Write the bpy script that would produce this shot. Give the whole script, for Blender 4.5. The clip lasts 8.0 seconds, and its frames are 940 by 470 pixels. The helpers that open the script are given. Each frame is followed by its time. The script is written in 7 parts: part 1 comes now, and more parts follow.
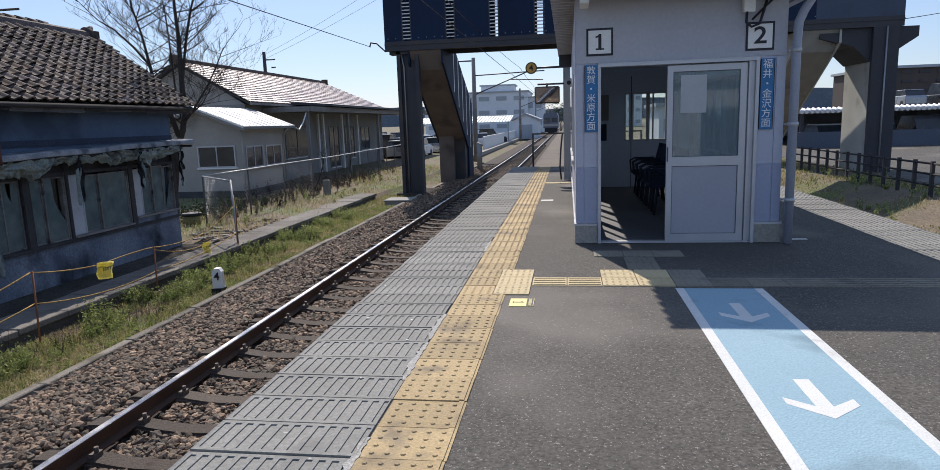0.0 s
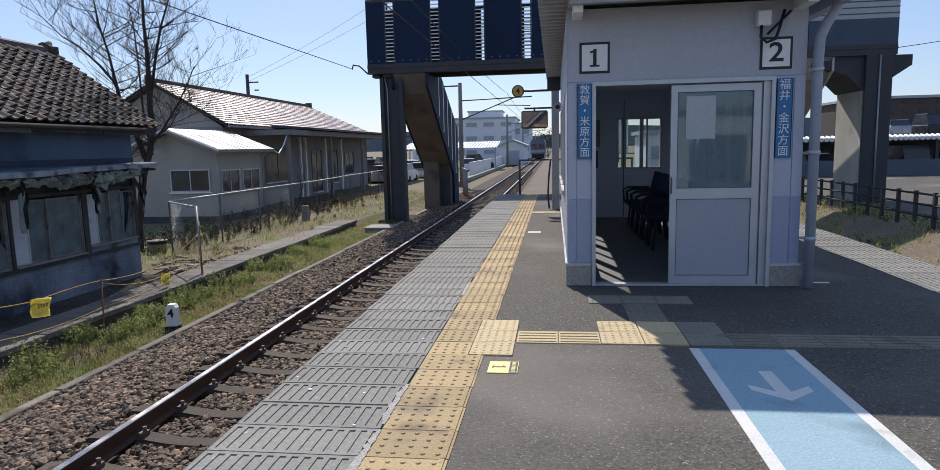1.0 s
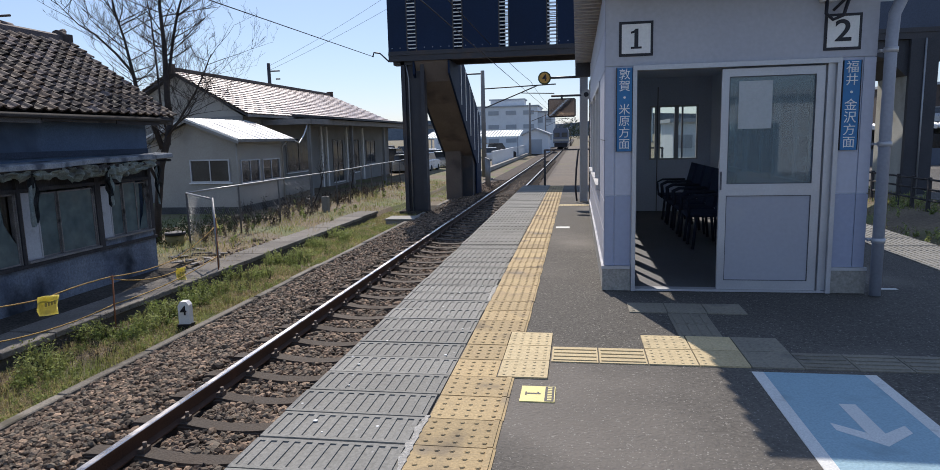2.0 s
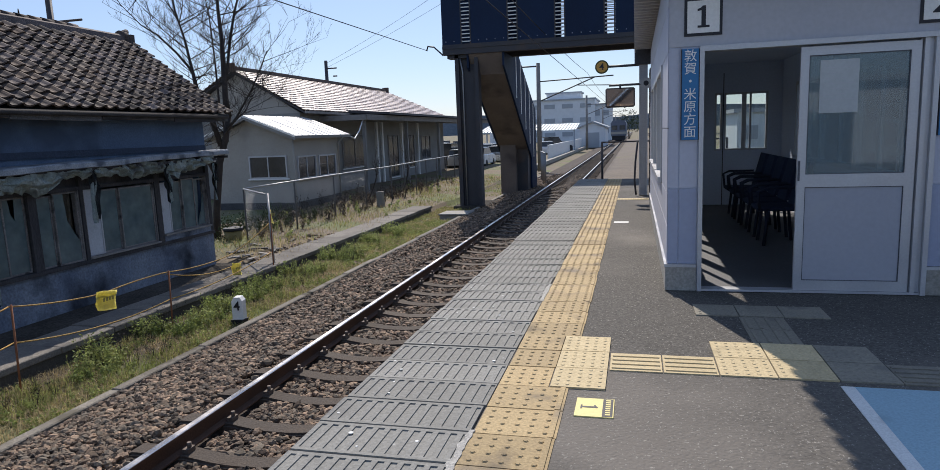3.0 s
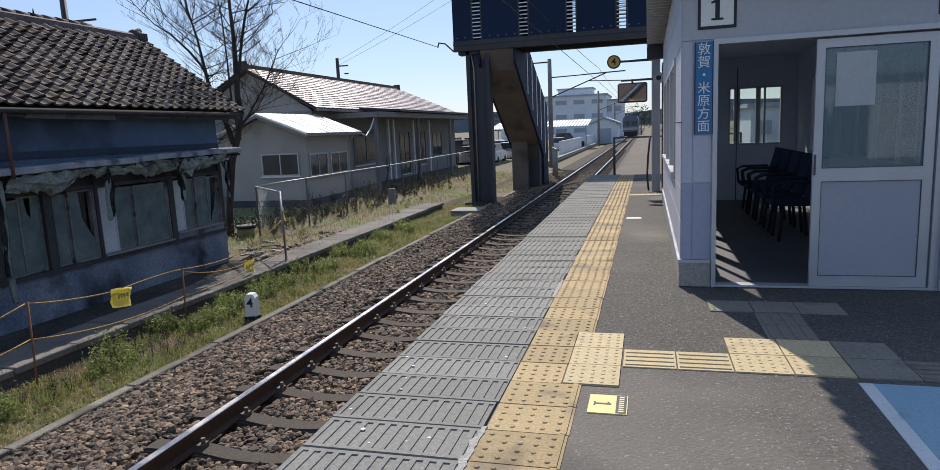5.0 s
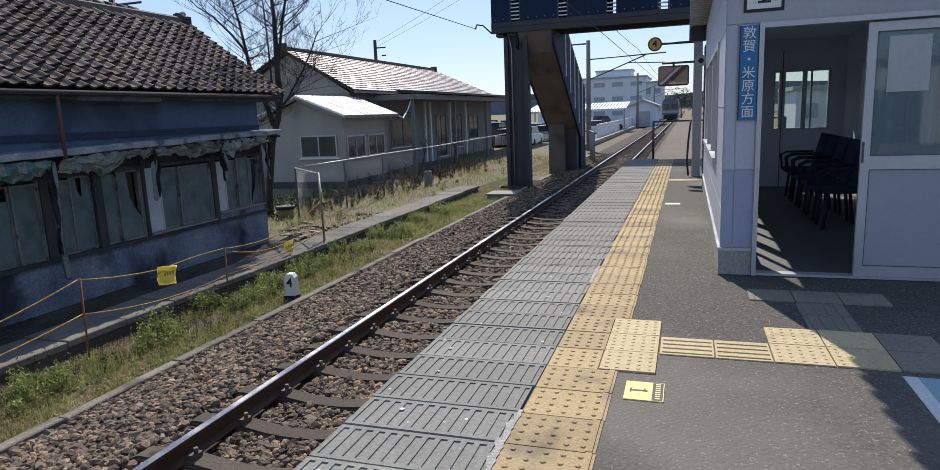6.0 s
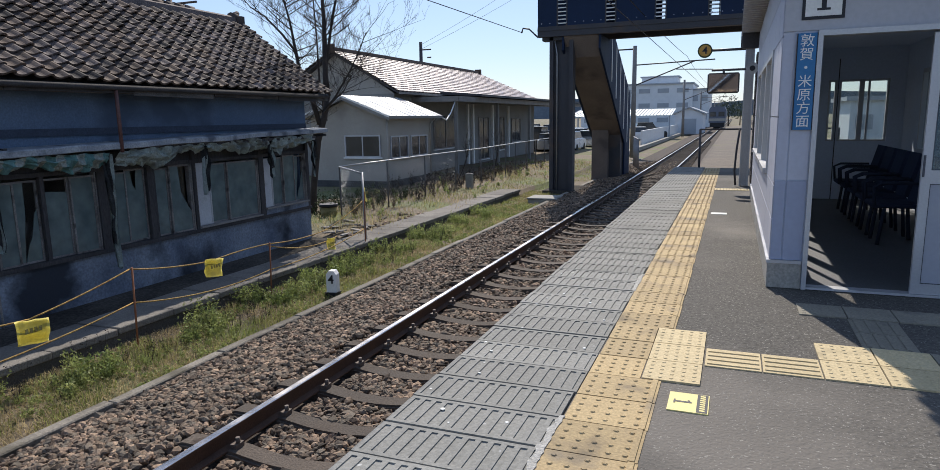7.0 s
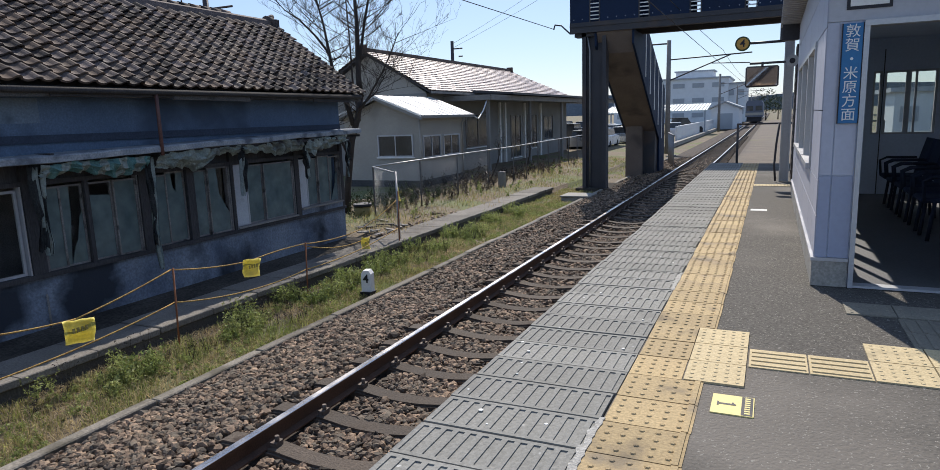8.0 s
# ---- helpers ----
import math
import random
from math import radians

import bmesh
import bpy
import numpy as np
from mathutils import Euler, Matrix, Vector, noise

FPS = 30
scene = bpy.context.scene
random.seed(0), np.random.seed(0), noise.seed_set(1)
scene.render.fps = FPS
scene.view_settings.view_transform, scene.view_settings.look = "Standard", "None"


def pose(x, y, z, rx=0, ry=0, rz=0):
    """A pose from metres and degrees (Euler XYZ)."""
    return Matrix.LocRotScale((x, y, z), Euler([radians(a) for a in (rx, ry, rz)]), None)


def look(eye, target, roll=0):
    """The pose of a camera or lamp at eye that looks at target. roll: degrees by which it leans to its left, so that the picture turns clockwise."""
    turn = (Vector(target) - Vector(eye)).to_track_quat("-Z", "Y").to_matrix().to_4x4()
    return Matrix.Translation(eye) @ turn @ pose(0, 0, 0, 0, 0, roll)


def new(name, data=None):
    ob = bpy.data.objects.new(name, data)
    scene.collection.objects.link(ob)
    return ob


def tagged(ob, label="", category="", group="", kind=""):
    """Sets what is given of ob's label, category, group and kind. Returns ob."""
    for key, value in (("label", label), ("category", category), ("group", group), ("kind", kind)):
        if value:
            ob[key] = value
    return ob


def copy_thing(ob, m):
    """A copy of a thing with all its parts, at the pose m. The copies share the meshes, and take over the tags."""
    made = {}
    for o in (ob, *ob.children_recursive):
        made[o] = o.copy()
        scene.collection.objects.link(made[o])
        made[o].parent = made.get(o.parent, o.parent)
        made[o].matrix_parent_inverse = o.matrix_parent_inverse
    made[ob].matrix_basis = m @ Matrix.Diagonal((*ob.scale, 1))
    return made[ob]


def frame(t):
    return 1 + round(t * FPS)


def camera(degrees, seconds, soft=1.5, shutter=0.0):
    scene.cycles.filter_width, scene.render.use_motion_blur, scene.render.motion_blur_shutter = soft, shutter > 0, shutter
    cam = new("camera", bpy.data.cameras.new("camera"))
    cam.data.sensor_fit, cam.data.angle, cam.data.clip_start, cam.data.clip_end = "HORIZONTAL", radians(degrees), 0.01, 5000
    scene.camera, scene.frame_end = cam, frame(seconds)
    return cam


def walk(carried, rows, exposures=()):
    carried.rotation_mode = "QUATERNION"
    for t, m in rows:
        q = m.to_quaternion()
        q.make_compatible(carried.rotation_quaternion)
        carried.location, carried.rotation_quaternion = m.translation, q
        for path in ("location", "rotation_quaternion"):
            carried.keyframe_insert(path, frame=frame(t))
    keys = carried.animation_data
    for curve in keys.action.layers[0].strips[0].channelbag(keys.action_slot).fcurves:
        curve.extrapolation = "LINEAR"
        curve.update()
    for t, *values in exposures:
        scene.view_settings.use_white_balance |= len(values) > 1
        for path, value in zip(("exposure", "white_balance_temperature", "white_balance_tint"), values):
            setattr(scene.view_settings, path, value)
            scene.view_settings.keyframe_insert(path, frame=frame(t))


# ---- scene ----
cam = camera(71.1, 8.0, soft=0.5)
PATH = [
    (0, (0.623, -6.1, 1.389), (0.327, -4.151, 1.054), -1.9),
    (0.3, (0.601, -5.769, 1.382), (0.33, -3.806, 1.111), -1.9),
    (0.5, (0.566, -5.588, 1.351), (0.378, -3.614, 1.088), -3.0),
    (0.7, (0.551, -5.393, 1.403), (0.413, -3.423, 1.091), -1.5),
    (1, (0.588, -5.15, 1.379), (0.332, -3.184, 1.118), -1.3),
    (1.5, (0.554, -4.845, 1.397), (0.171, -2.901, 1.124), -0.7),
    (2, (0.472, -4.597, 1.404), (0.151, -2.645, 1.111), -1.4),
    (2.2, (0.454, -4.482, 1.397), (0.044, -2.549, 1.09), -1.0),
    (3.3, (0.454, -4.268, 1.361), (-0.038, -2.353, 1.058), -2.3),
    (3.5, (0.464, -4.267, 1.375), (-0.028, -2.353, 1.07), -2.6),
    (4, (0.455, -4.262, 1.375), (-0.042, -2.351, 1.055), -3.2),
    (4.5, (0.443, -4.237, 1.371), (-0.053, -2.325, 1.057), -3.0),
    (4.7, (0.455, -4.262, 1.363), (-0.048, -2.351, 1.053), -2.8),
    (5.8, (0.42, -4.246, 1.351), (-0.179, -2.369, 1.011), -2.3),
    (6, (0.437, -4.294, 1.376), (-0.185, -2.427, 1.017), -2.3),
    (6.5, (0.425, -4.308, 1.377), (-0.255, -2.464, 1.008), -1.6),
    (7, (0.403, -4.311, 1.375), (-0.329, -2.482, 1.028), -1.0),
    (7.5, (0.384, -4.306, 1.376), (-0.412, -2.505, 1.029), -1.8),
    (8, (0.373, -4.297, 1.378), (-0.449, -2.508, 1.029), -1.9),
]
walk(cam, [(t, look(eye, target, roll)) for t, eye, target, roll in PATH], [(0, 0.05, 6350, 14), (4.5, 0.02, 6350, 12.5), (6.0, 0.08, 6350, 12), (8, 0.12, 6350, 11.5)])

# ---- world, sun, exposure ----
SUN_TO = Vector((-0.313 * 0.707, 0.95 * 0.707, 0.707)).normalized()
world = bpy.data.worlds.new("sky")
scene.world = world
world.use_nodes = True
wn = world.node_tree.nodes
wl = world.node_tree.links
sky = wn.new("ShaderNodeTexSky")
sky.sky_type = "NISHITA"
sky.sun_disc = False
sky.sun_elevation = radians(45)
sky.sun_rotation = radians(-18.2)
sky.air_density, sky.dust_density, sky.ozone_density = 1.0, 0.5, 4.0
wn["Background"].inputs["Strength"].default_value = 0.11
haze = wn.new("ShaderNodeMix")
haze.data_type = "RGBA"
haze.inputs[0].default_value = 0.32
haze.inputs[7].default_value = (4.6, 6.0, 8.8, 1)
wl.new(sky.outputs["Color"], haze.inputs[6])
wl.new(haze.outputs[2], wn["Background"].inputs["Color"])
sun_data = bpy.data.lights.new("sun", "SUN")
sun_data.energy, sun_data.angle, sun_data.color = 4.8, radians(0.53), (1.0, 0.92, 0.8)
sun = new("sun", sun_data)
sun.matrix_world = look(SUN_TO * 80, (0, 0, 0))


# ---- materials ----
def material(name, c1, c2, rough=0.8, metal=0.0, scale=1.5, fine=40.0, bump=0.2, vary=0.0, island=False, grain=0.35, stain=None, stain_scale=0.6, stain_at=0.6, spec=0.4, stretch=(1, 1, 1), speck=None, speck_scale=110.0, speck_at=0.62, alt=None):
    m = bpy.data.materials.new(name)
    m.use_nodes = True
    n, l = m.node_tree.nodes, m.node_tree.links
    b = n["Principled BSDF"]
    b.inputs["Roughness"].default_value, b.inputs["Metallic"].default_value = rough, metal
    b.inputs["Specular IOR Level"].default_value = spec
    geo = n.new("ShaderNodeNewGeometry")
    mp = n.new("ShaderNodeVectorMath")
    mp.operation = "MULTIPLY"
    mp.inputs[1].default_value = stretch
    l.new(geo.outputs["Position"], mp.inputs[0])
    def tex(s, d):
        t = n.new("ShaderNodeTexNoise")
        t.inputs["Scale"].default_value, t.inputs["Detail"].default_value = s, d
        l.new(mp.outputs[0], t.inputs["Vector"])
        return t.outputs["Fac"]
    def mix(fac, a, bb, mode="MIX"):
        x = n.new("ShaderNodeMix")
        x.data_type, x.blend_type = "RGBA", mode
        for sock, v in ((x.inputs[0], fac), (x.inputs[6], a), (x.inputs[7], bb)):
            if isinstance(v, (float, int)):
                sock.default_value = v
            elif isinstance(v, tuple):
                sock.default_value = (*v, 1)
            else:
                l.new(v, sock)
        return x.outputs[2]
    def ramp(v, lo, hi, a=0.0, bb=1.0):
        r = n.new("ShaderNodeMapRange")
        for i, q in enumerate((lo, hi, a, bb)):
            r.inputs[i + 1].default_value = q
        l.new(v, r.inputs[0])
        return r.outputs[0]
    big, small = tex(scale, 5.0), tex(fine, 3.0)
    col = mix(ramp(big, 0.3, 0.7), c1, c2)
    g = ramp(small, 0.25, 0.75, 1.0 - grain, 1.0 + grain)
    comb = n.new("ShaderNodeCombineColor")
    for i in range(3):
        l.new(g, comb.inputs[i])
    col = mix(1.0, col, comb.outputs[0], "MULTIPLY")
    if stain:
        col = mix(ramp(tex(stain_scale, 6.0), stain_at, stain_at + 0.12), col, stain)
    if speck:
        col = mix(ramp(tex(speck_scale, 1.0), speck_at, speck_at + 0.04), col, speck)
    if vary:
        src = geo.outputs["Random Per Island"] if island else n.new("ShaderNodeObjectInfo").outputs["Random"]
        h = ramp(src, 0.0, 1.0, 1.0 - vary, 1.0 + vary)
        c2n = n.new("ShaderNodeCombineColor")
        for i in range(3):
            l.new(h, c2n.inputs[i])
        col = mix(1.0, col, c2n.outputs[0], "MULTIPLY")
        if alt:
            fr = n.new("ShaderNodeMath")
            fr.operation = "FRACT"
            ml = n.new("ShaderNodeMath")
            ml.operation = "MULTIPLY"
            ml.inputs[1].default_value = 13.7
            l.new(src, ml.inputs[0])
            l.new(ml.outputs[0], fr.inputs[0])
            col = mix(ramp(fr.outputs[0], 0.45, 0.9), col, alt)
    l.new(col, b.inputs["Base Color"])
    rr = ramp(big, 0.3, 0.7, max(rough - 0.1, 0.02), min(rough + 0.08, 1.0))
    l.new(rr, b.inputs["Roughness"])
    if bump:
        bp = n.new("ShaderNodeBump")
        bp.inputs["Strength"].default_value, bp.inputs["Distance"].default_value = bump, 0.02
        l.new(small, bp.inputs["Height"])
        l.new(bp.outputs[0], b.inputs["Normal"])
    return m


def glass_material(name, tint, rough=0.02, alpha=0.25):
    m = bpy.data.materials.new(name)
    m.use_nodes = True
    n, l = m.node_tree.nodes, m.node_tree.links
    out = n["Material Output"]
    n.remove(n["Principled BSDF"])
    tr, gl, mx, fr = n.new("ShaderNodeBsdfTransparent"), n.new("ShaderNodeBsdfGlossy"), n.new("ShaderNodeMixShader"), n.new("ShaderNodeFresnel")
    df, mx2 = n.new("ShaderNodeBsdfDiffuse"), n.new("ShaderNodeMixShader")
    tr.inputs[0].default_value = (*tint, 1)
    df.inputs[0].default_value = (*[min(1, c * 0.7) for c in tint], 1)
    gl.inputs["Roughness"].default_value = rough
    fr.inputs[0].default_value = 1.5
    mx2.inputs[0].default_value = alpha
    l.new(tr.outputs[0], mx2.inputs[1]), l.new(df.outputs[0], mx2.inputs[2])
    l.new(fr.outputs[0], mx.inputs[0]), l.new(mx2.outputs[0], mx.inputs[1]), l.new(gl.outputs[0], mx.inputs[2])
    l.new(mx.outputs[0], out.inputs[0])
    return m


def dusty_glass(name, lo, hi, clear=0.35):
    """Old glass under uneven dust: dull film, some see-through, a weak gloss."""
    m = bpy.data.materials.new(name)
    m.use_nodes = True
    n, l = m.node_tree.nodes, m.node_tree.links
    out = n["Material Output"]
    n.remove(n["Principled BSDF"])
    geo, no, no2 = n.new("ShaderNodeNewGeometry"), n.new("ShaderNodeTexNoise"), n.new("ShaderNodeTexNoise")
    no.inputs["Scale"].default_value, no.inputs["Detail"].default_value = 2.6, 6.0
    no2.inputs["Scale"].default_value, no2.inputs["Detail"].default_value = 7.0, 4.0
    for t in (no, no2):
        l.new(geo.outputs["Position"], t.inputs["Vector"])
    ramp, mixc, rr = n.new("ShaderNodeMapRange"), n.new("ShaderNodeMix"), n.new("ShaderNodeMapRange")
    ramp.inputs[1].default_value, ramp.inputs[2].default_value = 0.35, 0.68
    l.new(no.outputs["Fac"], ramp.inputs[0])
    mixc.data_type = "RGBA"
    mixc.inputs[6].default_value, mixc.inputs[7].default_value = (*lo, 1), (*hi, 1)
    l.new(ramp.outputs[0], mixc.inputs[0])
    rr.inputs[1].default_value, rr.inputs[2].default_value, rr.inputs[3].default_value, rr.inputs[4].default_value = 0.3, 0.7, 1.0 - clear * 1.5, 1.0 - clear * 0.5
    l.new(no2.outputs["Fac"], rr.inputs[0])
    tr, df, gl, fr = n.new("ShaderNodeBsdfTransparent"), n.new("ShaderNodeBsdfDiffuse"), n.new("ShaderNodeBsdfGlossy"), n.new("ShaderNodeFresnel")
    m1, m2 = n.new("ShaderNodeMixShader"), n.new("ShaderNodeMixShader")
    tr.inputs[0].default_value = (0.55, 0.68, 0.68, 1)
    gl.inputs["Roughness"].default_value = 0.12
    fr.inputs[0].default_value = 1.4
    l.new(mixc.outputs[2], df.inputs[0])
    l.new(rr.outputs[0], m1.inputs[0]), l.new(tr.outputs[0], m1.inputs[1]), l.new(df.outputs[0], m1.inputs[2])
    l.new(fr.outputs[0], m2.inputs[0]), l.new(m1.outputs[0], m2.inputs[1]), l.new(gl.outputs[0], m2.inputs[2])
    l.new(m2.outputs[0], out.inputs[0])
    return m


M_ASPHALT = material("asphalt", (0.071, 0.066, 0.058), (0.107, 0.099, 0.087), 0.88, scale=0.9, fine=60, bump=0.45, grain=0.5, spec=0.3, stain=(0.16, 0.145, 0.126), stain_scale=0.35, stain_at=0.52, speck=(0.27, 0.255, 0.225), speck_scale=80, speck_at=0.67)
M_SLAB = material("grey_edge_slab", (0.205, 0.204, 0.187), (0.275, 0.269, 0.246), 0.88, scale=3, fine=50, bump=0.25, vary=0.1, grain=0.22, stain=(0.19, 0.187, 0.172), stain_scale=2.4, stain_at=0.57, speck=(0.45, 0.45, 0.43), speck_scale=14, speck_at=0.76)
M_YELLOW = material("yellow_tactile", (0.36, 0.26, 0.125), (0.45, 0.342, 0.185), 0.8, scale=4, fine=70, bump=0.25, vary=0.18, grain=0.25, stain=(0.22, 0.17, 0.105), stain_scale=3.2, stain_at=0.54)
M_YPALE = material("pale_yellow_tactile", (0.5, 0.4, 0.225), (0.56, 0.455, 0.27), 0.8, scale=3, fine=70, bump=0.25, vary=0.1, grain=0.18, stain=(0.38, 0.31, 0.185), stain_scale=3, stain_at=0.6)
M_CONC = material("concrete", (0.26, 0.25, 0.225), (0.36, 0.345, 0.31), 0.9, scale=1.6, fine=50, bump=0.3, grain=0.25, stain=(0.14, 0.13, 0.115), stain_scale=1.1)
M_CONC_OLD = material("old_concrete", (0.2, 0.185, 0.165), (0.3, 0.28, 0.245), 0.92, scale=1.2, fine=45, bump=0.4, grain=0.3, stain=(0.1, 0.09, 0.08), stain_scale=0.9, stain_at=0.55)
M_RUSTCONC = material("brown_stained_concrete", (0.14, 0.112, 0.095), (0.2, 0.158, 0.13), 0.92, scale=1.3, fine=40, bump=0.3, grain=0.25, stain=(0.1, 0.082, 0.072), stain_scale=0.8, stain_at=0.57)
M_BALLAST = material("ballast_stone", (0.09, 0.06, 0.041), (0.285, 0.2, 0.135), 0.85, scale=4, fine=60, bump=0.3, vary=0.9, island=True, grain=0.45, alt=(0.155, 0.126, 0.094))
M_BED = material("ballast_bed", (0.035, 0.026, 0.02), (0.07, 0.052, 0.04), 0.95, scale=6, fine=35, bump=1.0, grain=0.6)
M_SLEEPER = material("sleeper", (0.062, 0.048, 0.038), (0.11, 0.088, 0.07), 0.9, scale=4, fine=60, bump=0.5, grain=0.35, vary=0.2, stain=(0.045, 0.033, 0.026), stain_scale=4)
M_RAILSIDE = material("rusty_rail_steel", (0.075, 0.042, 0.028), (0.12, 0.068, 0.045), 0.7, 0.2, scale=4, fine=80, bump=0.2, grain=0.3)
M_RAILTOP = material("polished_rail_top", (0.55, 0.53, 0.52), (0.65, 0.62, 0.6), 0.28, 1.0, scale=3, fine=50, bump=0.05, grain=0.1)
M_GROUND = material("dry_ground", (0.12, 0.094, 0.064), (0.2, 0.158, 0.106), 0.95, scale=0.6, fine=18, bump=0.8, grain=0.5, stain=(0.12, 0.135, 0.05), stain_scale=0.5, stain_at=0.5)
M_GRASS = material("grass_blades", (0.19, 0.23, 0.06), (0.34, 0.33, 0.12), 0.75, scale=1.3, fine=12, bump=0, vary=0.55, island=True, grain=0.3)
M_DRYGRASS = material("dry_grass_blades", (0.34, 0.27, 0.14), (0.46, 0.375, 0.21), 0.8, scale=1.1, fine=12, bump=0, vary=0.4, island=True, grain=0.3)
M_WEED = material("green_weeds", (0.18, 0.235, 0.065), (0.34, 0.37, 0.14), 0.65, scale=2, fine=12, bump=0, vary=0.5, island=True, grain=0.3)


def let_light_through(m, share):
    """Thin leaves pass some of the light that falls on their other side."""
    n, l = m.node_tree.nodes, m.node_tree.links
    b, out = n["Principled BSDF"], n["Material Output"]
    tr, mx = n.new("ShaderNodeBsdfTranslucent"), n.new("ShaderNodeMixShader")
    l.new(b.inputs["Base Color"].links[0].from_socket, tr.inputs[0])
    mx.inputs[0].default_value = share
    l.new(b.outputs[0], mx.inputs[1]), l.new(tr.outputs[0], mx.inputs[2])
    l.new(mx.outputs[0], out.inputs[0])


for m in (M_GRASS, M_DRYGRASS, M_WEED):
    let_light_through(m, 0.42)
M_DEADSHRUB = material("dead_brown_shrub", (0.13, 0.095, 0.065), (0.22, 0.17, 0.12), 0.9, scale=2, fine=20, bump=0, vary=0.4, island=True, grain=0.3)
M_PANEL = material("white_wall_panel", (0.42, 0.44, 0.53), (0.47, 0.49, 0.57), 0.45, scale=0.7, fine=30, bump=0.02, grain=0.05, vary=0.03, stain=(0.42, 0.44, 0.5), stain_scale=1.2)
M_PANELLOW = material("lavender_wall_panel", (0.285, 0.32, 0.44), (0.325, 0.36, 0.47), 0.45, scale=0.7, fine=30, bump=0.02, grain=0.05, vary=0.03)
M_PANELTOP = material("white_upper_wall", (0.4, 0.41, 0.46), (0.45, 0.46, 0.5), 0.5, scale=0.8, fine=30, bump=0.02, grain=0.06, stain=(0.42, 0.43, 0.46), stain_scale=0.9)
M_INWALL = material("pale_blue_inner_wall", (0.54, 0.61, 0.73), (0.6, 0.66, 0.78), 0.7, scale=0.8, fine=30, bump=0.03, grain=0.06)
M_ALU = material("aluminium_frame", (0.43, 0.44, 0.47), (0.5, 0.51, 0.53), 0.4, 0.3, scale=3, fine=60, bump=0.02, grain=0.06)
M_DOORPANEL = material("pale_door_panel", (0.33, 0.345, 0.4), (0.37, 0.385, 0.435), 0.45, scale=1, fine=30, bump=0.01, grain=0.04, stain=(0.37, 0.385, 0.42), stain_scale=2)
M_GASKET = material("dark_joint", (0.08, 0.085, 0.1), (0.1, 0.105, 0.12), 0.8, bump=0)
M_INFLOOR = material("grey_vinyl_floor", (0.095, 0.1, 0.108), (0.125, 0.128, 0.135), 0.6, scale=1.5, fine=60, bump=0.05, grain=0.2)
M_GLASS = glass_material("window_glass", (0.85, 0.9, 0.88), 0.01, 0.06)
M_FROST = dusty_glass("old_green_glass", (0.12, 0.165, 0.17), (0.2, 0.255, 0.25), 0.22)
M_DOORGLASS = glass_material("door_glass", (0.55, 0.68, 0.73), 0.02, 0.3)
M_ROOFSHEET = material("grey_roof_sheet", (0.3, 0.31, 0.33), (0.38, 0.385, 0.4), 0.6, 0.1, scale=1, fine=40, bump=0.05, grain=0.12)
M_PIPE = material("grey_pipe", (0.3, 0.33, 0.4), (0.36, 0.39, 0.46), 0.5, scale=1.5, fine=40, bump=0.03, grain=0.08)
M_SIGNBLUE = material("blue_sign_board", (0.02, 0.14, 0.33), (0.03, 0.17, 0.38), 0.4, scale=2, fine=30, bump=0, grain=0.06)
M_WHITE = material("white_paint", (0.75, 0.75, 0.74), (0.82, 0.82, 0.8), 0.5, scale=3, fine=50, bump=0.02, grain=0.06)
M_ROADWHITE = material("white_road_paint", (0.62, 0.63, 0.6), (0.72, 0.72, 0.69), 0.7, scale=2, fine=120, bump=0.2, grain=0.15, stain=(0.3, 0.29, 0.27), stain_scale=3.5, stain_at=0.64)
M_ROADBLUE = material("pale_blue_road_paint", (0.255, 0.4, 0.475), (0.3, 0.445, 0.515), 0.75, scale=1.2, fine=90, bump=0.3, grain=0.14, stain=(0.2, 0.3, 0.35), stain_scale=1.8, stain_at=0.58)
M_BLACK = material("black_paint", (0.012, 0.013, 0.02), (0.02, 0.02, 0.028), 0.5, bump=0, grain=0.1)
M_NAVY = material("navy_bridge_panel", (0.009, 0.02, 0.05), (0.014, 0.029, 0.068), 0.7, spec=0.2, scale=0.8, fine=25, bump=0.03, grain=0.12, vary=0.08)
M_STEELDARK = material("dark_painted_steel", (0.035, 0.036, 0.045), (0.062, 0.06, 0.064), 0.6, scale=1.2, fine=30, bump=0.08, grain=0.25, stain=(0.085, 0.062, 0.05), stain_scale=0.8, stain_at=0.55)
M_GREYBLUE = material("grey_blue_girder", (0.045, 0.062, 0.1), (0.07, 0.09, 0.135), 0.6, scale=1, fine=30, bump=0.05, grain=0.15)
M_ROOFTILE = material("dark_brown_roof_tile", (0.053, 0.044, 0.042), (0.128, 0.1, 0.09), 0.8, scale=2.2, fine=35, bump=0.2, grain=0.45, vary=0.8, spec=0.25, stain=(0.055, 0.046, 0.044), stain_scale=1.6, stain_at=0.56, alt=(0.12, 0.085, 0.064))
M_ROOFTILE_J = material("dark_brown_roof_tiles", (0.053, 0.044, 0.042), (0.128, 0.1, 0.09), 0.8, scale=2.2, fine=35, bump=0.2, grain=0.45, vary=0.8, island=True, spec=0.25, stain=(0.055, 0.046, 0.044), stain_scale=1.6, stain_at=0.56, alt=(0.12, 0.085, 0.064))
M_REDTILE = material("red_brown_roof_tile", (0.4, 0.31, 0.28), (0.5, 0.4, 0.36), 0.4, scale=1.2, fine=30, bump=0.15, grain=0.15, vary=0.25, island=True, spec=1.0)
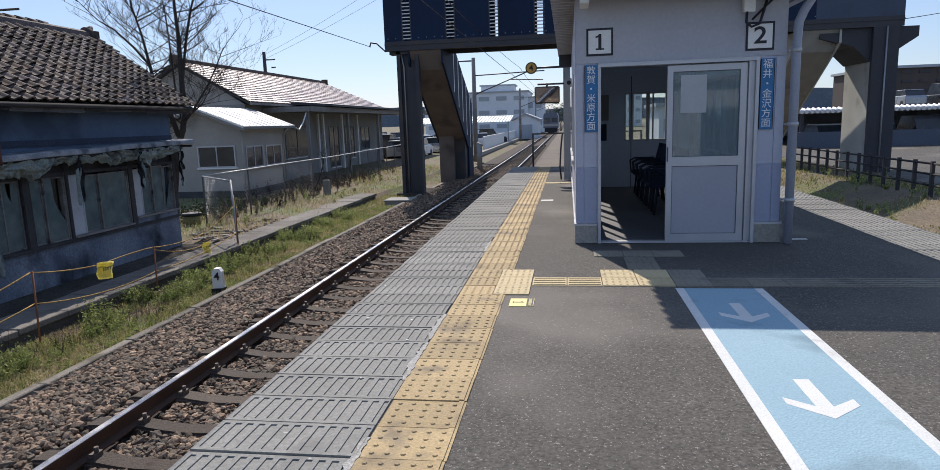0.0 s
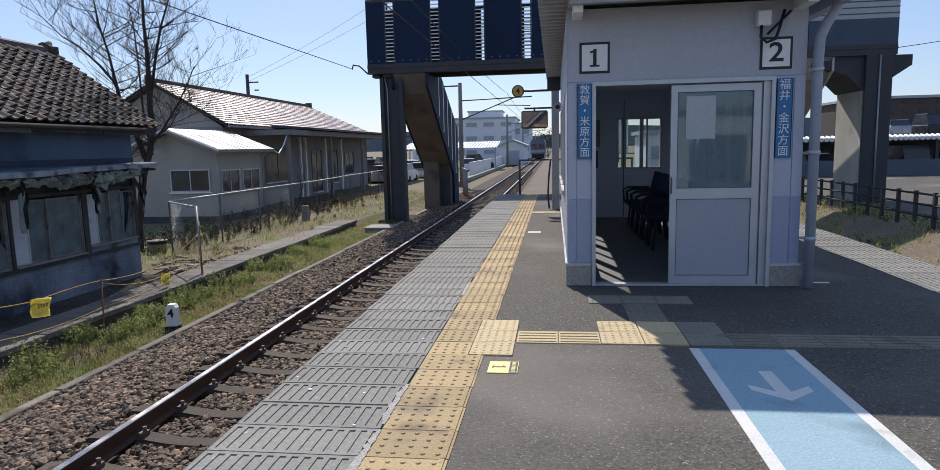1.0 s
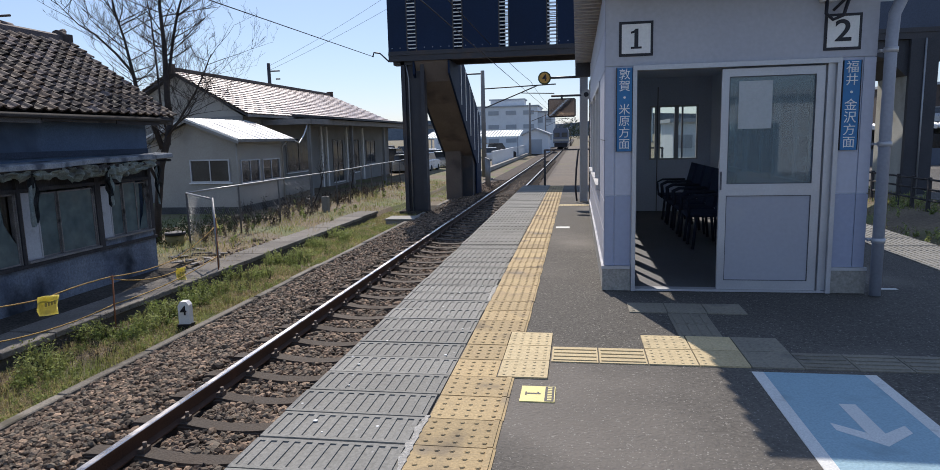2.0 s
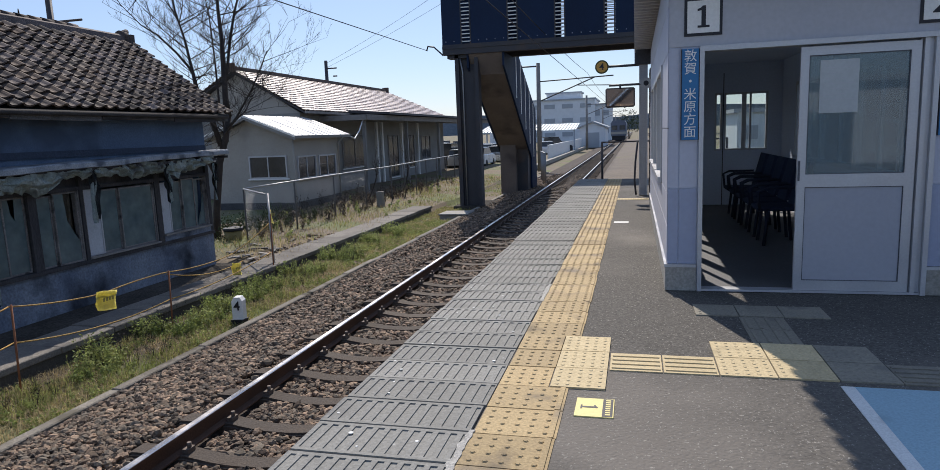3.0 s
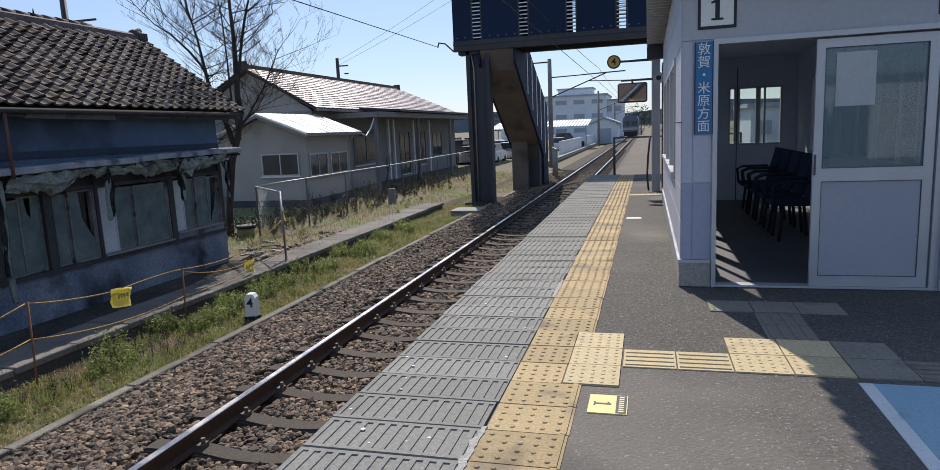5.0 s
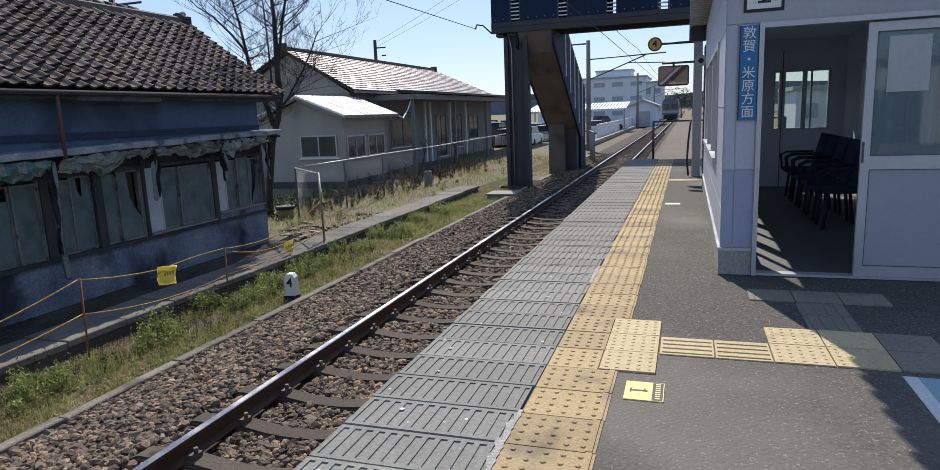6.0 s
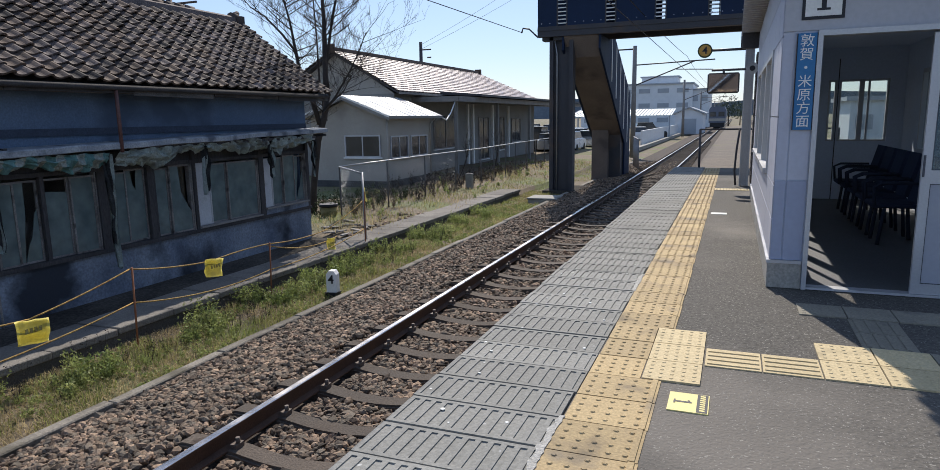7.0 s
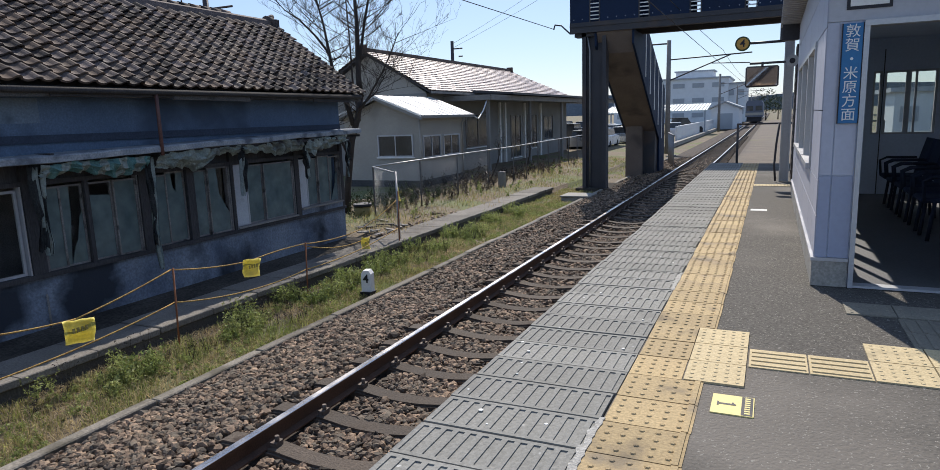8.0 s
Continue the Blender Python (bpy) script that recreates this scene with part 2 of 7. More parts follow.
M_BLUEWALL = material("dull_blue_plaster", (0.07, 0.112, 0.18), (0.11, 0.16, 0.238), 0.85, scale=1.1, fine=40, bump=0.15, grain=0.22, stain=(0.05, 0.076, 0.12), stain_scale=0.9, stain_at=0.54)
M_LOWWALL = material("sooty_blue_plaster", (0.1, 0.125, 0.175), (0.25, 0.285, 0.335), 0.9, scale=1.3, fine=30, bump=0.3, grain=0.3, stain=(0.03, 0.036, 0.048), stain_scale=0.9, stain_at=0.49)
M_DARKWOOD = material("weathered_dark_wood", (0.03, 0.029, 0.032), (0.072, 0.067, 0.068), 0.85, scale=3, fine=60, bump=0.3, grain=0.35, stretch=(1, 1, 0.2))
M_GREYWOOD = material("weathered_grey_wood", (0.2, 0.19, 0.18), (0.29, 0.27, 0.25), 0.85, scale=3, fine=60, bump=0.3, grain=0.3)
M_CREAM = material("cream_plaster", (0.33, 0.312, 0.28), (0.39, 0.37, 0.33), 0.88, scale=1.1, fine=35, bump=0.12, grain=0.12, stain=(0.27, 0.256, 0.23), stain_scale=0.7)
M_GREYPLASTER = material("grey_plaster", (0.21, 0.208, 0.2), (0.28, 0.275, 0.262), 0.88, scale=1.1, fine=35, bump=0.12, grain=0.12)
M_BRIGHTSHEET = material("bright_metal_roof", (0.6, 0.6, 0.6), (0.7, 0.7, 0.69), 0.35, 0.5, scale=1, fine=30, bump=0.05, grain=0.08)
M_DARKWIN = material("dark_window", (0.03, 0.035, 0.04), (0.05, 0.055, 0.06), 0.12, bump=0, spec=0.6)
M_BARK = material("grey_brown_bark", (0.034, 0.028, 0.026), (0.062, 0.051, 0.045), 0.9, scale=5, fine=50, bump=0.5, grain=0.3)
M_GALV = material("galvanised_steel", (0.3, 0.31, 0.32), (0.4, 0.4, 0.4), 0.5, 0.6, scale=2, fine=40, bump=0.04, grain=0.12)
M_ROPE = material("yellow_rope", (0.2, 0.09, 0.02), (0.62, 0.42, 0.13), 0.85, scale=38, fine=120, bump=0.2, grain=0.3)
M_BAG = material("yellow_sheet", (0.72, 0.63, 0.14), (0.8, 0.72, 0.22), 0.6, scale=3, fine=30, bump=0.1, grain=0.12, stain=(0.6, 0.54, 0.2), stain_scale=3)
M_CLOTH = material("dirty_torn_cloth", (0.36, 0.43, 0.41), (0.52, 0.57, 0.53), 0.9, scale=3, fine=40, bump=0.3, grain=0.25, stain=(0.16, 0.17, 0.16), stain_scale=2.5, stain_at=0.55)
M_GRAVEL = material("brown_gravel", (0.11, 0.09, 0.07), (0.18, 0.15, 0.118), 0.95, scale=0.8, fine=20, bump=0.8, grain=0.5, stain=(0.14, 0.135, 0.06), stain_scale=0.5, stain_at=0.6)
# grey copy of the guide tile colour, standing in for the roof's shadow
M_SHADETILE = material("shade_grey_tactile", (0.2, 0.185, 0.15), (0.27, 0.245, 0.19), 0.85, scale=3, fine=70, bump=0.25, vary=0.1, grain=0.2, stain=(0.16, 0.15, 0.13), stain_scale=3, stain_at=0.55)
M_RAG = material("dark_rag", (0.03, 0.032, 0.033), (0.09, 0.095, 0.095), 0.95, scale=6, fine=40, bump=0.4, grain=0.35)
M_SOIL = material("dark_soil", (0.045, 0.042, 0.038), (0.095, 0.086, 0.075), 1.0, scale=1.2, fine=30, bump=0.5, grain=0.5, spec=0.05)
M_RUSTPOLE = material("rusty_pole", (0.22, 0.085, 0.04), (0.32, 0.13, 0.06), 0.8, scale=6, fine=60, bump=0.1, grain=0.2)
M_SEAT = material("dark_blue_plastic_seat", (0.03, 0.038, 0.066), (0.04, 0.048, 0.08), 0.95, spec=0.1, bump=0, grain=0.06)
M_FARWHITE = material("pale_far_wall", (0.7, 0.73, 0.76), (0.76, 0.78, 0.8), 0.9, scale=0.1, fine=1, bump=0, grain=0.06)
M_FARGREY = material("grey_far_wall", (0.36, 0.39, 0.43), (0.42, 0.45, 0.48), 0.9, scale=0.1, fine=1, bump=0, grain=0.06)
M_FARBROWN = material("brown_far_wall", (0.075, 0.06, 0.055), (0.1, 0.08, 0.07), 0.9, scale=0.1, fine=1, bump=0, grain=0.06)
M_FARGREEN = material("pale_green_roof", (0.6, 0.67, 0.66), (0.68, 0.74, 0.73), 0.5, 0.1, scale=0.3, fine=3, bump=0, grain=0.06)
# the haze of distance is put into this blue-grey woods colour
M_HILL = material("hazy_woods", (0.09, 0.115, 0.14), (0.13, 0.15, 0.17), 1.0, scale=0.02, fine=0.3, bump=0, grain=0.2)
M_FARLEAF = material("dark_green_leaves", (0.03, 0.05, 0.015), (0.07, 0.09, 0.03), 0.8, scale=1, fine=6, bump=0, grain=0.3, vary=0.4, island=True)
M_LEG = material("matt_black_metal", (0.03, 0.035, 0.055), (0.045, 0.05, 0.07), 0.95, bump=0, grain=0.1, spec=0.1)
M_LEMON = material("lemon_plate", (0.68, 0.58, 0.22), (0.76, 0.66, 0.28), 0.6, scale=8, fine=60, bump=0.05, grain=0.08, stain=(0.5, 0.43, 0.2), stain_scale=14, stain_at=0.62)
M_RUBBER = material("tyre_rubber", (0.012, 0.012, 0.012), (0.02, 0.02, 0.02), 0.8, bump=0)


# ---- building helpers ----
def bm_new():
    return bmesh.new()


def box(bm, x0, x1, y0, y1, z0, z1):
    v = [bm.verts.new((x, y, z)) for x in (x0, x1) for y in (y0, y1) for z in (z0, z1)]
    for f in ((0, 1, 3, 2), (4, 6, 7, 5), (0, 4, 5, 1), (2, 3, 7, 6), (0, 2, 6, 4), (1, 5, 7, 3)):
        bm.faces.new([v[i] for i in f])
    return bm


def prism(bm, pts, axis, a, b):
    """Extrude the outline pts (two coordinates each) along an axis from a to b."""
    def at(p, q):
        return {"x": (q, p[0], p[1]), "y": (p[0], q, p[1]), "z": (p[0], p[1], q)}[axis]
    lo, hi = [bm.verts.new(at(p, a)) for p in pts], [bm.verts.new(at(p, b)) for p in pts]
    k = len(pts)
    fs = [bm.faces.new(lo), bm.faces.new(hi)]
    fs += [bm.faces.new((lo[i], lo[(i + 1) % k], hi[(i + 1) % k], hi[i])) for i in range(k)]
    bmesh.ops.recalc_face_normals(bm, faces=fs)
    return bm


def tube(bm, pts, r, sides=8, r1=None):
    """A round bar through pts, tapering from r to r1."""
    pts = [Vector(p) for p in pts]
    r1 = r if r1 is None else r1
    rings = []
    for i, p in enumerate(pts):
        d = (pts[min(i + 1, len(pts) - 1)] - pts[max(i - 1, 0)]).normalized()
        u = d.orthogonal().normalized() if not rings else (prev_u - prev_u.dot(d) * d).normalized()
        prev_u = u
        w = d.cross(u)
        rad = r + (r1 - r) * i / (len(pts) - 1)
        rings.append([bm.verts.new(p + (u * math.cos(2 * math.pi * k / sides) + w * math.sin(2 * math.pi * k / sides)) * rad) for k in range(sides)])
    fs = []
    for a, b in zip(rings, rings[1:]):
        for k in range(sides):
            fs.append(bm.faces.new((a[k], a[(k + 1) % sides], b[(k + 1) % sides], b[k])))
    fs.append(bm.faces.new(rings[0][::-1]))
    fs.append(bm.faces.new(rings[-1]))
    for f in fs[:-2]:
        f.smooth = True
    return bm


def bevelled(bm, w):
    bmesh.ops.bevel(bm, geom=bm.edges[:], offset=w, segments=1, affect="EDGES")
    return bm


ORIGIN = {}


def thing(name, at, label, category, group="", kind=""):
    e = new(name)
    e.location = at
    e.empty_display_size = 0.2
    ORIGIN[e.name] = Vector(at)
    return tagged(e, label, category, group, kind)


def part(name, bm, mat, parent=None, label=""):
    """Link a bmesh, given in world places, as one mesh under its thing or part."""
    base = ORIGIN[parent.name] if parent else Vector((0, 0, 0))
    if parent:
        bmesh.ops.translate(bm, verts=bm.verts[:], vec=-base)
    me = bpy.data.meshes.new(name)
    bm.to_mesh(me)
    bm.free()
    me.materials.append(mat)
    ob = new(name, me)
    ob.parent = parent
    ORIGIN[ob.name] = base
    return tagged(ob, label)


def structure(name, bm, mat, label, category):
    return tagged(part(name, bm, mat), label, category, kind="structure")


def mesh_of(bm, name, mat):
    me = bpy.data.meshes.new(name)
    bm.to_mesh(me)
    bm.free()
    me.materials.append(mat)
    return me


def piece(name, me, parent, loc, rot=None):
    o = new(name, me)
    o.parent = parent
    o.location = Vector(loc) - ORIGIN[parent.name]
    if rot:
        o.rotation_euler = rot
    return o


def lettering(name, text, size, mat, parent, m, depth=0.002, label=""):
    cu = bpy.data.curves.new(name, "FONT")
    cu.body, cu.size, cu.extrude, cu.align_x, cu.align_y = text, size, depth, "CENTER", "CENTER"
    cu.offset = size * 0.014 if text.isdigit() else 0.0
    tmp = bpy.data.objects.new(name, cu)
    me = bpy.data.meshes.new_from_object(tmp)
    bpy.data.objects.remove(tmp)
    me.name = name
    me.materials.clear()
    me.materials.append(mat)
    o = new(name, me)
    o.parent = parent
    o.matrix_basis = Matrix.Translation(-ORIGIN[parent.name]) @ m
    ORIGIN[o.name] = ORIGIN[parent.name]
    return tagged(o, label)


def numeral_one(h, mat, parent, m, depth=0.002):
    """The figure 1 with its flag and foot, h high and centred."""
    bm = bm_new()
    s = h / 10.0
    pts = [(-2.6, -5), (2.8, -5), (2.8, -4), (1.1, -4), (1.1, 5), (-0.4, 5), (-1.2, 4.1), (-2.7, 3.6), (-2.7, 2.6), (-0.9, 2.9), (-0.9, -4), (-2.6, -4)]
    prism(bm, [(a * s, b * s) for a, b in pts], "z", 0, depth)
    me = mesh_of(bm, "numeral", mat)
    o = new("numeral", me)
    o.parent = parent
    o.matrix_basis = Matrix.Translation(-ORIGIN[parent.name]) @ m
    ORIGIN[o.name] = ORIGIN[parent.name]
    return o


# ---- ground, tracks, platform ----
RAIL_X, SLEEPER_Z, RAIL_Z = -3.12, -1.1, -0.93
PLAT_X0, PLAT_X1, PLAT_Y0, PLAT_Y1 = -1.05, 4.71, -14.0, 14.25


def ground_height(x, y):
    if x < -7.0 and y < 8.2:
        return -1.4
    if x < -6.82:
        return -1.3 + 0.04 * math.sin(x * 1.7 + y) + max(0, min(0.14, (-6.6 - x) * 0.1))
    if x < -5.1:
        return -1.42
    if x < 7.4:
        return -1.5
    if x < 9.2:
        return -1.42 + (x - 7.4) / 1.8 * 0.6 + 0.05 * math.sin(y * 0.9 + x)
    return -0.82


def build_ground():
    xs = [-900, -300, -120, -60, -40, -28, -20, -16, -13, -11, -9.5, -8.4, -7.6, -6.9, -6.83, -6.81, -5.9, -5.1, -5.05, -1.0, 4.6, 7.4, 8, 8.6, 9.2, 9.8, 10.5, 13, 18, 30, 60, 150, 400, 900]
    ys = [-300, -100, -40] + [-20 + 1.5 * i for i in range(40)] + [45, 52, 60, 75, 95, 120, 160, 220, 300, 500, 900, 2000]
    bm = bm_new()
    g = [[bm.verts.new((x, y, ground_height(x, y))) for x in xs] for y in ys]
    for a, b in zip(g, g[1:]):
        for i in range(len(xs) - 1):
            bm.faces.new((a[i], a[i + 1], b[i + 1], b[i])).smooth = True
    structure("ground", bm, M_GROUND, "dry brown earth with thin grass beside the tracks", "ground")


build_ground()


def ballast_z(x, cx):
    d = abs(x - cx)
    return SLEEPER_Z - (0.075 if d < 1.0 else 0.03) - max(0.0, d - 1.05) * 0.14


def ballast_bed(name, cx, half_left, half_right, y0, y1):
    bm = bm_new()
    xs = [cx - half_left, cx - 1.02, cx - 0.99, cx + 0.99, cx + 1.02, cx + half_right]
    prism(bm, [(xs[0], -1.6)] + [(x, ballast_z(x, cx)) for x in xs] + [(xs[-1], -1.6)], "y", y0, y1)
    return structure(name, bm, M_BED, "brown crushed-stone ballast bed under the rails", "ballast")


TRACK_C = RAIL_X + 0.5335 + 0.032
TRACK2_C = 4.71 + 1.5
bed_one = ballast_bed("ballast_bed_1", TRACK_C, 2.42, 1.4, -30, 420)
bed_two = ballast_bed("ballast_bed_2", TRACK2_C, 1.4, 1.6, -30, 300)

RAIL_OUT = [(-0.0635, 0), (0.0635, 0), (0.0635, 0.012), (0.01, 0.03), (0.008, 0.115), (0.0325, 0.125), (0.0325, 0.15), (0.026, 0.158), (-0.026, 0.158), (-0.0325, 0.15), (-0.0325, 0.125), (-0.008, 0.115), (-0.01, 0.03), (-0.0635, 0.012)]


def rail(cx, y0, y1):
    e = thing("rail", (cx, y0, SLEEPER_Z), "rusty steel rail with a polished running surface on sleepers", "rail", "rails of the tracks")
    bm = bm_new()
    prism(bm, [(cx + a, SLEEPER_Z + 0.012 + b) for a, b in RAIL_OUT], "y", y0, y1)
    part("rail_bar", bm, M_RAILSIDE, e)
    bm = bm_new()
    prism(bm, [(cx - 0.031, SLEEPER_Z + 0.1625), (cx + 0.031, SLEEPER_Z + 0.1625), (cx + 0.031, SLEEPER_Z + 0.168), (cx + 0.024, SLEEPER_Z + 0.174), (cx - 0.024, SLEEPER_Z + 0.174), (cx - 0.031, SLEEPER_Z + 0.168)], "y", y0, y1)
    part("running_surface", bm, M_RAILTOP, e, "shiny worn top of the rail")


for cx in (TRACK_C - 0.5655, TRACK_C + 0.625, TRACK2_C - 0.5655, TRACK2_C + 0.5655):
    rail(cx, -20, 400 if cx < 0 else 280)

bm = bm_new()
prism(bm, [(-1.0, 0), (-0.95, 0.02), (-0.45, 0.025), (-0.36, 0.012), (-0.24, -0.004), (-0.1, -0.015), (0.1, -0.015), (0.24, -0.004), (0.36, 0.012), (0.45, 0.025), (0.95, 0.02), (1.0, 0), (1.0, -0.15), (-1.0, -0.15)], "y", -0.1, 0.1)
bmesh.ops.bevel(bm, geom=[e for e in bm.edges if abs(e.verts[0].co.y - e.verts[1].co.y) < 0.001 and e.verts[0].co.z > -0.1 and e.verts[1].co.z > -0.1], offset=0.02, segments=2, affect="EDGES")
sleeper_mesh = mesh_of(bm, "sleeper", M_SLEEPER)
bm = bm_new()
box(bm, -0.03, 0.03, -0.045, 0.045, 0.0, 0.05)
tube(bm, [(0.01, 0, 0.04), (0.01, 0, 0.095)], 0.018, 6)
clip_mesh = mesh_of(bm, "rail_clip", material("dull_clip_steel", (0.1, 0.075, 0.06), (0.17, 0.14, 0.12), 0.7, 0.2, scale=20, fine=80, bump=0.1, grain=0.3))
for cx, count in ((TRACK_C, 120), (TRACK2_C, 70)):
    for i in range(count):
        y = -9.0 + 0.6 * i - 0.02
        s = new("sleeper", sleeper_mesh)
        s.location = (cx, y, SLEEPER_Z)
        ORIGIN[s.name] = Vector(s.location)
        tagged(s, "worn brown concrete sleeper bedded in ballast", "sleeper", "sleepers of the tracks")
        if 8 < i < 50 and cx < 0:
            for sx in (-0.5655, 0.625):
                for k in (-1, 1):
                    c = new("rail_clip", clip_mesh)
                    c.parent = s
                    c.location = (sx + k * 0.09, 0, 0.012)

# platform body, edge slabs and tactile tiles
bm = bm_new()
box(bm, PLAT_X0 + 0.77, PLAT_X1 - 0.72, PLAT_Y0, PLAT_Y1, -0.25, -0.006)
box(bm, PLAT_X0 + 0.12, PLAT_X1 - 0.12, PLAT_Y0, PLAT_Y1 - 0.02, -1.6, -0.25)
platform = structure("platform", bm, M_ASPHALT, "grey asphalt island platform with speckled worn surface", "platform")
bm = bm_new()
box(bm, PLAT_X0 + 0.03, PLAT_X0 + 0.77, PLAT_Y0, PLAT_Y1, -0.249, -0.05)
box(bm, PLAT_X1 - 0.72, PLAT_X1 - 0.03, PLAT_Y0, PLAT_Y1, -0.249, -0.05)
structure("platform_edge_beam", bm, M_CONC, "concrete beam under the platform edge slabs", "platform edge")


def edge_slab_bm(w, pitch, grooves):
    """A slab with raised anti-slip ribs, its corner at the origin."""
    bm = bm_new()
    g = 0.006
    box(bm, 0.004, w - 0.004, g, pitch - g, -0.05, -0.0042)
    step = (w - 0.06) / grooves
    for i in range(grooves):
        x = 0.03 + step * i
        box(bm, x + 0.029, x + step - 0.003, g + 0.024, pitch - g - 0.024, -0.0042, 0.002)
    box(bm, 0.004, w - 0.004, g, g + 0.024, -0.0042, 0.002)
    box(bm, 0.004, w - 0.004, pitch - g - 0.024, pitch - g, -0.0042, 0.002)
    box(bm, 0.004, 0.03, g + 0.024, pitch - g - 0.024, -0.0042, 0.002)
    box(bm, 0.03 + step * grooves + 0.02, w - 0.004, g + 0.024, pitch - g - 0.024, -0.0042, 0.002)
    return bm


slab_mesh = mesh_of(edge_slab_bm(0.77, 0.3, 12), "edge_slab", M_SLAB)
slab_mesh_r = mesh_of(edge_slab_bm(0.72, 0.3, 10), "edge_slab", M_SLAB)
edge_left = thing("edge_paving", (PLAT_X0, PLAT_Y0, 0), "grey ribbed concrete slabs along the platform edge", "paving", kind="structure")
edge_right = thing("edge_paving", (PLAT_X1, PLAT_Y0, 0), "grey ribbed concrete slabs along the sunlit far platform edge", "paving", kind="structure")
y = -9.0
while y < PLAT_Y1 - 0.05:
    piece("edge_slab", slab_mesh, edge_left, (PLAT_X0 + random.uniform(-0.006, 0.006), y, random.uniform(-0.004, 0.003)))
    piece("edge_slab", slab_mesh_r, edge_right, (PLAT_X1 - 0.72, y, random.uniform(-0.003, 0.003)))
    y += 0.3


def dots(bm, x0, y0, nx, ny, step, r=0.0145, h=0.0055):
    for i in range(nx):
        for j in range(ny):
            cx, cy = x0 + step * i, y0 + step * j
            lo = [bm.verts.new((cx + r * math.cos(a), cy + r * math.sin(a), 0.0)) for a in [k * math.pi / 3 for k in range(6)]]
            hi = [bm.verts.new((cx + r * 0.6 * math.cos(a), cy + r * 0.6 * math.sin(a), h)) for a in [k * math.pi / 3 for k in range(6)]]
            bm.faces.new(hi)
            for k in range(6):
                bm.faces.new((lo[k], lo[(k + 1) % 6], hi[(k + 1) % 6], hi[k]))


bm = bm_new()
box(bm, 0.004, 0.386, 0.004, 0.296, -0.03, 0.0)
dots(bm, 0.05, 0.045, 5, 4, 0.07)
box(bm, 0.345, 0.372, 0.004, 0.296, 0.0, 0.006)
tile_edge = mesh_of(bm, "tactile_tile", M_YELLOW)
bm = bm_new()
box(bm, 0.004, 0.296, 0.004, 0.296, -0.03, 0.002)
dots(bm, 0.037, 0.037, 5, 5, 0.0565)
tile_dot = mesh_of(bm, "tactile_tile", M_YPALE)
bm = bm_new()
box(bm, 0.004, 0.296, 0.004, 0.296, -0.03, 0.0)
for k in range(4):
    box(bm, 0.015, 0.285, 0.03 + 0.068 * k, 0.052 + 0.068 * k, 0.0, 0.006)
tile_line = mesh_of(bm, "tactile_tile", M_YPALE)
bm = bm_new()
box(bm, 0.004, 0.296, 0.004, 0.296, -0.03, 0.0)
for k in range(4):
    box(bm, 0.03 + 0.068 * k, 0.052 + 0.068 * k, 0.015, 0.285, 0.0, 0.006)
tile_line_y = mesh_of(bm, "tactile_tile", M_YPALE)

# tiles inside the waiting room's shadow get the shade put into their colour
shade_dot, shade_line, shade_line_y = tile_dot.copy(), tile_line.copy(), tile_line_y.copy()
for m in (shade_dot, shade_line, shade_line_y):
    m.materials[0] = M_SHADETILE
paving = thing("tactile_paving", (-0.28, 0, 0), "worn yellow tactile tiles with raised dots along the platform", "tactile paving", kind="structure")
bm = bm_new()
box(bm, 0.004, 0.276, 0.004, 0.296, -0.03, 0.0)
dots(bm, 0.04, 0.045, 4, 4, 0.066)
tile_narrow = mesh_of(bm, "tactile_tile", M_YELLOW)
for k in range(-16, 61):
    y = -4.2 + 0.3 * k
    piece("tactile_tile", tile_narrow if 11 <= k <= 13 else tile_edge, paving, (-0.277 + random.uniform(-0.004, 0.004), y, random.uniform(-0.002, 0.003)))
guide = thing("tactile_paving", (0.9, -0.3, 0), "pale yellow guide tiles crossing the platform to the waiting room", "tactile paving", kind="structure")
for j in range(3):
    piece("tactile_tile", tile_dot, guide, (0.004, -0.9 + 0.3 * j, random.uniform(0, 0.003)))
for i in range(2):
    piece("tactile_tile", tile_line, guide, (0.308 + 0.3 * i, -0.6, 0.001))
for i in range(3):
    for j in range(2):
        piece("tactile_tile", shade_dot if i == 2 else tile_dot, guide, (0.908 + 0.3 * i, -0.6 + 0.3 * j, random.uniform(0, 0.003)))
for i in range(7):
    piece("tactile_tile", shade_line, guide, (1.808 + 0.3 * i, -0.6, 0.001))
for j in range(2):
    piece("tactile_tile", shade_line_y, guide, (1.17, 0.0 + 0.3 * j, 0.001))
for i in range(3):
    piece("tactile_tile", shade_dot, guide, (0.88 + 0.3 * i, 0.62, 0.001))

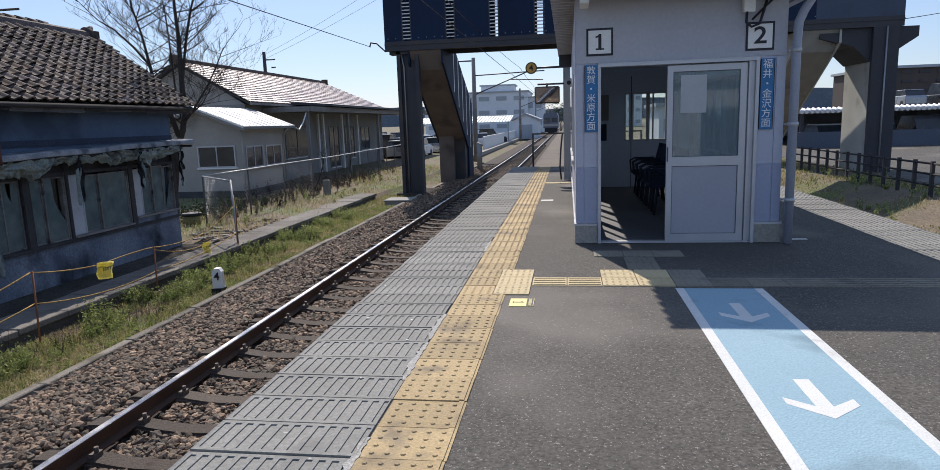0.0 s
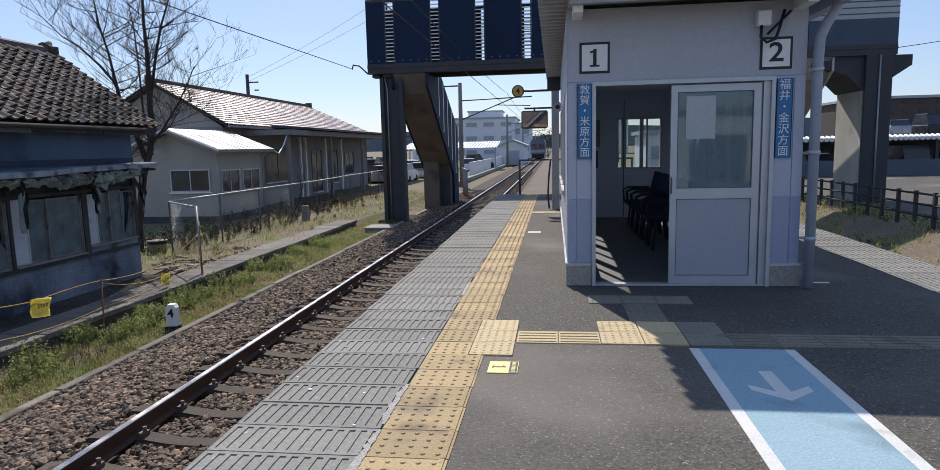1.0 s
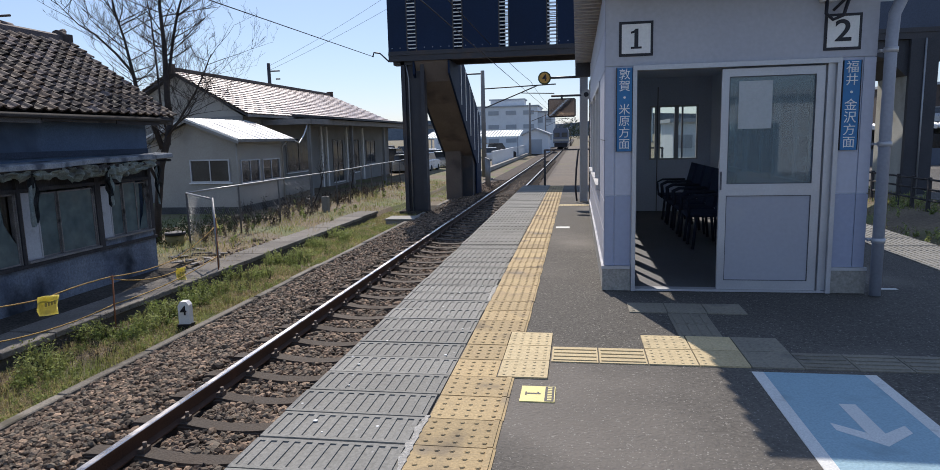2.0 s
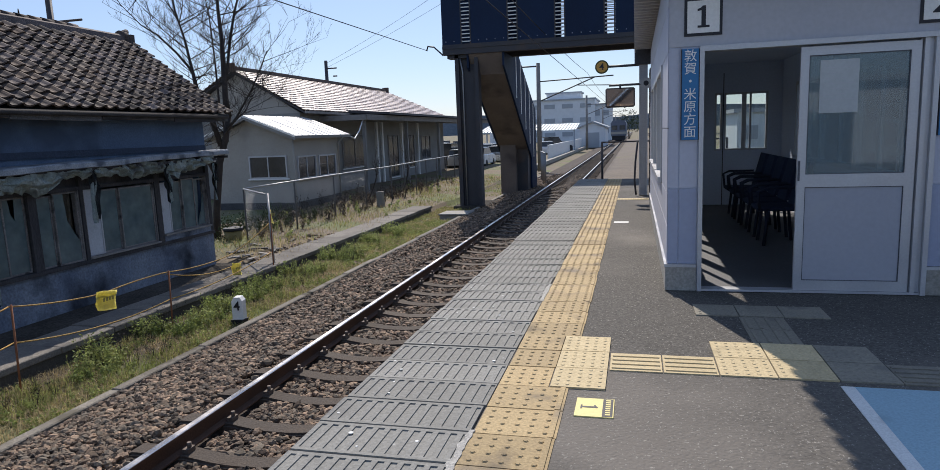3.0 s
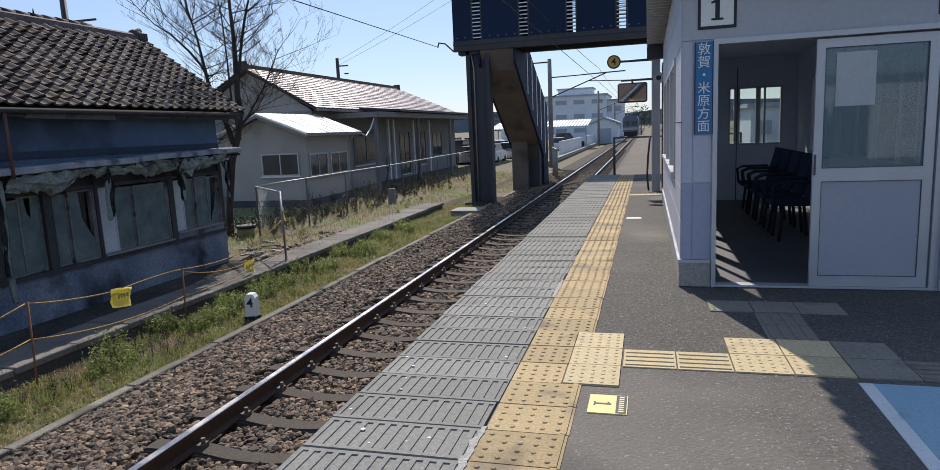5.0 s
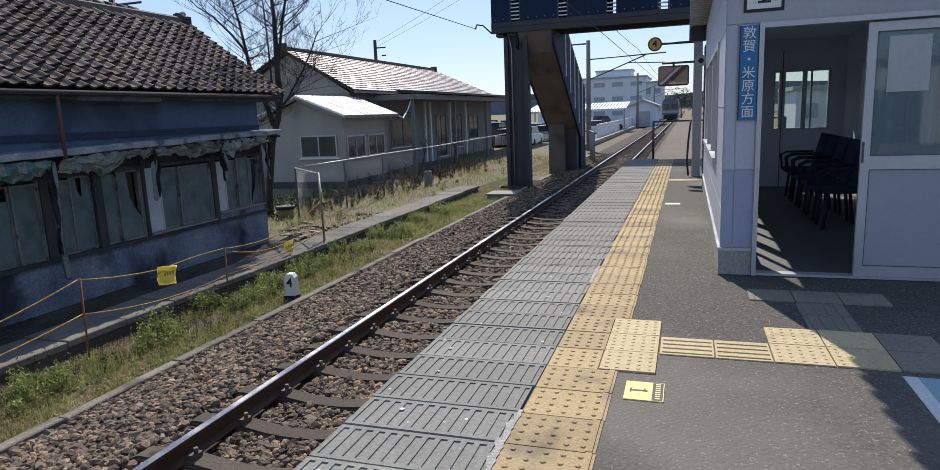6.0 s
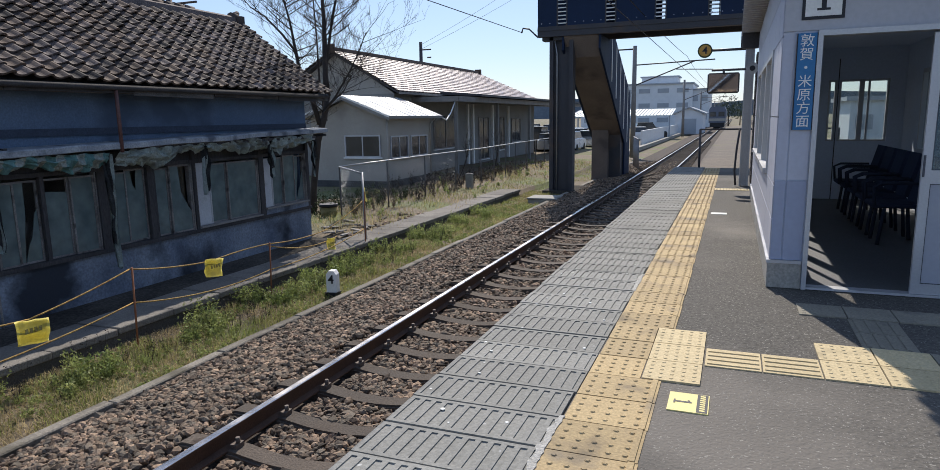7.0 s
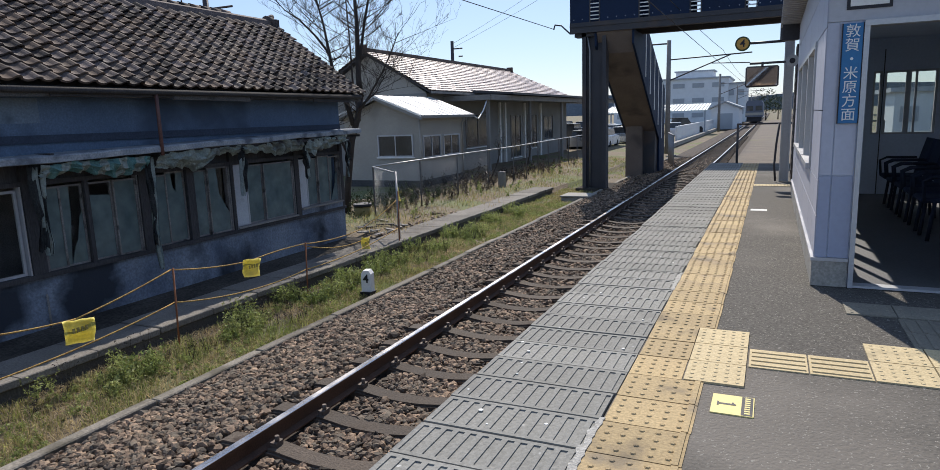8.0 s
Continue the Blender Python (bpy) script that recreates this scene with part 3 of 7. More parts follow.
# crumbled mortar along the joint, and pale spots on the slabs
M_MORTAR = material("crumbled_mortar", (0.33, 0.32, 0.29), (0.45, 0.44, 0.41), 0.95, scale=20, fine=90, bump=0.5, grain=0.3)
rnd = random.Random(12)
for y0, y1 in ((-2.75, -2.1), (-2.05, -1.45), (-3.9, -3.4), (0.9, 1.5)):
    bm = bm_new()
    n = int((y1 - y0) / 0.03)
    lo = [bm.verts.new((-0.29 - rnd.uniform(0.004, 0.04) * math.sin(math.pi * (k + 0.3) / (n + 0.6)), y0 + 0.03 * k, 0.0035)) for k in range(n + 1)]
    hi = [bm.verts.new((-0.272 + rnd.uniform(-0.006, 0.006), y0 + 0.03 * k, 0.0045)) for k in range(n + 1)]
    for k in range(n):
        bm.faces.new((lo[k], hi[k], hi[k + 1], lo[k + 1]))
    geo = bmesh.ops.extrude_face_region(bm, geom=bm.faces[:])
    bmesh.ops.translate(bm, verts=[v for v in geo["geom"] if isinstance(v, bmesh.types.BMVert)], vec=(0, 0, -0.012))
    bmesh.ops.recalc_face_normals(bm, faces=bm.faces[:])
    part("mortar_crumble", bm, M_MORTAR, edge_left, "crumbled pale mortar in the joint")
bm = bm_new()
for k in range(26):
    tube(bm, [(cx := rnd.uniform(-1.0, -0.32), cy := rnd.uniform(-3.6, 2.5), 0.0), (cx, cy, 0.0045)], rnd.uniform(0.005, 0.013), 7)
part("pale_spots", bm, M_ROADWHITE, edge_left, "pale dried spots on the slabs")["kind"] = "stuff"

# ---- waiting room on the platform ----
SX0, SX1, SY0, SY1, SH = 0.71, 2.89, 1.38, 7.7, 2.66
ROOF_Z = 2.72


def wall_panels(name, parent, cells, place, mats):
    """Thin cladding panels; place(u0, u1, z0, z1) gives their box."""
    for u0, u1, z0, z1, mi in cells:
        bm = bm_new()
        box(bm, *place(u0 + 0.004, u1 - 0.004, z0 + 0.004, z1 - 0.004))
        part(name, bm, mats[mi], parent)


room = thing("waiting_room", (SX0, SY0, 0), "small white panelled platform waiting room with a sliding door", "waiting room", kind="structure")
W1, W2, WZ0, WZ1 = 2.5, 6.6, 0.82, 1.95
bm = bm_new()
T = 0.1
# front wall round the doorway, side wall round its window, plain far walls
box(bm, SX0 + 0.012, 0.95, SY0 + 0.012, SY0 + T, 0.0, SH)
box(bm, 2.62, SX1 - 0.012, SY0 + 0.012, SY0 + T, 0.0, SH)
box(bm, 0.95, 2.62, SY0 + 0.012, SY0 + T, 1.98, SH)
box(bm, SX0 + 0.012, SX0 + T, SY0 + T, W1, 0.0, SH)
box(bm, SX0 + 0.012, SX0 + T, W2, SY1, 0.0, SH)
box(bm, SX0 + 0.012, SX0 + T, W1, W2, 0.0, WZ0)
box(bm, SX0 + 0.012, SX0 + T, W1, W2, WZ1, SH)
box(bm, SX1 - T, SX1 - 0.012, SY0 + T, W1, 0.0, SH)
box(bm, SX1 - T, SX1 - 0.012, W2, SY1, 0.0, SH)
box(bm, SX1 - T, SX1 - 0.012, W1, W2, 0.0, WZ0)
box(bm, SX1 - T, SX1 - 0.012, W1, W2, WZ1, SH)
SLIT0, SLIT1, DX0, DX1, FZ0, FZ1 = 1.75, 1.87, 1.9, 2.58, 0.93, 1.88
box(bm, SX0 + T, SLIT0, SY1 - T, SY1, 0.0, SH)
box(bm, SLIT1, DX0, SY1 - T, SY1, 0.0, SH)
box(bm, DX1, SX1 - T, SY1 - T, SY1, 0.0, SH)
for x0, x1 in ((SLIT0, SLIT1), (DX0, DX1)):
    box(bm, x0, x1, SY1 - T, SY1, FZ1, SH), box(bm, x0, x1, SY1 - T, SY1, 0.0, FZ0)
part("wall", bm, M_INWALL, room, "cream wall core")
bm = bm_new()
box(bm, SX0 + T, SX1 - T, SY0 + 0.02, SY1 - T, 0.0, 0.012)
part("floor", bm, M_INFLOOR, room, "grey vinyl floor")
bm = bm_new()
box(bm, SX0 + T, SX1 - T, SY0 + T, SY1 - T, 2.36, 2.4)
part("ceiling", bm, M_INWALL, room)
# plinth
for nm, b in (("plinth", (SX0 - 0.012, 0.945, SY0 - 0.012, SY0 + 0.011, 0, 0.2)), ("plinth", (2.625, SX1 + 0.012, SY0 - 0.012, SY0 + 0.011, 0, 0.2)), ("plinth", (SX0 - 0.012, SX0 + 0.011, SY0 + 0.011, SY1, 0, 0.2)), ("plinth", (SX1 - 0.011, SX1 + 0.012, SY0 + 0.011, SY1, 0, 0.2))):
    bm = bm_new()
    box(bm, *b)
    part(nm, bm, M_CONC, room, "grey concrete plinth")
for b in ((SX0 - 0.02, 0.945, SY0 - 0.02, SY0 + 0.011, 0.2, 0.225), (2.625, SX1 + 0.02, SY0 - 0.02, SY0 + 0.011, 0.2, 0.225), (SX0 - 0.02, SX0 + 0.011, SY0 + 0.011, SY1, 0.2, 0.225)):
    bm = bm_new()
    box(bm, *b)
    part("drip_rail", bm, M_ALU, room)
MATS = (M_PANEL, M_PANELLOW, M_PANELTOP)
ZROWS = ((0.225, 0.86, 1), (0.86, 1.98, 0))
cells = []
for x0, x1 in ((SX0 + 0.004, 0.80), (0.80, 0.945), (2.625, 2.79), (2.79, SX1)):
    cells += [(x0, x1, z0, z1, k) for z0, z1, k in ZROWS]
wall_panels("wall_panel", room, cells, lambda a, b, c, d: (a, b, SY0, SY0 + 0.011, c, d), MATS)
cells = [(SX0 + 0.004, SX1, 1.98, SH, 2)]
wall_panels("fascia_panel", room, cells, lambda a, b, c, d: (a, b, SY0 - 0.004, SY0 + 0.011, c, d), MATS)
cells = []
for y0, y1 in ((SY0 + 0.012, 1.86), (1.86, W1), (W1, 3.8), (3.8, 5.2), (5.2, W2), (W2, SY1)):
    for z0, z1, k in ((0.225, 0.55, 0), (0.55, 0.82, 0), (0.82, 1.35, 0), (1.35, 1.95, 0), (1.95, 2.3, 0), (2.3, SH, 2)):
        if y0 >= W1 and y1 <= W2 and 0.8 < z0 < 1.9:
            continue
        cells.append((y0, y1, z0, z1, k))
wall_panels("wall_panel", room, cells, lambda a, b, c, d: (SX0, SX0 + 0.011, a, b, c, d), MATS)
bm = bm_new()
box(bm, SX0 + 0.0115, SX0 + 0.0118, SY0 + 0.02, W1, 0.0, SH)
part("joint_backing", bm, M_GASKET, room)
# side windows
for nx in (SX0, SX1 - T):
    for y0, y1 in ((W1, 3.75), (3.75, 5.2), (5.2, W2)):
        win = part("window_frame", box(box(box(box(bm_new(), nx - 0.015, nx + 0.08, y0, y0 + 0.05, WZ0, WZ1), nx - 0.015, nx + 0.08, y1 - 0.05, y1, WZ0, WZ1), nx - 0.04, nx + 0.08, y0 + 0.05, y1 - 0.05, WZ0, WZ0 + 0.05), nx - 0.015, nx + 0.08, y0 + 0.05, y1 - 0.05, WZ1 - 0.05, WZ1), M_ALU, room, "aluminium window frame with a pale sill")
        ym = (y0 + y1) / 2
        part("sash_bar", box(bm_new(), nx + 0.02, nx + 0.06, ym - 0.025, ym + 0.025, WZ0 + 0.05, WZ1 - 0.05), M_ALU, win)
        if not (nx == SX0 and y0 == W1):
            g = part("pane", box(bm_new(), nx + 0.035, nx + 0.041, y0 + 0.05, y1 - 0.05, WZ0 + 0.05, WZ1 - 0.05), M_GLASS, win, "clear window pane")
            g.visible_shadow = False
# far door and its side light
for x0, x1 in ((SLIT0, SLIT1), (DX0, DX1)):
    fr = part("window_frame", box(box(box(box(bm_new(), x0, x0 + 0.03, SY1 - 0.08, SY1 - 0.02, FZ0, FZ1), x1 - 0.03, x1, SY1 - 0.08, SY1 - 0.02, FZ0, FZ1), x0 + 0.03, x1 - 0.03, SY1 - 0.08, SY1 - 0.02, FZ0, FZ0 + 0.03), x0 + 0.03, x1 - 0.03, SY1 - 0.08, SY1 - 0.02, FZ1 - 0.03, FZ1), M_ALU, room)
    g = part("pane", box(bm_new(), x0 + 0.03, x1 - 0.03, SY1 - 0.052, SY1 - 0.047, FZ0 + 0.03, FZ1 - 0.03), M_GLASS, fr)
    g.visible_shadow = False
for sx, hw in ((2.21, 0.035), (2.31, 0.015)):
    part("sash_bar", box(bm_new(), sx - hw, sx + hw, SY1 - 0.075, SY1 - 0.055, FZ0 + 0.03, FZ1 - 0.03), M_ALU, room)
part("door_joint", box(bm_new(), SLIT1 + 0.005, SLIT1 + 0.02, SY1 - T - 0.004, SY1 - T - 0.0005, 0.012, 2.2), M_GASKET, room)
# front door frame
for b in ((0.95, 0.985, SY0 - 0.03, SY0 + 0.1, 0, 1.94), (2.52, 2.55, SY0 - 0.01, SY0 + 0.1, 0, 1.94), (2.585, 2.62, SY0 - 0.03, SY0 + 0.1, 0, 1.94), (2.551, 2.584, SY0 + 0.005, SY0 + 0.09, 0.02, 1.939), (2.506, 2.519, SY0 + 0.03, SY0 + 0.09, 0.02, 1.939), (0.95, 2.62, SY0 - 0.035, SY0 + 0.1, 1.94, 1.98), (0.985, 2.585, SY0 - 0.012, SY0 + 0.09, 0.0, 0.018)):
    part("door_frame", box(bm_new(), *b), M_ALU, room)
leaf = part("sliding_door", box(box(box(box(box(bm_new(), 1.69, 1.75, SY0 + 0.004, SY0 + 0.04, 0.02, 1.925), 2.44, 2.505, SY0 + 0.004, SY0 + 0.04, 0.02, 1.925), 1.75, 2.44, SY0 + 0.004, SY0 + 0.04, 1.86, 1.925), 1.75, 2.44, SY0 + 0.004, SY0 + 0.04, 0.85, 0.95), 1.75, 2.44, SY0 + 0.004, SY0 + 0.04, 0.02, 0.1), M_ALU, room, "half-open aluminium sliding door leaf")
part("door_panel", box(bm_new(), 1.75, 2.44, SY0 + 0.014, SY0 + 0.03, 0.1, 0.85), M_DOORPANEL, leaf)
part("pane", box(bm_new(), 1.75, 2.44, SY0 + 0.02, SY0 + 0.026, 0.95, 1.86), M_DOORGLASS, leaf, "cloudy door glass")
for z0, z1 in ((0.1, 0.85), (0.95, 1.86)):
    bm = bm_new()
    for b in ((1.75, 1.756, z0, z1), (2.434, 2.44, z0, z1), (1.756, 2.434, z0, z0 + 0.006), (1.756, 2.434, z1 - 0.006, z1)):
        box(bm, b[0], b[1], SY0 + 0.008, SY0 + 0.0135, b[2], b[3])
    part("gasket", bm, M_GASKET, leaf, "dark rubber gasket")
part("finger_pull", bevelled(box(bm_new(), 1.695, 1.71, SY0 - 0.002, SY0 + 0.004, 0.9, 1.06), 0.001), M_GASKET, leaf)
inner = part("sliding_door", box(box(box(bm_new(), 1.745, 1.775, SY0 + 0.05, SY0 + 0.08, 0.02, 1.925), 2.47, 2.5, SY0 + 0.05, SY0 + 0.08, 0.02, 1.925), 1.775, 2.47, SY0 + 0.055, SY0 + 0.075, 0.02, 0.9), M_ALU, room, "second sliding leaf behind the first")
# notice behind the door glass
part("notice", box(bm_new(), 1.83, 2.1, SY0 + 0.0145, SY0 + 0.0175, 1.42, 1.82), material("greyed_paper", (0.42, 0.45, 0.46), (0.48, 0.51, 0.52), 0.8, scale=3, fine=40, bump=0.02, grain=0.06), leaf, "white paper notice taped to the door glass")
for k in range(7):
    part("print_line", box(bm_new(), 1.86, 2.07 - 0.03 * (k % 3), SY0 + 0.0125, SY0 + 0.0142, 1.76 - 0.04 * k, 1.765 - 0.04 * k), M_ALU, leaf)

# folded sheet roof with ribs across
RX0, RX1, RY0, RY1 = 0.44, 3.12, 0.86, 8.6
roof = thing("waiting_room_roof", (RX0, RY0, ROOF_Z), "grey folded sheet-metal roof overhanging the waiting room", "roof", kind="structure")
outline, y = [], RY0
while y < RY1:
    outline += [(y, ROOF_Z + 0.0), (y + 0.06, ROOF_Z), (y + 0.10, ROOF_Z + 0.1), (y + 0.16, ROOF_Z + 0.1)]
    y += 0.2
bm = bm_new()
for (ya, za), (yb, zb) in zip(outline, outline[1:]):
    q = [bm.verts.new(p) for p in ((RX0, ya, za), (RX1, ya, za), (RX1, yb, zb), (RX0, yb, zb), (RX0, ya, za + 0.01), (RX1, ya, za + 0.01), (RX1, yb, zb + 0.01), (RX0, yb, zb + 0.01))]
    for f in ((0, 3, 2, 1), (4, 5, 6, 7), (0, 1, 5, 4), (2, 3, 7, 6), (1, 2, 6, 5), (3, 0, 4, 7)):
        bm.faces.new([q[i] for i in f])
part("roof_sheet", bm, M_ROOFSHEET, roof)
for x in (SX0 + 0.06, SX1 - 0.06):
    part("purlin", box(bm_new(), x - 0.05, x + 0.05, RY0 + 0.1, RY1 - 0.1, SH, ROOF_Z), M_ROOFSHEET, roof)
part("front_beam", box(bm_new(), SX0 + 0.02, SX1 - 0.02, RY0 + 0.06, RY0 + 0.14, ROOF_Z - 0.1, ROOF_Z - 0.001), M_ROOFSHEET, roof)
part("beam_bracket", box(bm_new(), SX0 + 0.05, SX0 + 0.14, RY0 + 0.14, SY0 - 0.004, ROOF_Z - 0.16, ROOF_Z - 0.002), M_WHITE, roof)
part("beam_bracket", box(bm_new(), SX1 - 0.14, SX1 - 0.05, RY0 + 0.14, SY0 - 0.004, ROOF_Z - 0.16, ROOF_Z - 0.002), M_WHITE, roof)
part("soffit_beam", box(bm_new(), RX0 + 0.02, SX0, SY1 + 0.35, SY1 + 0.5, ROOF_Z - 0.25, ROOF_Z - 0.002), M_STEELDARK, roof)
for dy in (0.0, 0.4):
    part("purlin", box(bm_new(), SX0, SX1, SY1 + 0.3 + dy, SY1 + 0.38 + dy, SH - 0.05, ROOF_Z), M_STEELDARK, roof)

# gutter pipe at the corner
pipe = thing("downpipe", (2.96, 1.33, 0), "grey-blue rain downpipe at the waiting room corner", "pipe")
part("pipe", tube(bm_new(), [(2.96, 1.31, 0.0), (2.96, 1.31, 2.1), (2.97, 1.31, 2.3), (3.02, 1.31, 2.42), (3.1, 1.31, 2.55), (3.1, 1.31, 2.72)], 0.045, 12), M_PIPE, pipe)
for z in (0.45, 1.25, 2.0):
    part("pipe_clamp", tube(bm_new(), [(2.96, 1.31, z), (2.96, 1.31, z + 0.04)], 0.053, 12), M_ALU, pipe)
    part("pipe_bracket", box(bm_new(), 2.89, 2.95, 1.33, 1.39, z + 0.01, z + 0.03), M_ALU, pipe)
part("gutter", box(bm_new(), 3.06, 3.16, RY0, RY1, ROOF_Z - 0.14, ROOF_Z - 0.02), M_PIPE, pipe)


def wall_sign(x0, x1, z0, z1, text, name, label):
    s = thing(name, ((x0 + x1) / 2, SY0 - 0.012, z0), label, "sign", "signs on the waiting room")
    part("board", bevelled(box(bm_new(), x0, x1, SY0 - 0.024, SY0 - 0.004, z0, z1), 0.002), M_SIGNBLUE, s)
    part("rim", box(box(bm_new(), x0 - 0.006, x0, SY0 - 0.026, SY0 - 0.004, z0, z1), x1, x1 + 0.006, SY0 - 0.026, SY0 - 0.004, z0, z1), M_BLACK, s)
    n = len(text)
    step = (z1 - z0 - 0.02) / n
    for i, ch in enumerate(text):
        lettering("character", ch, step * 1.0, M_WHITE, s, Matrix.Translation(((x0 + x1) / 2, SY0 - 0.026, z1 - 0.01 - step * (i + 0.5))) @ pose(0, 0, 0, 90, 0, 0))


wall_sign(0.815, 0.944, 1.25, 1.965, "敦賀・米原方面", "direction_sign", "blue upright direction board with white characters by the door")
wall_sign(2.635, 2.765, 1.225, 1.955, "福井・金沢方面", "direction_sign", "blue upright direction board with white characters by the downpipe")


def number_sign(cx, cz, text, label):
    s = thing("number_sign", (cx, SY0 - 0.01, cz - 0.145), label, "sign", "platform numbers")
    part("frame", box(bm_new(), cx - 0.142, cx + 0.142, SY0 - 0.012, SY0 - 0.004, cz - 0.145, cz + 0.145), M_BLACK, s)
    part("board", box(bm_new(), cx - 0.12, cx + 0.12, SY0 - 0.016, SY0 - 0.012, cz - 0.122, cz + 0.122), M_WHITE, s)
    if text == "1":
        numeral_one(0.165, M_BLACK, s, Matrix.Translation((cx, SY0 - 0.017, cz)) @ pose(0, 0, 0, 90, 0, 0))
        return
    lettering("numeral", text, 0.24, M_BLACK, s, Matrix.Translation((cx, SY0 - 0.018, cz)) @ pose(0, 0, 0, 90, 0, 0) @ Matrix.Diagonal((1.15, 1, 1, 1)))


number_sign(0.972, 2.205, "1", "square white platform number board reading one")
number_sign(2.615, 2.185, "2", "square white platform number board reading two")

# wall lamp with cable above the second number
lamp = thing("wall_lamp", (2.5, 1.3, 2.4), "dark wall lamp with looped cable above the door", "lamp")
part("lamp_box", bevelled(box(bm_new(), 2.42, 2.54, 1.28, 1.376, 2.42, 2.56), 0.01), M_WHITE, lamp)
part("cable", tube(bm_new(), [(2.46, 1.3, 2.46), (2.45, 1.28, 2.32), (2.5, 1.27, 2.27), (2.58, 1.28, 2.3), (2.62, 1.3, 2.42), (2.66, 1.32, 2.56)], 0.014, 6), M_BLACK, lamp)
part("arm", tube(bm_new(), [(2.52, 1.33, 2.35), (2.72, 1.33, 2.55)], 0.012, 6), M_BLACK, lamp)

# row of seats inside
for i in range(5):
    y = 3.7 + 0.62 * i
    st = thing("waiting_chair", (2.04, y, 0.012), "dark blue plastic waiting room chair with armrests", "chair", "chairs in the waiting room")
    part("seat", bevelled(box(bm_new(), 1.76, 2.20, y - 0.22, y + 0.22, 0.4, 0.45), 0.015), M_SEAT, st)
    bm = bm_new()
    prism(bm, [(2.16, 0.45), (2.21, 0.45), (2.32, 0.92), (2.28, 0.93)], "y", y - 0.22, y + 0.22)
    part("backrest", bm, M_SEAT, st)
    for dy in (-0.24, 0.24):
        part("armrest", tube(bm_new(), [(1.78, y + dy, 0.42), (1.76, y + dy, 0.62), (1.84, y + dy, 0.66), (2.19, y + dy, 0.66)], 0.016, 6), M_LEG, st)
        part("leg", tube(bm_new(), [(1.84, y + dy * 0.8, 0.012), (1.88, y + dy * 0.8, 0.41)], 0.018, 6), M_LEG, st)
        part("leg", tube(bm_new(), [(2.20, y + dy * 0.8, 0.012), (2.16, y + dy * 0.8, 0.41)], 0.018, 6), M_LEG, st)
# notice boards on the inner walls
for x0, x1, z0, z1, mt in ((1.02, 1.44, 1.35, 1.85, M_GREYPLASTER), (1.05, 1.4, 0.95, 1.28, M_SEAT)):
    nb = thing("notice_board", ((x0 + x1) / 2, SY1 - T - 0.02, z0), "framed notice board on the inner wall", "notice board")
    part("board", bevelled(box(bm_new(), x0, x1, SY1 - T - 0.03, SY1 - T - 0.002, z0, z1), 0.005), mt, nb)

# ---- painted strip, plate and marks on the platform ----
lane = thing("floor_marking", (1.8, -0.63, 0), "pale blue painted walking lane with white borders on asphalt", "floor marking", kind="structure")
part("blue_field", box(bm_new(), 1.555, 2.105, -7.5, -0.66, -0.006, -0.003), M_ROADBLUE, lane)
part("white_border", box(bm_new(), 1.49, 1.555, -7.5, -0.66, -0.006, -0.0025), M_ROADWHITE, lane)
part("white_border", box(bm_new(), 2.105, 2.17, -7.5, -0.66, -0.006, -0.0025), M_ROADWHITE, lane)


def arrow(cx, tip):
    bm = bm_new()
    for k in (-1, 1):
        prism(bm, [(cx, tip), (cx + k * 0.165, tip + 0.15), (cx + k * 0.165, tip + 0.23), (cx, tip + 0.1)], "z", -0.006, -0.0015)
    prism(bm, [(cx - 0.04, tip + 0.07), (cx + 0.04, tip + 0.07), (cx + 0.04, tip + 0.47), (cx - 0.04, tip + 0.47)], "z", -0.006, -0.001)
    part("arrow", bm, M_ROADWHITE, lane, "white painted arrow")


arrow(1.845, -1.58)
arrow(1.83, -3.06)
arrow(1.83, -4.54)
plate = thing("floor_plate", (0.26, -1.13, 0), "yellow boarding-position plate with a black strip", "plate")
part("plate", box(bm_new(), 0.165, 0.353, -1.24, -1.02, -0.006, 0.0), M_LEMON, plate)
part("strip", box(bm_new(), 0.298, 0.348, -1.235, -1.025, -0.002, 0.001), M_BLACK, plate)
numeral_one(0.085, M_BLACK, plate, Matrix.Translation((0.232, -1.13, 0.0002)) @ pose(0, 0, 0, 0, 0, -90), 0.001)
for k in range(8):
    part("print_bar", box(bm_new(), 0.312, 0.336, -1.22 + 0.024 * k, -1.206 + 0.024 * k, 0.0005, 0.0018), M_LEMON, plate)
for (x0, x1, y0, y1) in ((0.15, 0.36, 5.5, 5.66), (3.05, 3.25, 1.55, 1.6)):
    mk = thing("floor_marking", (x0, y0, 0), "short white painted mark on the asphalt", "floor marking")
    part("paint", box(bm_new(), x0, x1, y0, y1, -0.006, -0.002), M_ROADWHITE, mk)
extra = thing("tactile_paving", (0.2, 9.6, 0), "small patch of yellow tactile tiles near the platform end", "tactile paving", kind="structure")
for i in range(2):
    piece("tactile_tile", tile_dot, extra, (0.115 + 0.3 * i, 8.7, 0.0))

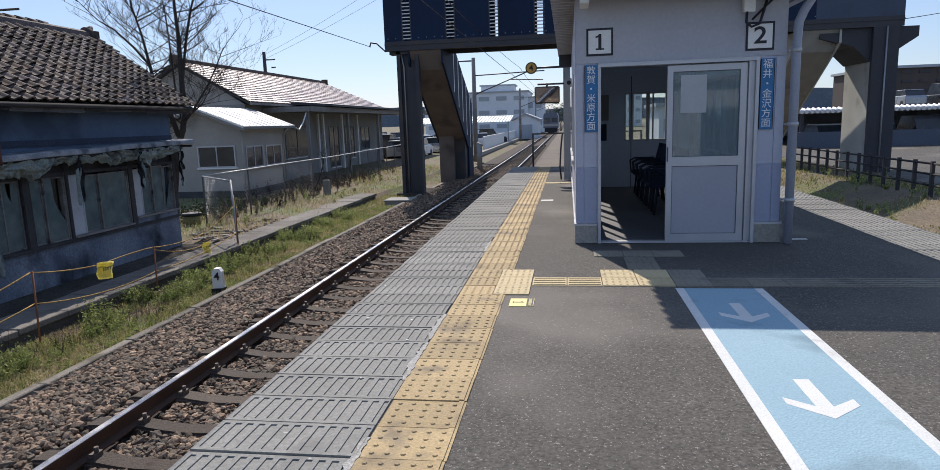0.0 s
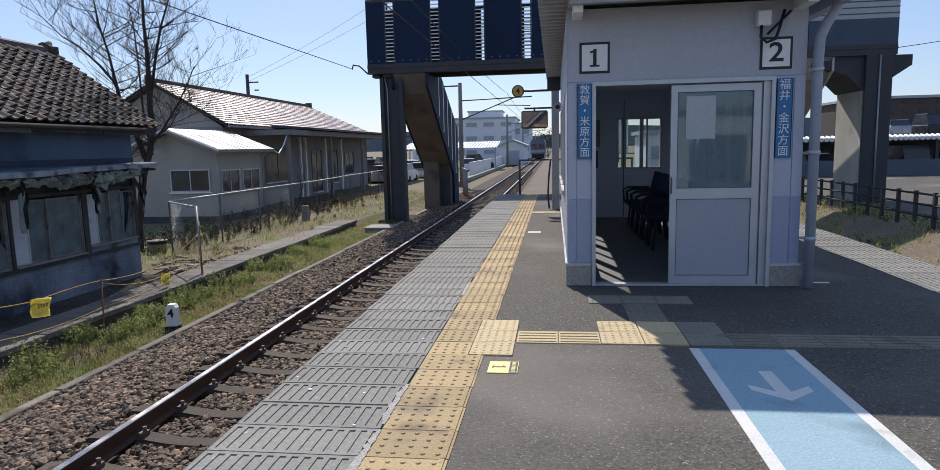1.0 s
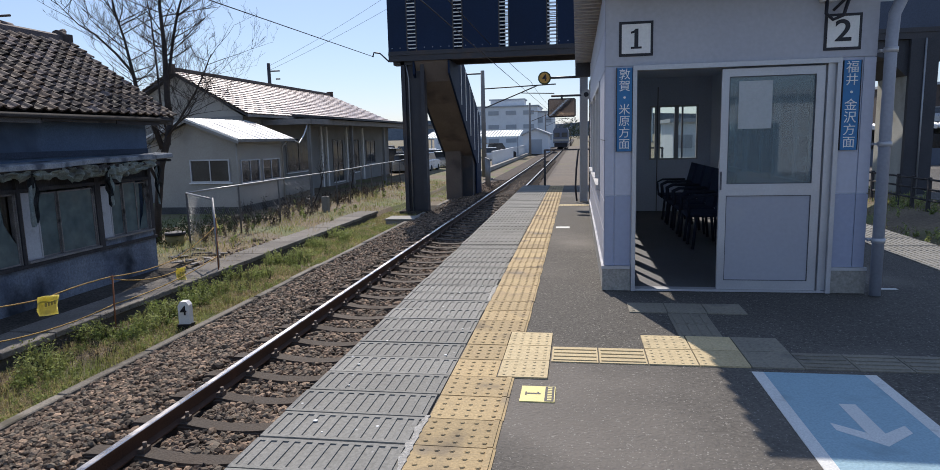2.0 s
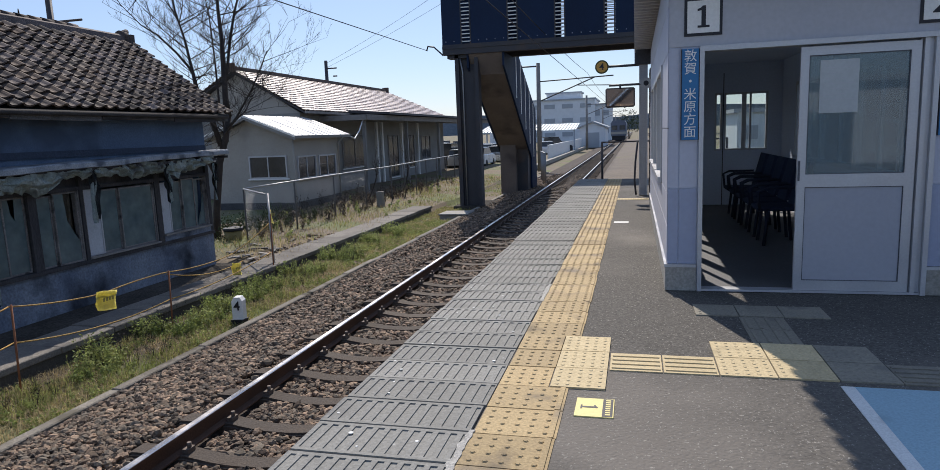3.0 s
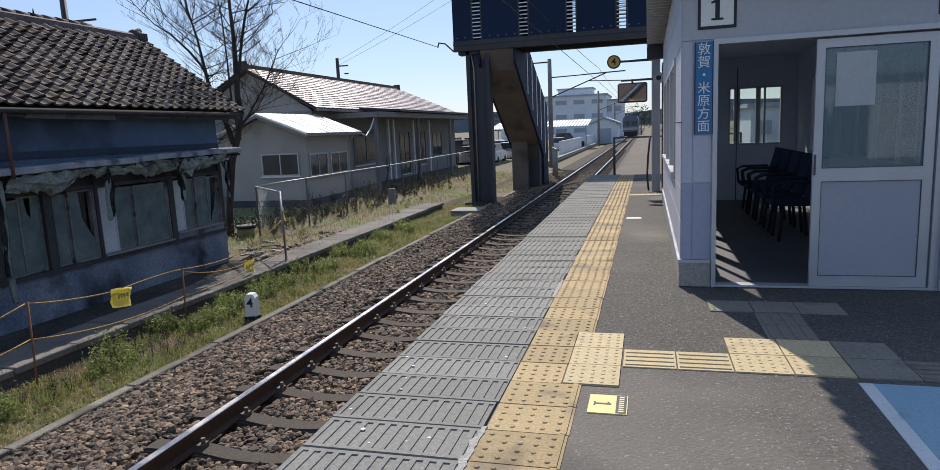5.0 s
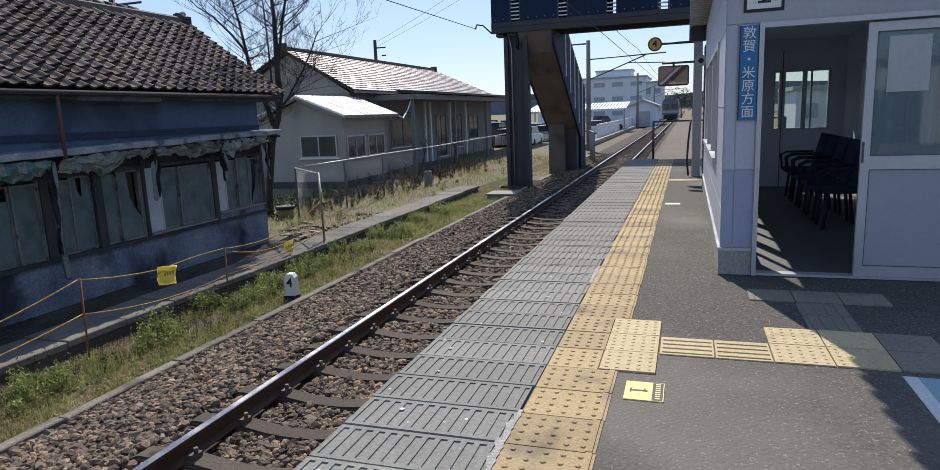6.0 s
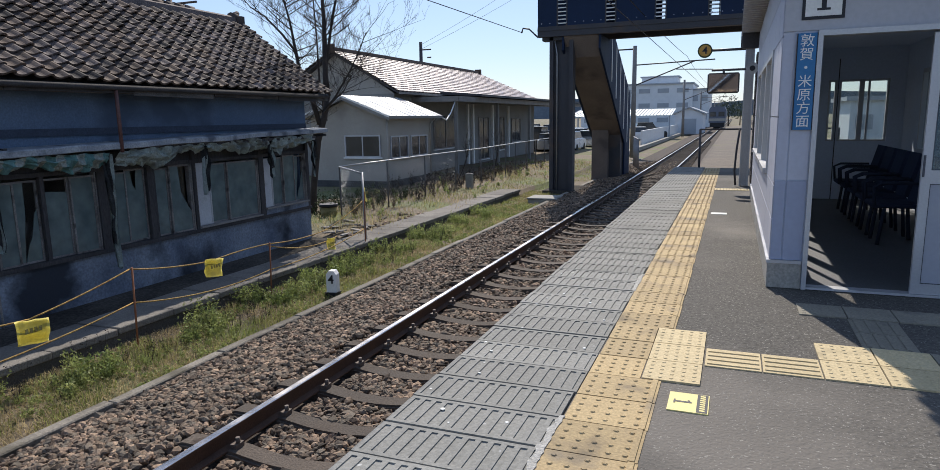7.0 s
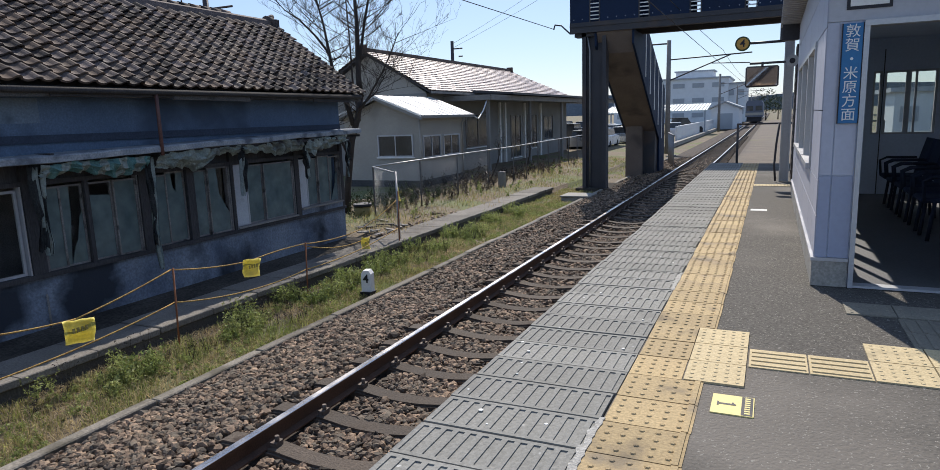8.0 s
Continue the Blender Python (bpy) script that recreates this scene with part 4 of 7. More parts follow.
# ---- pole with mirror, speaker and number at the platform end ----
mp = thing("signal_pole", (0.62, 9.6, 0), "dark steel post with mirror, loudspeaker and round number board", "post")
part("post", box(box(box(bm_new(), 0.53, 0.555, 9.55, 9.68, 0, 3.2), 0.67, 0.695, 9.55, 9.68, 0, 3.2), 0.555, 0.67, 9.6, 9.625, 0, 3.2), M_ROOFSHEET, mp, "grey rolled-steel post")
part("post_cap", box(bm_new(), 0.44, 0.9, 9.5, 9.8, 2.62, 2.9), M_STEELDARK, mp)
part("mirror_arm", tube(bm_new(), [(0.58, 9.56, 2.22), (-0.06, 9.56, 2.22)], 0.022, 6), M_STEELDARK, mp)
mir = part("mirror_back", bevelled(box(bm_new(), -0.13, 0.45, 9.54, 9.6, 1.78, 2.17), 0.03), M_BLACK, mp, "black mirror housing")
mm = bpy.data.materials.new("mirror_glass")
mm.use_nodes = True
mm.node_tree.nodes["Principled BSDF"].inputs["Metallic"].default_value = 1.0
mm.node_tree.nodes["Principled BSDF"].inputs["Roughness"].default_value = 0.03
mm.node_tree.nodes["Principled BSDF"].inputs["Base Color"].default_value = (0.75, 0.75, 0.75, 1)
bm = bm_new()
prism(bm, [(-0.105, 1.81), (0.425, 1.81), (0.425, 2.14), (-0.105, 2.14)], "y", 9.5, 9.515)
bmesh.ops.rotate(bm, verts=bm.verts[:], cent=(0.16, 9.51, 1.98), matrix=Matrix.Rotation(radians(5.5), 3, "X") @ Matrix.Rotation(radians(-4), 3, "Z"))
part("mirror_face", bm, mm, mir, "mirror showing the bright track bank")
part("mirror_hanger", box(bm_new(), 0.14, 0.18, 9.54, 9.58, 2.165, 2.24), M_STEELDARK, mp)
part("number_arm", tube(bm_new(), [(0.55, 9.62, 2.6), (-0.1, 9.62, 2.6)], 0.025, 6), M_STEELDARK, mp)
disc = part("number_disc", tube(bm_new(), [(-0.2, 9.6, 2.6), (-0.2, 9.63, 2.6)], 0.135, 28), M_FARLEAF, mp, "round green and orange number board")
part("disc_face", tube(bm_new(), [(-0.2, 9.594, 2.6), (-0.2, 9.599, 2.6)], 0.108, 28), material("orange_face", (0.5, 0.27, 0.05), (0.56, 0.32, 0.07), 0.5, bump=0, grain=0.05), disc)
lettering("numeral", "4", 0.19, M_BLACK, disc, Matrix.Translation((-0.2, 9.592, 2.6)) @ pose(0, 0, 0, 90, 0, 0))
sp = part("loudspeaker", tube(bm_new(), [(0.66, 9.5, 2.22), (0.66, 9.36, 2.22)], 0.05, 16, 0.11), M_GALV, mp, "grey horn loudspeaker")
part("speaker_core", tube(bm_new(), [(0.66, 9.37, 2.22), (0.66, 9.345, 2.22)], 0.05, 12), M_BLACK, sp)

# barrier at the platform end
bar = thing("end_barrier", (0.0, 14.5, 0), "grey steel barrier rail at the end of the platform", "barrier")
part("post", tube(bm_new(), [(-0.43, 14.32, -0.006), (-0.43, 14.32, 1.0)], 0.03, 8), M_STEELDARK, bar)
part("post", tube(bm_new(), [(2.8, 14.32, -0.006), (2.8, 14.32, 1.0)], 0.03, 8), M_STEELDARK, bar)
part("rail", tube(bm_new(), [(-0.45, 14.32, 1.0), (2.82, 14.32, 1.0)], 0.022, 8), M_STEELDARK, bar)
bm = bm_new()
box(bm, -0.9, 3.4, 15.2, 120, -1.6, -0.62)
structure("old_platform_end", bm, M_GRAVEL, "low disused brown gravel platform beyond the barrier", "platform")

# louvred cabinet behind the end post
lc = thing("louvred_cabinet", (1.0, 9.8, 0), "dark louvred steel cabinet behind the waiting room", "cabinet")
part("body", box(bm_new(), 0.74, 1.4, 9.85, 10.6, 0, 2.55), M_STEELDARK, lc)
for k in range(16):
    part("slat", box(bm_new(), 0.73, 1.41, 9.80, 9.849, 0.12 + 0.15 * k, 0.2 + 0.15 * k), M_STEELDARK, lc)
cv = thing("cable_loop", (0.44, 9.62, 0), "black cable hanging down the end post", "cable")
part("cable", tube(bm_new(), [(0.5, 9.55, 1.1), (0.46, 9.5, 0.7), (0.44, 9.5, 0.3), (0.47, 9.45, 0.02)], 0.02, 6), M_BLACK, cv)

# ---- left bank: ballast kerb, old low platform ----
bm = bm_new()
box(bm, -5.19, -5.07, -12, 40, -1.6, -1.36)
bkerb = structure("ballast_kerb", bm, M_CONC_OLD, "weathered concrete kerb holding the ballast", "kerb")
bm = bm_new()
box(bm, -0.065, 0.065, 0.006, 1.494, -0.09, 0.0)
kerb_me = mesh_of(bevelled(bm, 0.012), "kerb_stone", material("kerb_concrete", (0.15, 0.135, 0.11), (0.25, 0.225, 0.19), 0.92, scale=2.5, fine=45, bump=0.4, grain=0.35, vary=0.2, stain=(0.09, 0.08, 0.06), stain_scale=1.6, stain_at=0.53))
for i in range(30):
    piece("kerb_stone", kerb_me, bkerb, (-5.13 + random.uniform(-0.012, 0.012), -6 + 1.5 * i, -1.285 + random.uniform(-0.012, 0.01)), (0, 0, random.uniform(-0.008, 0.008)))
OLD_X0, OLD_X1, OLD_Z = -7.52, -6.76, -1.17
bm = bm_new()
box(bm, OLD_X0 + 0.02, OLD_X1 - 0.04, -12, 18.6, -1.7, OLD_Z - 0.09)
# wall concrete is coloured dark to stand for the shade below the coping
old = structure("old_platform", bm, material("shade_dark_concrete", (0.07, 0.064, 0.056), (0.115, 0.105, 0.09), 0.95, scale=1.2, fine=45, bump=0.4, grain=0.3), "low disused concrete platform wall along the grass strip", "kerb")
bm = bm_new()
box(bm, 0, OLD_X1 - OLD_X0, 0.005, 0.895, -0.09, 0)
cope = mesh_of(bevelled(bm, 0.01), "coping_slab", material("coping_concrete", (0.15, 0.138, 0.12), (0.23, 0.21, 0.185), 0.95, scale=1.2, fine=45, bump=0.4, grain=0.3, vary=0.15, stain=(0.12, 0.11, 0.1), stain_scale=0.9, stain_at=0.56))
for i in range(34):
    piece("coping_slab", cope, old, (OLD_X0 + random.uniform(-0.015, 0.015), -12 + 0.9 * i, OLD_Z + random.uniform(-0.012, 0.008)), (random.uniform(-0.006, 0.006), random.uniform(-0.006, 0.006), 0))

# dark soil strip, its colour also deepening the shade beside the house
bm = bm_new()
box(bm, -9.2, OLD_X0 + 0.02, -12, 8.6, -1.6, -1.215)
structure("soil_strip", bm, M_SOIL, "bare soil between the old house and the low platform, darkened for shade", "ground")

# ---- the derelict blue house ----
HX, HY0, HY1, HG = -8.38, -7.0, 8.0, -1.3
RIDGE_X, RIDGE_Z, EAVE_X, EAVE_Z = -10.45, 3.68, -8.05, 2.0
house = thing("old_house", (HX, 2.0, HG), "derelict blue plastered wooden house with broken windows and a tiled roof", "house")
bm = bm_new()
BACK = 2 * RIDGE_X - HX
WT = 0.14
SILL, HEAD = -0.47, 0.7
box(bm, HX - WT, HX, HY0, HY1, HEAD + 0.32, 2.0)
part("upper_wall", bm, M_BLUEWALL, house, "dull blue plaster wall band under the eaves")
bm = bm_new()
box(bm, HX - WT, HX, HY0, HY1, HG - 0.1, SILL - 0.06)
part("lower_wall", bm, M_LOWWALL, house, "soot-stained and peeling plaster base wall")
bm = bm_new()
prism(bm, [(HX - WT - 0.001, HG), (BACK, HG), (BACK, 2.0), (RIDGE_X, RIDGE_Z - 0.12), (HX - WT - 0.001, 2.0)], "y", HY1 - 0.14, HY1)
part("gable_wall", bm, M_BLUEWALL, house)
bm = bm_new()
prism(bm, [(HX - WT - 0.001, HG), (BACK, HG), (BACK, 2.0), (RIDGE_X, RIDGE_Z - 0.12), (HX - WT - 0.001, 2.0)], "y", HY0, HY0 + 0.14)
part("gable_wall", bm, M_BLUEWALL, house)
part("rear_wall", box(bm_new(), BACK, BACK + 0.14, HY0 + 0.14, HY1 - 0.14, HG, 2.0), M_BLUEWALL, house)
part("room_floor", box(bm_new(), BACK + 0.14, HX - WT, HY0 + 0.14, HY1 - 0.14, HG, HG + 0.45), M_DARKWOOD, house)
part("inner_partition", box(bm_new(), HX - 1.6, HX - 1.5, HY0 + 0.14, HY1 - 0.14, HG + 0.45, 1.9), M_GREYWOOD, house)
# posts between the bays
BAYS = [(-5.55, -4.0), (-3.85, -2.3), (-2.15, -0.65), (-0.5, 0.97), (1.18, 2.7), (2.95, 4.58), (4.66, 6.32), (6.47, 7.9)]
for (a, b), (c, d) in zip(BAYS, BAYS[1:]):
    part("post", box(bm_new(), HX - WT, HX + 0.03, b + 0.01, c - 0.01, SILL - 0.06, HEAD + 0.34), M_DARKWOOD, house, "dark weathered post")
part("post", box(bm_new(), HX - WT, HX + 0.02, 7.9, HY1, SILL - 0.06, HEAD + 0.32), M_DARKWOOD, house)
part("sill_beam", box(bm_new(), HX - WT, HX + 0.05, HY0, HY1, SILL - 0.06, SILL), M_DARKWOOD, house)
part("head_beam", box(bm_new(), HX - WT, HX + 0.025, HY0, HY1, HEAD, HEAD + 0.06), M_DARKWOOD, house)
part("transom_board", box(bm_new(), HX - WT + 0.03, HX - 0.03, HY0, HY1, HEAD + 0.06, HEAD + 0.32), M_DARKWOOD, house)
M_FRAMEBROWN = material("worn_window_frame", (0.13, 0.12, 0.115), (0.25, 0.235, 0.225), 0.75, scale=4, fine=50, bump=0.15, grain=0.3, stain=(0.05, 0.047, 0.045), stain_scale=5, stain_at=0.56)
M_BOARD = material("white_board", (0.42, 0.44, 0.47), (0.52, 0.54, 0.56), 0.7, scale=2, fine=30, bump=0.05, grain=0.1, stain=(0.3, 0.31, 0.31), stain_scale=3)
# a dark blue strip paints the shadow gap over the canopy
M_SHADOWSTRIP = material("dark_blue_shadow", (0.028, 0.04, 0.066), (0.045, 0.06, 0.09), 0.85, scale=3, fine=50, bump=0.2, grain=0.3)
part("wall_batten", box(bm_new(), HX, HX + 0.03, HY0, HY1 - 0.02, 1.24, 1.345), M_SHADOWSTRIP, house, "dark blue strip painting the shadow above the canopy")
for y0, y1, z0, z1 in ((0.2, 1.35, 1.5, 1.82), (-1.6, -0.3, 1.45, 1.75)):
    part("patched_board", box(bm_new(), HX, HX + 0.012, y0, y1, z0, z1), material("faded_blue_board", (0.13, 0.18, 0.24), (0.17, 0.22, 0.28), 0.85, scale=2, fine=40, bump=0.1, grain=0.2, stain=(0.08, 0.11, 0.15), stain_scale=2) if y0 > 0 else bpy.data.materials["faded_blue_board"], house, "paler board patching the wall")

# outlines of what is left of a broken pane, in parts of its width and height
SHARDS = {
    "diagonal": (((0.2, 0.0), (1, 0), (1, 0.66), (0.86, 0.6), (0.62, 0.3), (0.45, 0.22)), ((0, 0), (0.17, 0), (0.3, 0.35), (0.42, 0.6), (0.46, 1), (0, 1))),
    "dropped": (((0, 0), (1, 0), (1, 0.83), (0, 0.86)),),
    "corner": (((0, 0), (1, 0), (1, 0.28), (0.74, 0.44), (0.52, 0.6), (0.44, 1), (0, 1)),),
    "stump": (((0, 0), (0.55, 0), (0.5, 0.22), (0.2, 0.3), (0, 0.2)),),
    "notch": (((0, 0), (1, 0), (1, 1), (0.62, 1), (0.55, 0.72), (0.38, 0.8), (0.3, 1), (0, 1)),),
}


def sash(parent, y0, y1, z0, z1, x, kind, frame_mat=M_FRAMEBROWN, w=0.028):
    bm = bm_new()
    box(bm, x - 0.03, x, y0, y0 + w, z0, z1), box(bm, x - 0.03, x, y1 - w, y1, z0, z1)
    box(bm, x - 0.03, x, y0 + w, y1 - w, z0, z0 + w), box(bm, x - 0.03, x, y0 + w, y1 - w, z1 - w, z1)
    s = part("window_sash", bm, frame_mat, parent)
    a, b, c, d = y0 + w, y1 - w, z0 + w, z1 - w
    if kind == "glass":
        part("pane", box(bm_new(), x - 0.018, x - 0.013, a, b, c, d), M_FROST, s, "dusty greenish pane")
    elif kind == "board":
        part("panel", box(bm_new(), x - 0.02, x - 0.012, a, b, c, d), M_BOARD, s, "white blocking board")
    elif kind in SHARDS:
        for pts in SHARDS[kind]:
            bm = bm_new()
            prism(bm, [(a + u * (b - a), c + v * (d - c)) for u, v in pts], "x", x - 0.018, x - 0.013)
            part("pane", bm, M_FROST, s, "jagged broken pane")
    return s


# each bay: the edges of its sashes, what fills each, and the height of its sill
LAYOUT = [
    ((-5.52, -5.15, -4.78, -4.4, -4.03), ("glass", "diagonal", "glass", "notch"), 0.0),
    ((-3.82, -3.45, -3.08, -2.7, -2.33), ("corner", "glass", "glass", "diagonal"), 0.0),
    ((-2.12, -1.75, -1.4, -1.05, -0.68), ("glass", "stump", "glass", "corner"), 0.0),
    ((-0.47, 0.22, 0.94), ("open", "open"), 0.0),
    ((1.2, 1.49, 1.83, 1.9, 2.29, 2.68), ("glass", "diagonal", None, "dropped", "glass"), 0.0),
    ((2.97, 3.24, 3.62, 3.78, 4.09, 4.56), ("glass", "notch", None, "glass", "corner"), 0.0),
    ((4.68, 5.03, 5.47, 6.3), ("board", "glass", "glass"), 0.04),
    ((6.49, 6.77, 7.13, 7.52, 7.88), ("board", "glass", "glass", "diagonal"), 0.14),
]
for i, ((a, b), (cuts, fills, lift)) in enumerate(zip(BAYS, LAYOUT)):
    pale = i == 3
    w = part("window", box(bm_new(), HX - WT + 0.02, HX + 0.012, a, a + 0.02, SILL, HEAD), M_ALU if pale else M_FRAMEBROWN, house, "old sliding window with cracked panes")
    part("jamb", box(bm_new(), HX - WT + 0.02, HX + 0.012, b - 0.02, b, SILL, HEAD), M_ALU if pale else M_FRAMEBROWN, w)
    low = SILL + lift
    if lift:
        part("sill_board", box(bm_new(), HX - WT + 0.01, HX + 0.03, a, b, SILL, low - 0.03), M_LOWWALL, w)
        part("sill", box(bm_new(), HX - WT + 0.01, HX + 0.07, a, b, low - 0.03, low), M_GREYWOOD, w, "pale worn window sill")
    for k, (u0, u1, kind) in enumerate(zip(cuts, cuts[1:], fills)):
        if kind is None:
            part("mullion", box(bm_new(), HX - 0.04, HX + 0.02, u0 + 0.005, u1 - 0.005, SILL, HEAD), M_DARKWOOD, w)
            continue
        top = HEAD - (0.04 if (i + k) % 3 else 0.01)
        sash(w, u0, u1, low + 0.005, top, HX - 0.01 - 0.035 * (k % 2), kind, M_ALU if (pale or kind in ("board", "stump")) else M_FRAMEBROWN, 0.036 if pale else 0.026)
M_CURTAIN = material("stained_curtain", (0.2, 0.2, 0.185), (0.31, 0.3, 0.27), 0.95, scale=2, fine=30, bump=0.1, grain=0.2, stain=(0.12, 0.11, 0.1), stain_scale=2)
for y0, y1, zb in ((-5.4, -4.9, -0.4), (-3.7, -3.2, -0.1), (-1.3, -0.8, -0.4), (1.2, 1.45, -0.44), (2.3, 2.66, -0.42), (2.97, 3.2, -0.4), (3.8, 4.3, -0.4), (4.3, 4.54, 0.0), (5.05, 5.4, -0.4), (5.6, 6.28, -0.36), (6.8, 7.1, -0.3), (7.2, 7.45, 0.05)):
    bm = bm_new()
    n = 14
    cols = [[bm.verts.new((HX - 0.125 + 0.015 * math.sin(k * 1.9 + y0), y0 + (y1 - y0) * k / n, z)) for z in (zb + 0.04 * math.sin(k + y0), 0.68)] for k in range(n + 1)]
    for p, q in zip(cols, cols[1:]):
        bm.faces.new((p[0], q[0], q[1], p[1])).smooth = True
    bmesh.ops.solidify(bm, geom=bm.faces[:], thickness=0.006)
    part("curtain", bm, M_CURTAIN, house, "faded hanging curtain")
# leftover things behind the open panes
for yy, zz in ((3.45, 0.1), (3.5, -0.25), (1.7, -0.1), (3.4, -0.4)):
    part("inner_shelf", box(bm_new(), HX - 0.5, HX - 0.3, yy - 0.12, yy + 0.12, zz, zz + 0.16), M_GREYWOOD, house)
# rotten boards along the eave
M_ROTTEN = material("rotten_grey_wood", (0.07, 0.068, 0.068), (0.15, 0.145, 0.14), 0.9, scale=3, fine=60, bump=0.4, grain=0.4, stain=(0.03, 0.028, 0.028), stain_scale=3, stain_at=0.52)
rnd = random.Random(31)
y = HY0
while y < 8.2:
    ln = rnd.uniform(0.9, 2.1)
    bm = box(bm_new(), EAVE_X - 0.005, EAVE_X + 0.018, y, min(y + ln, 8.35), EAVE_Z - 0.2 + rnd.uniform(0, 0.05), EAVE_Z - 0.06 + rnd.uniform(-0.02, 0.01))
    bmesh.ops.rotate(bm, verts=bm.verts[:], cent=(EAVE_X, y, EAVE_Z - 0.1), matrix=Matrix.Rotation(rnd.uniform(-0.02, 0.012), 3, "X"))
    part("fascia_board", bm, M_ROTTEN if rnd.random() < 0.5 else M_DARKWOOD, house, "rotten board under the eave")
    y += ln + rnd.uniform(-0.05, 0.12)

# canopy strip over the windows
bm = bm_new()
prism(bm, [(HX, 1.13), (HX, 1.235), (-8.02, 1.22), (-8.0, 1.2), (-8.0, 1.13), (-8.05, 1.12)], "y", HY0, HY1 + 0.28)
bmesh.ops.subdivide_edges(bm, edges=[e for e in bm.edges if abs(e.verts[0].co.y - e.verts[1].co.y) > 1], cuts=60)
for v in bm.verts:
    v.co.z += (v.co.y - 7.5) * 0.021
    if v.co.x > -8.2:
        v.co.z += 0.022 * noise.noise(Vector((v.co.y * 0.9, 0, 3))) + 0.008 * noise.noise(Vector((v.co.y * 5, 1, 3)))
part("canopy", bm, material("grey_blue_flashing", (0.17, 0.2, 0.235), (0.36, 0.38, 0.4), 0.7, 0.1, scale=3.5, fine=40, bump=0.25, grain=0.3, stain=(0.085, 0.1, 0.125), stain_scale=2.6, stain_at=0.52), house, "bent metal canopy strip over the windows")
for k in range(18):
    yy = HY0 + 0.3 + k * 0.88
    part("canopy_bracket", box(bm_new(), HX, -8.06, yy, yy + 0.05, 1.06, 1.11), M_DARKWOOD, house)
part("canopy_rail", box(bm_new(), -8.1, -8.06, HY0, HY1 - 0.1, 1.02, 1.07), M_DARKWOOD, house)


M_TEAL = material("faded_teal_cloth", (0.16, 0.36, 0.37), (0.24, 0.44, 0.44), 0.9, scale=3, fine=40, bump=0.3, grain=0.2, stain=(0.12, 0.17, 0.17), stain_scale=2.5, stain_at=0.58)
STRIPED = 3.7 * 3


def torn_cloth(y0, y1, seed, drop=0.2, light=0.0):
    """A ragged sheet bunched along the canopy."""
    bm = bm_new()
    nu, nv = int((y1 - y0) / 0.035), 8
    rows = []
    for i in range(nu + 1):
        y = y0 + (y1 - y0) * i / nu
        u = i / nu
        sag = drop * (0.55 + 0.3 * math.sin(math.pi * u) + 0.25 * abs(math.sin(y * 3.1 + seed))) * (0.75 + 0.8 * noise.noise(Vector((y * 1.4, seed, 0)))) + 0.05 * noise.noise(Vector((y * 9, seed, 1)))
        row = []
        for j in range(nv + 1):
            v = j / nv
            x = -8.05 + 0.1 * noise.noise(Vector((y * 9, v * 3.5, seed))) + 0.05 * math.sin(v * 3) - 0.12 * v
            z = 1.1 + (y - 7.5) * 0.021 - v * sag + 0.055 * noise.noise(Vector((y * 5, v * 4, seed + 5)))
            row.append(bm.verts.new((x, y, z)))
        rows.append(row)
    for p, q in zip(rows, rows[1:]):
        for j in range(nv):
            bm.faces.new((p[j], q[j], q[j + 1], p[j + 1]))
    if seed == STRIPED:
        for k, f in enumerate(bm.faces):
            f.material_index = 1 if (k // nv) % 8 > 3 else 0
    bmesh.ops.solidify(bm, geom=bm.faces[:], thickness=0.006)
    o = part("torn_awning", bm, M_CLOTH, house, "ragged pale awning cloth with faded stripes" if seed == STRIPED else "ragged pale green awning cloth hanging in shreds")
    o.data.materials.append(M_TEAL)


for k, (a, b) in enumerate(((-5.3, -3.8), (-3.6, -2.0), (-1.9, -0.4), (1.05, 2.7), (2.85, 4.6), (4.65, 6.35), (6.4, 7.75))):
    torn_cloth(a, b, 3.7 * k, 0.3)


def hanging_rag(y, z0, z1, seed):
    """Torn strips of cloth hanging in folds at a post."""
    rnd = random.Random(seed)
    for s in range(3):
        bm = bm_new()
        nv, nu = 16, 6
        top, end = z0 + rnd.uniform(-0.05, 0.03), z1 + rnd.uniform(0, 0.5) * (z0 - z1) * (s > 0)
        w, yc, ph = rnd.uniform(0.07, 0.13), y + rnd.uniform(-0.06, 0.06), rnd.uniform(0, 6)
        rows = []
        for j in range(nv + 1):
            v = j / nv
            ww = w * (1 - 0.45 * v) * (1 + 0.5 * noise.noise(Vector((v * 5, seed, s))))
            cy = yc + 0.06 * noise.noise(Vector((v * 2.2, seed + 3, s)))
            rows.append([bm.verts.new((-8.12 + 0.03 * math.sin(i * 1.7 + ph) + 0.05 * noise.noise(Vector((v * 3, i * 0.5, seed + s))), cy + ww * (i / nu - 0.5), top + (end - top) * v + 0.05 * noise.noise(Vector((i * 1.1, seed, s + 9))) * v)) for i in range(nu + 1)])
        for p, q in zip(rows, rows[1:]):
            for i in range(nu):
                bm.faces.new((p[i], p[i + 1], q[i + 1], q[i])).smooth = True
        bmesh.ops.solidify(bm, geom=bm.faces[:], thickness=0.005)
        part("hanging_rag", bm, M_RAG if s else M_CLOTH, house, "strip of torn cloth hanging at the post")


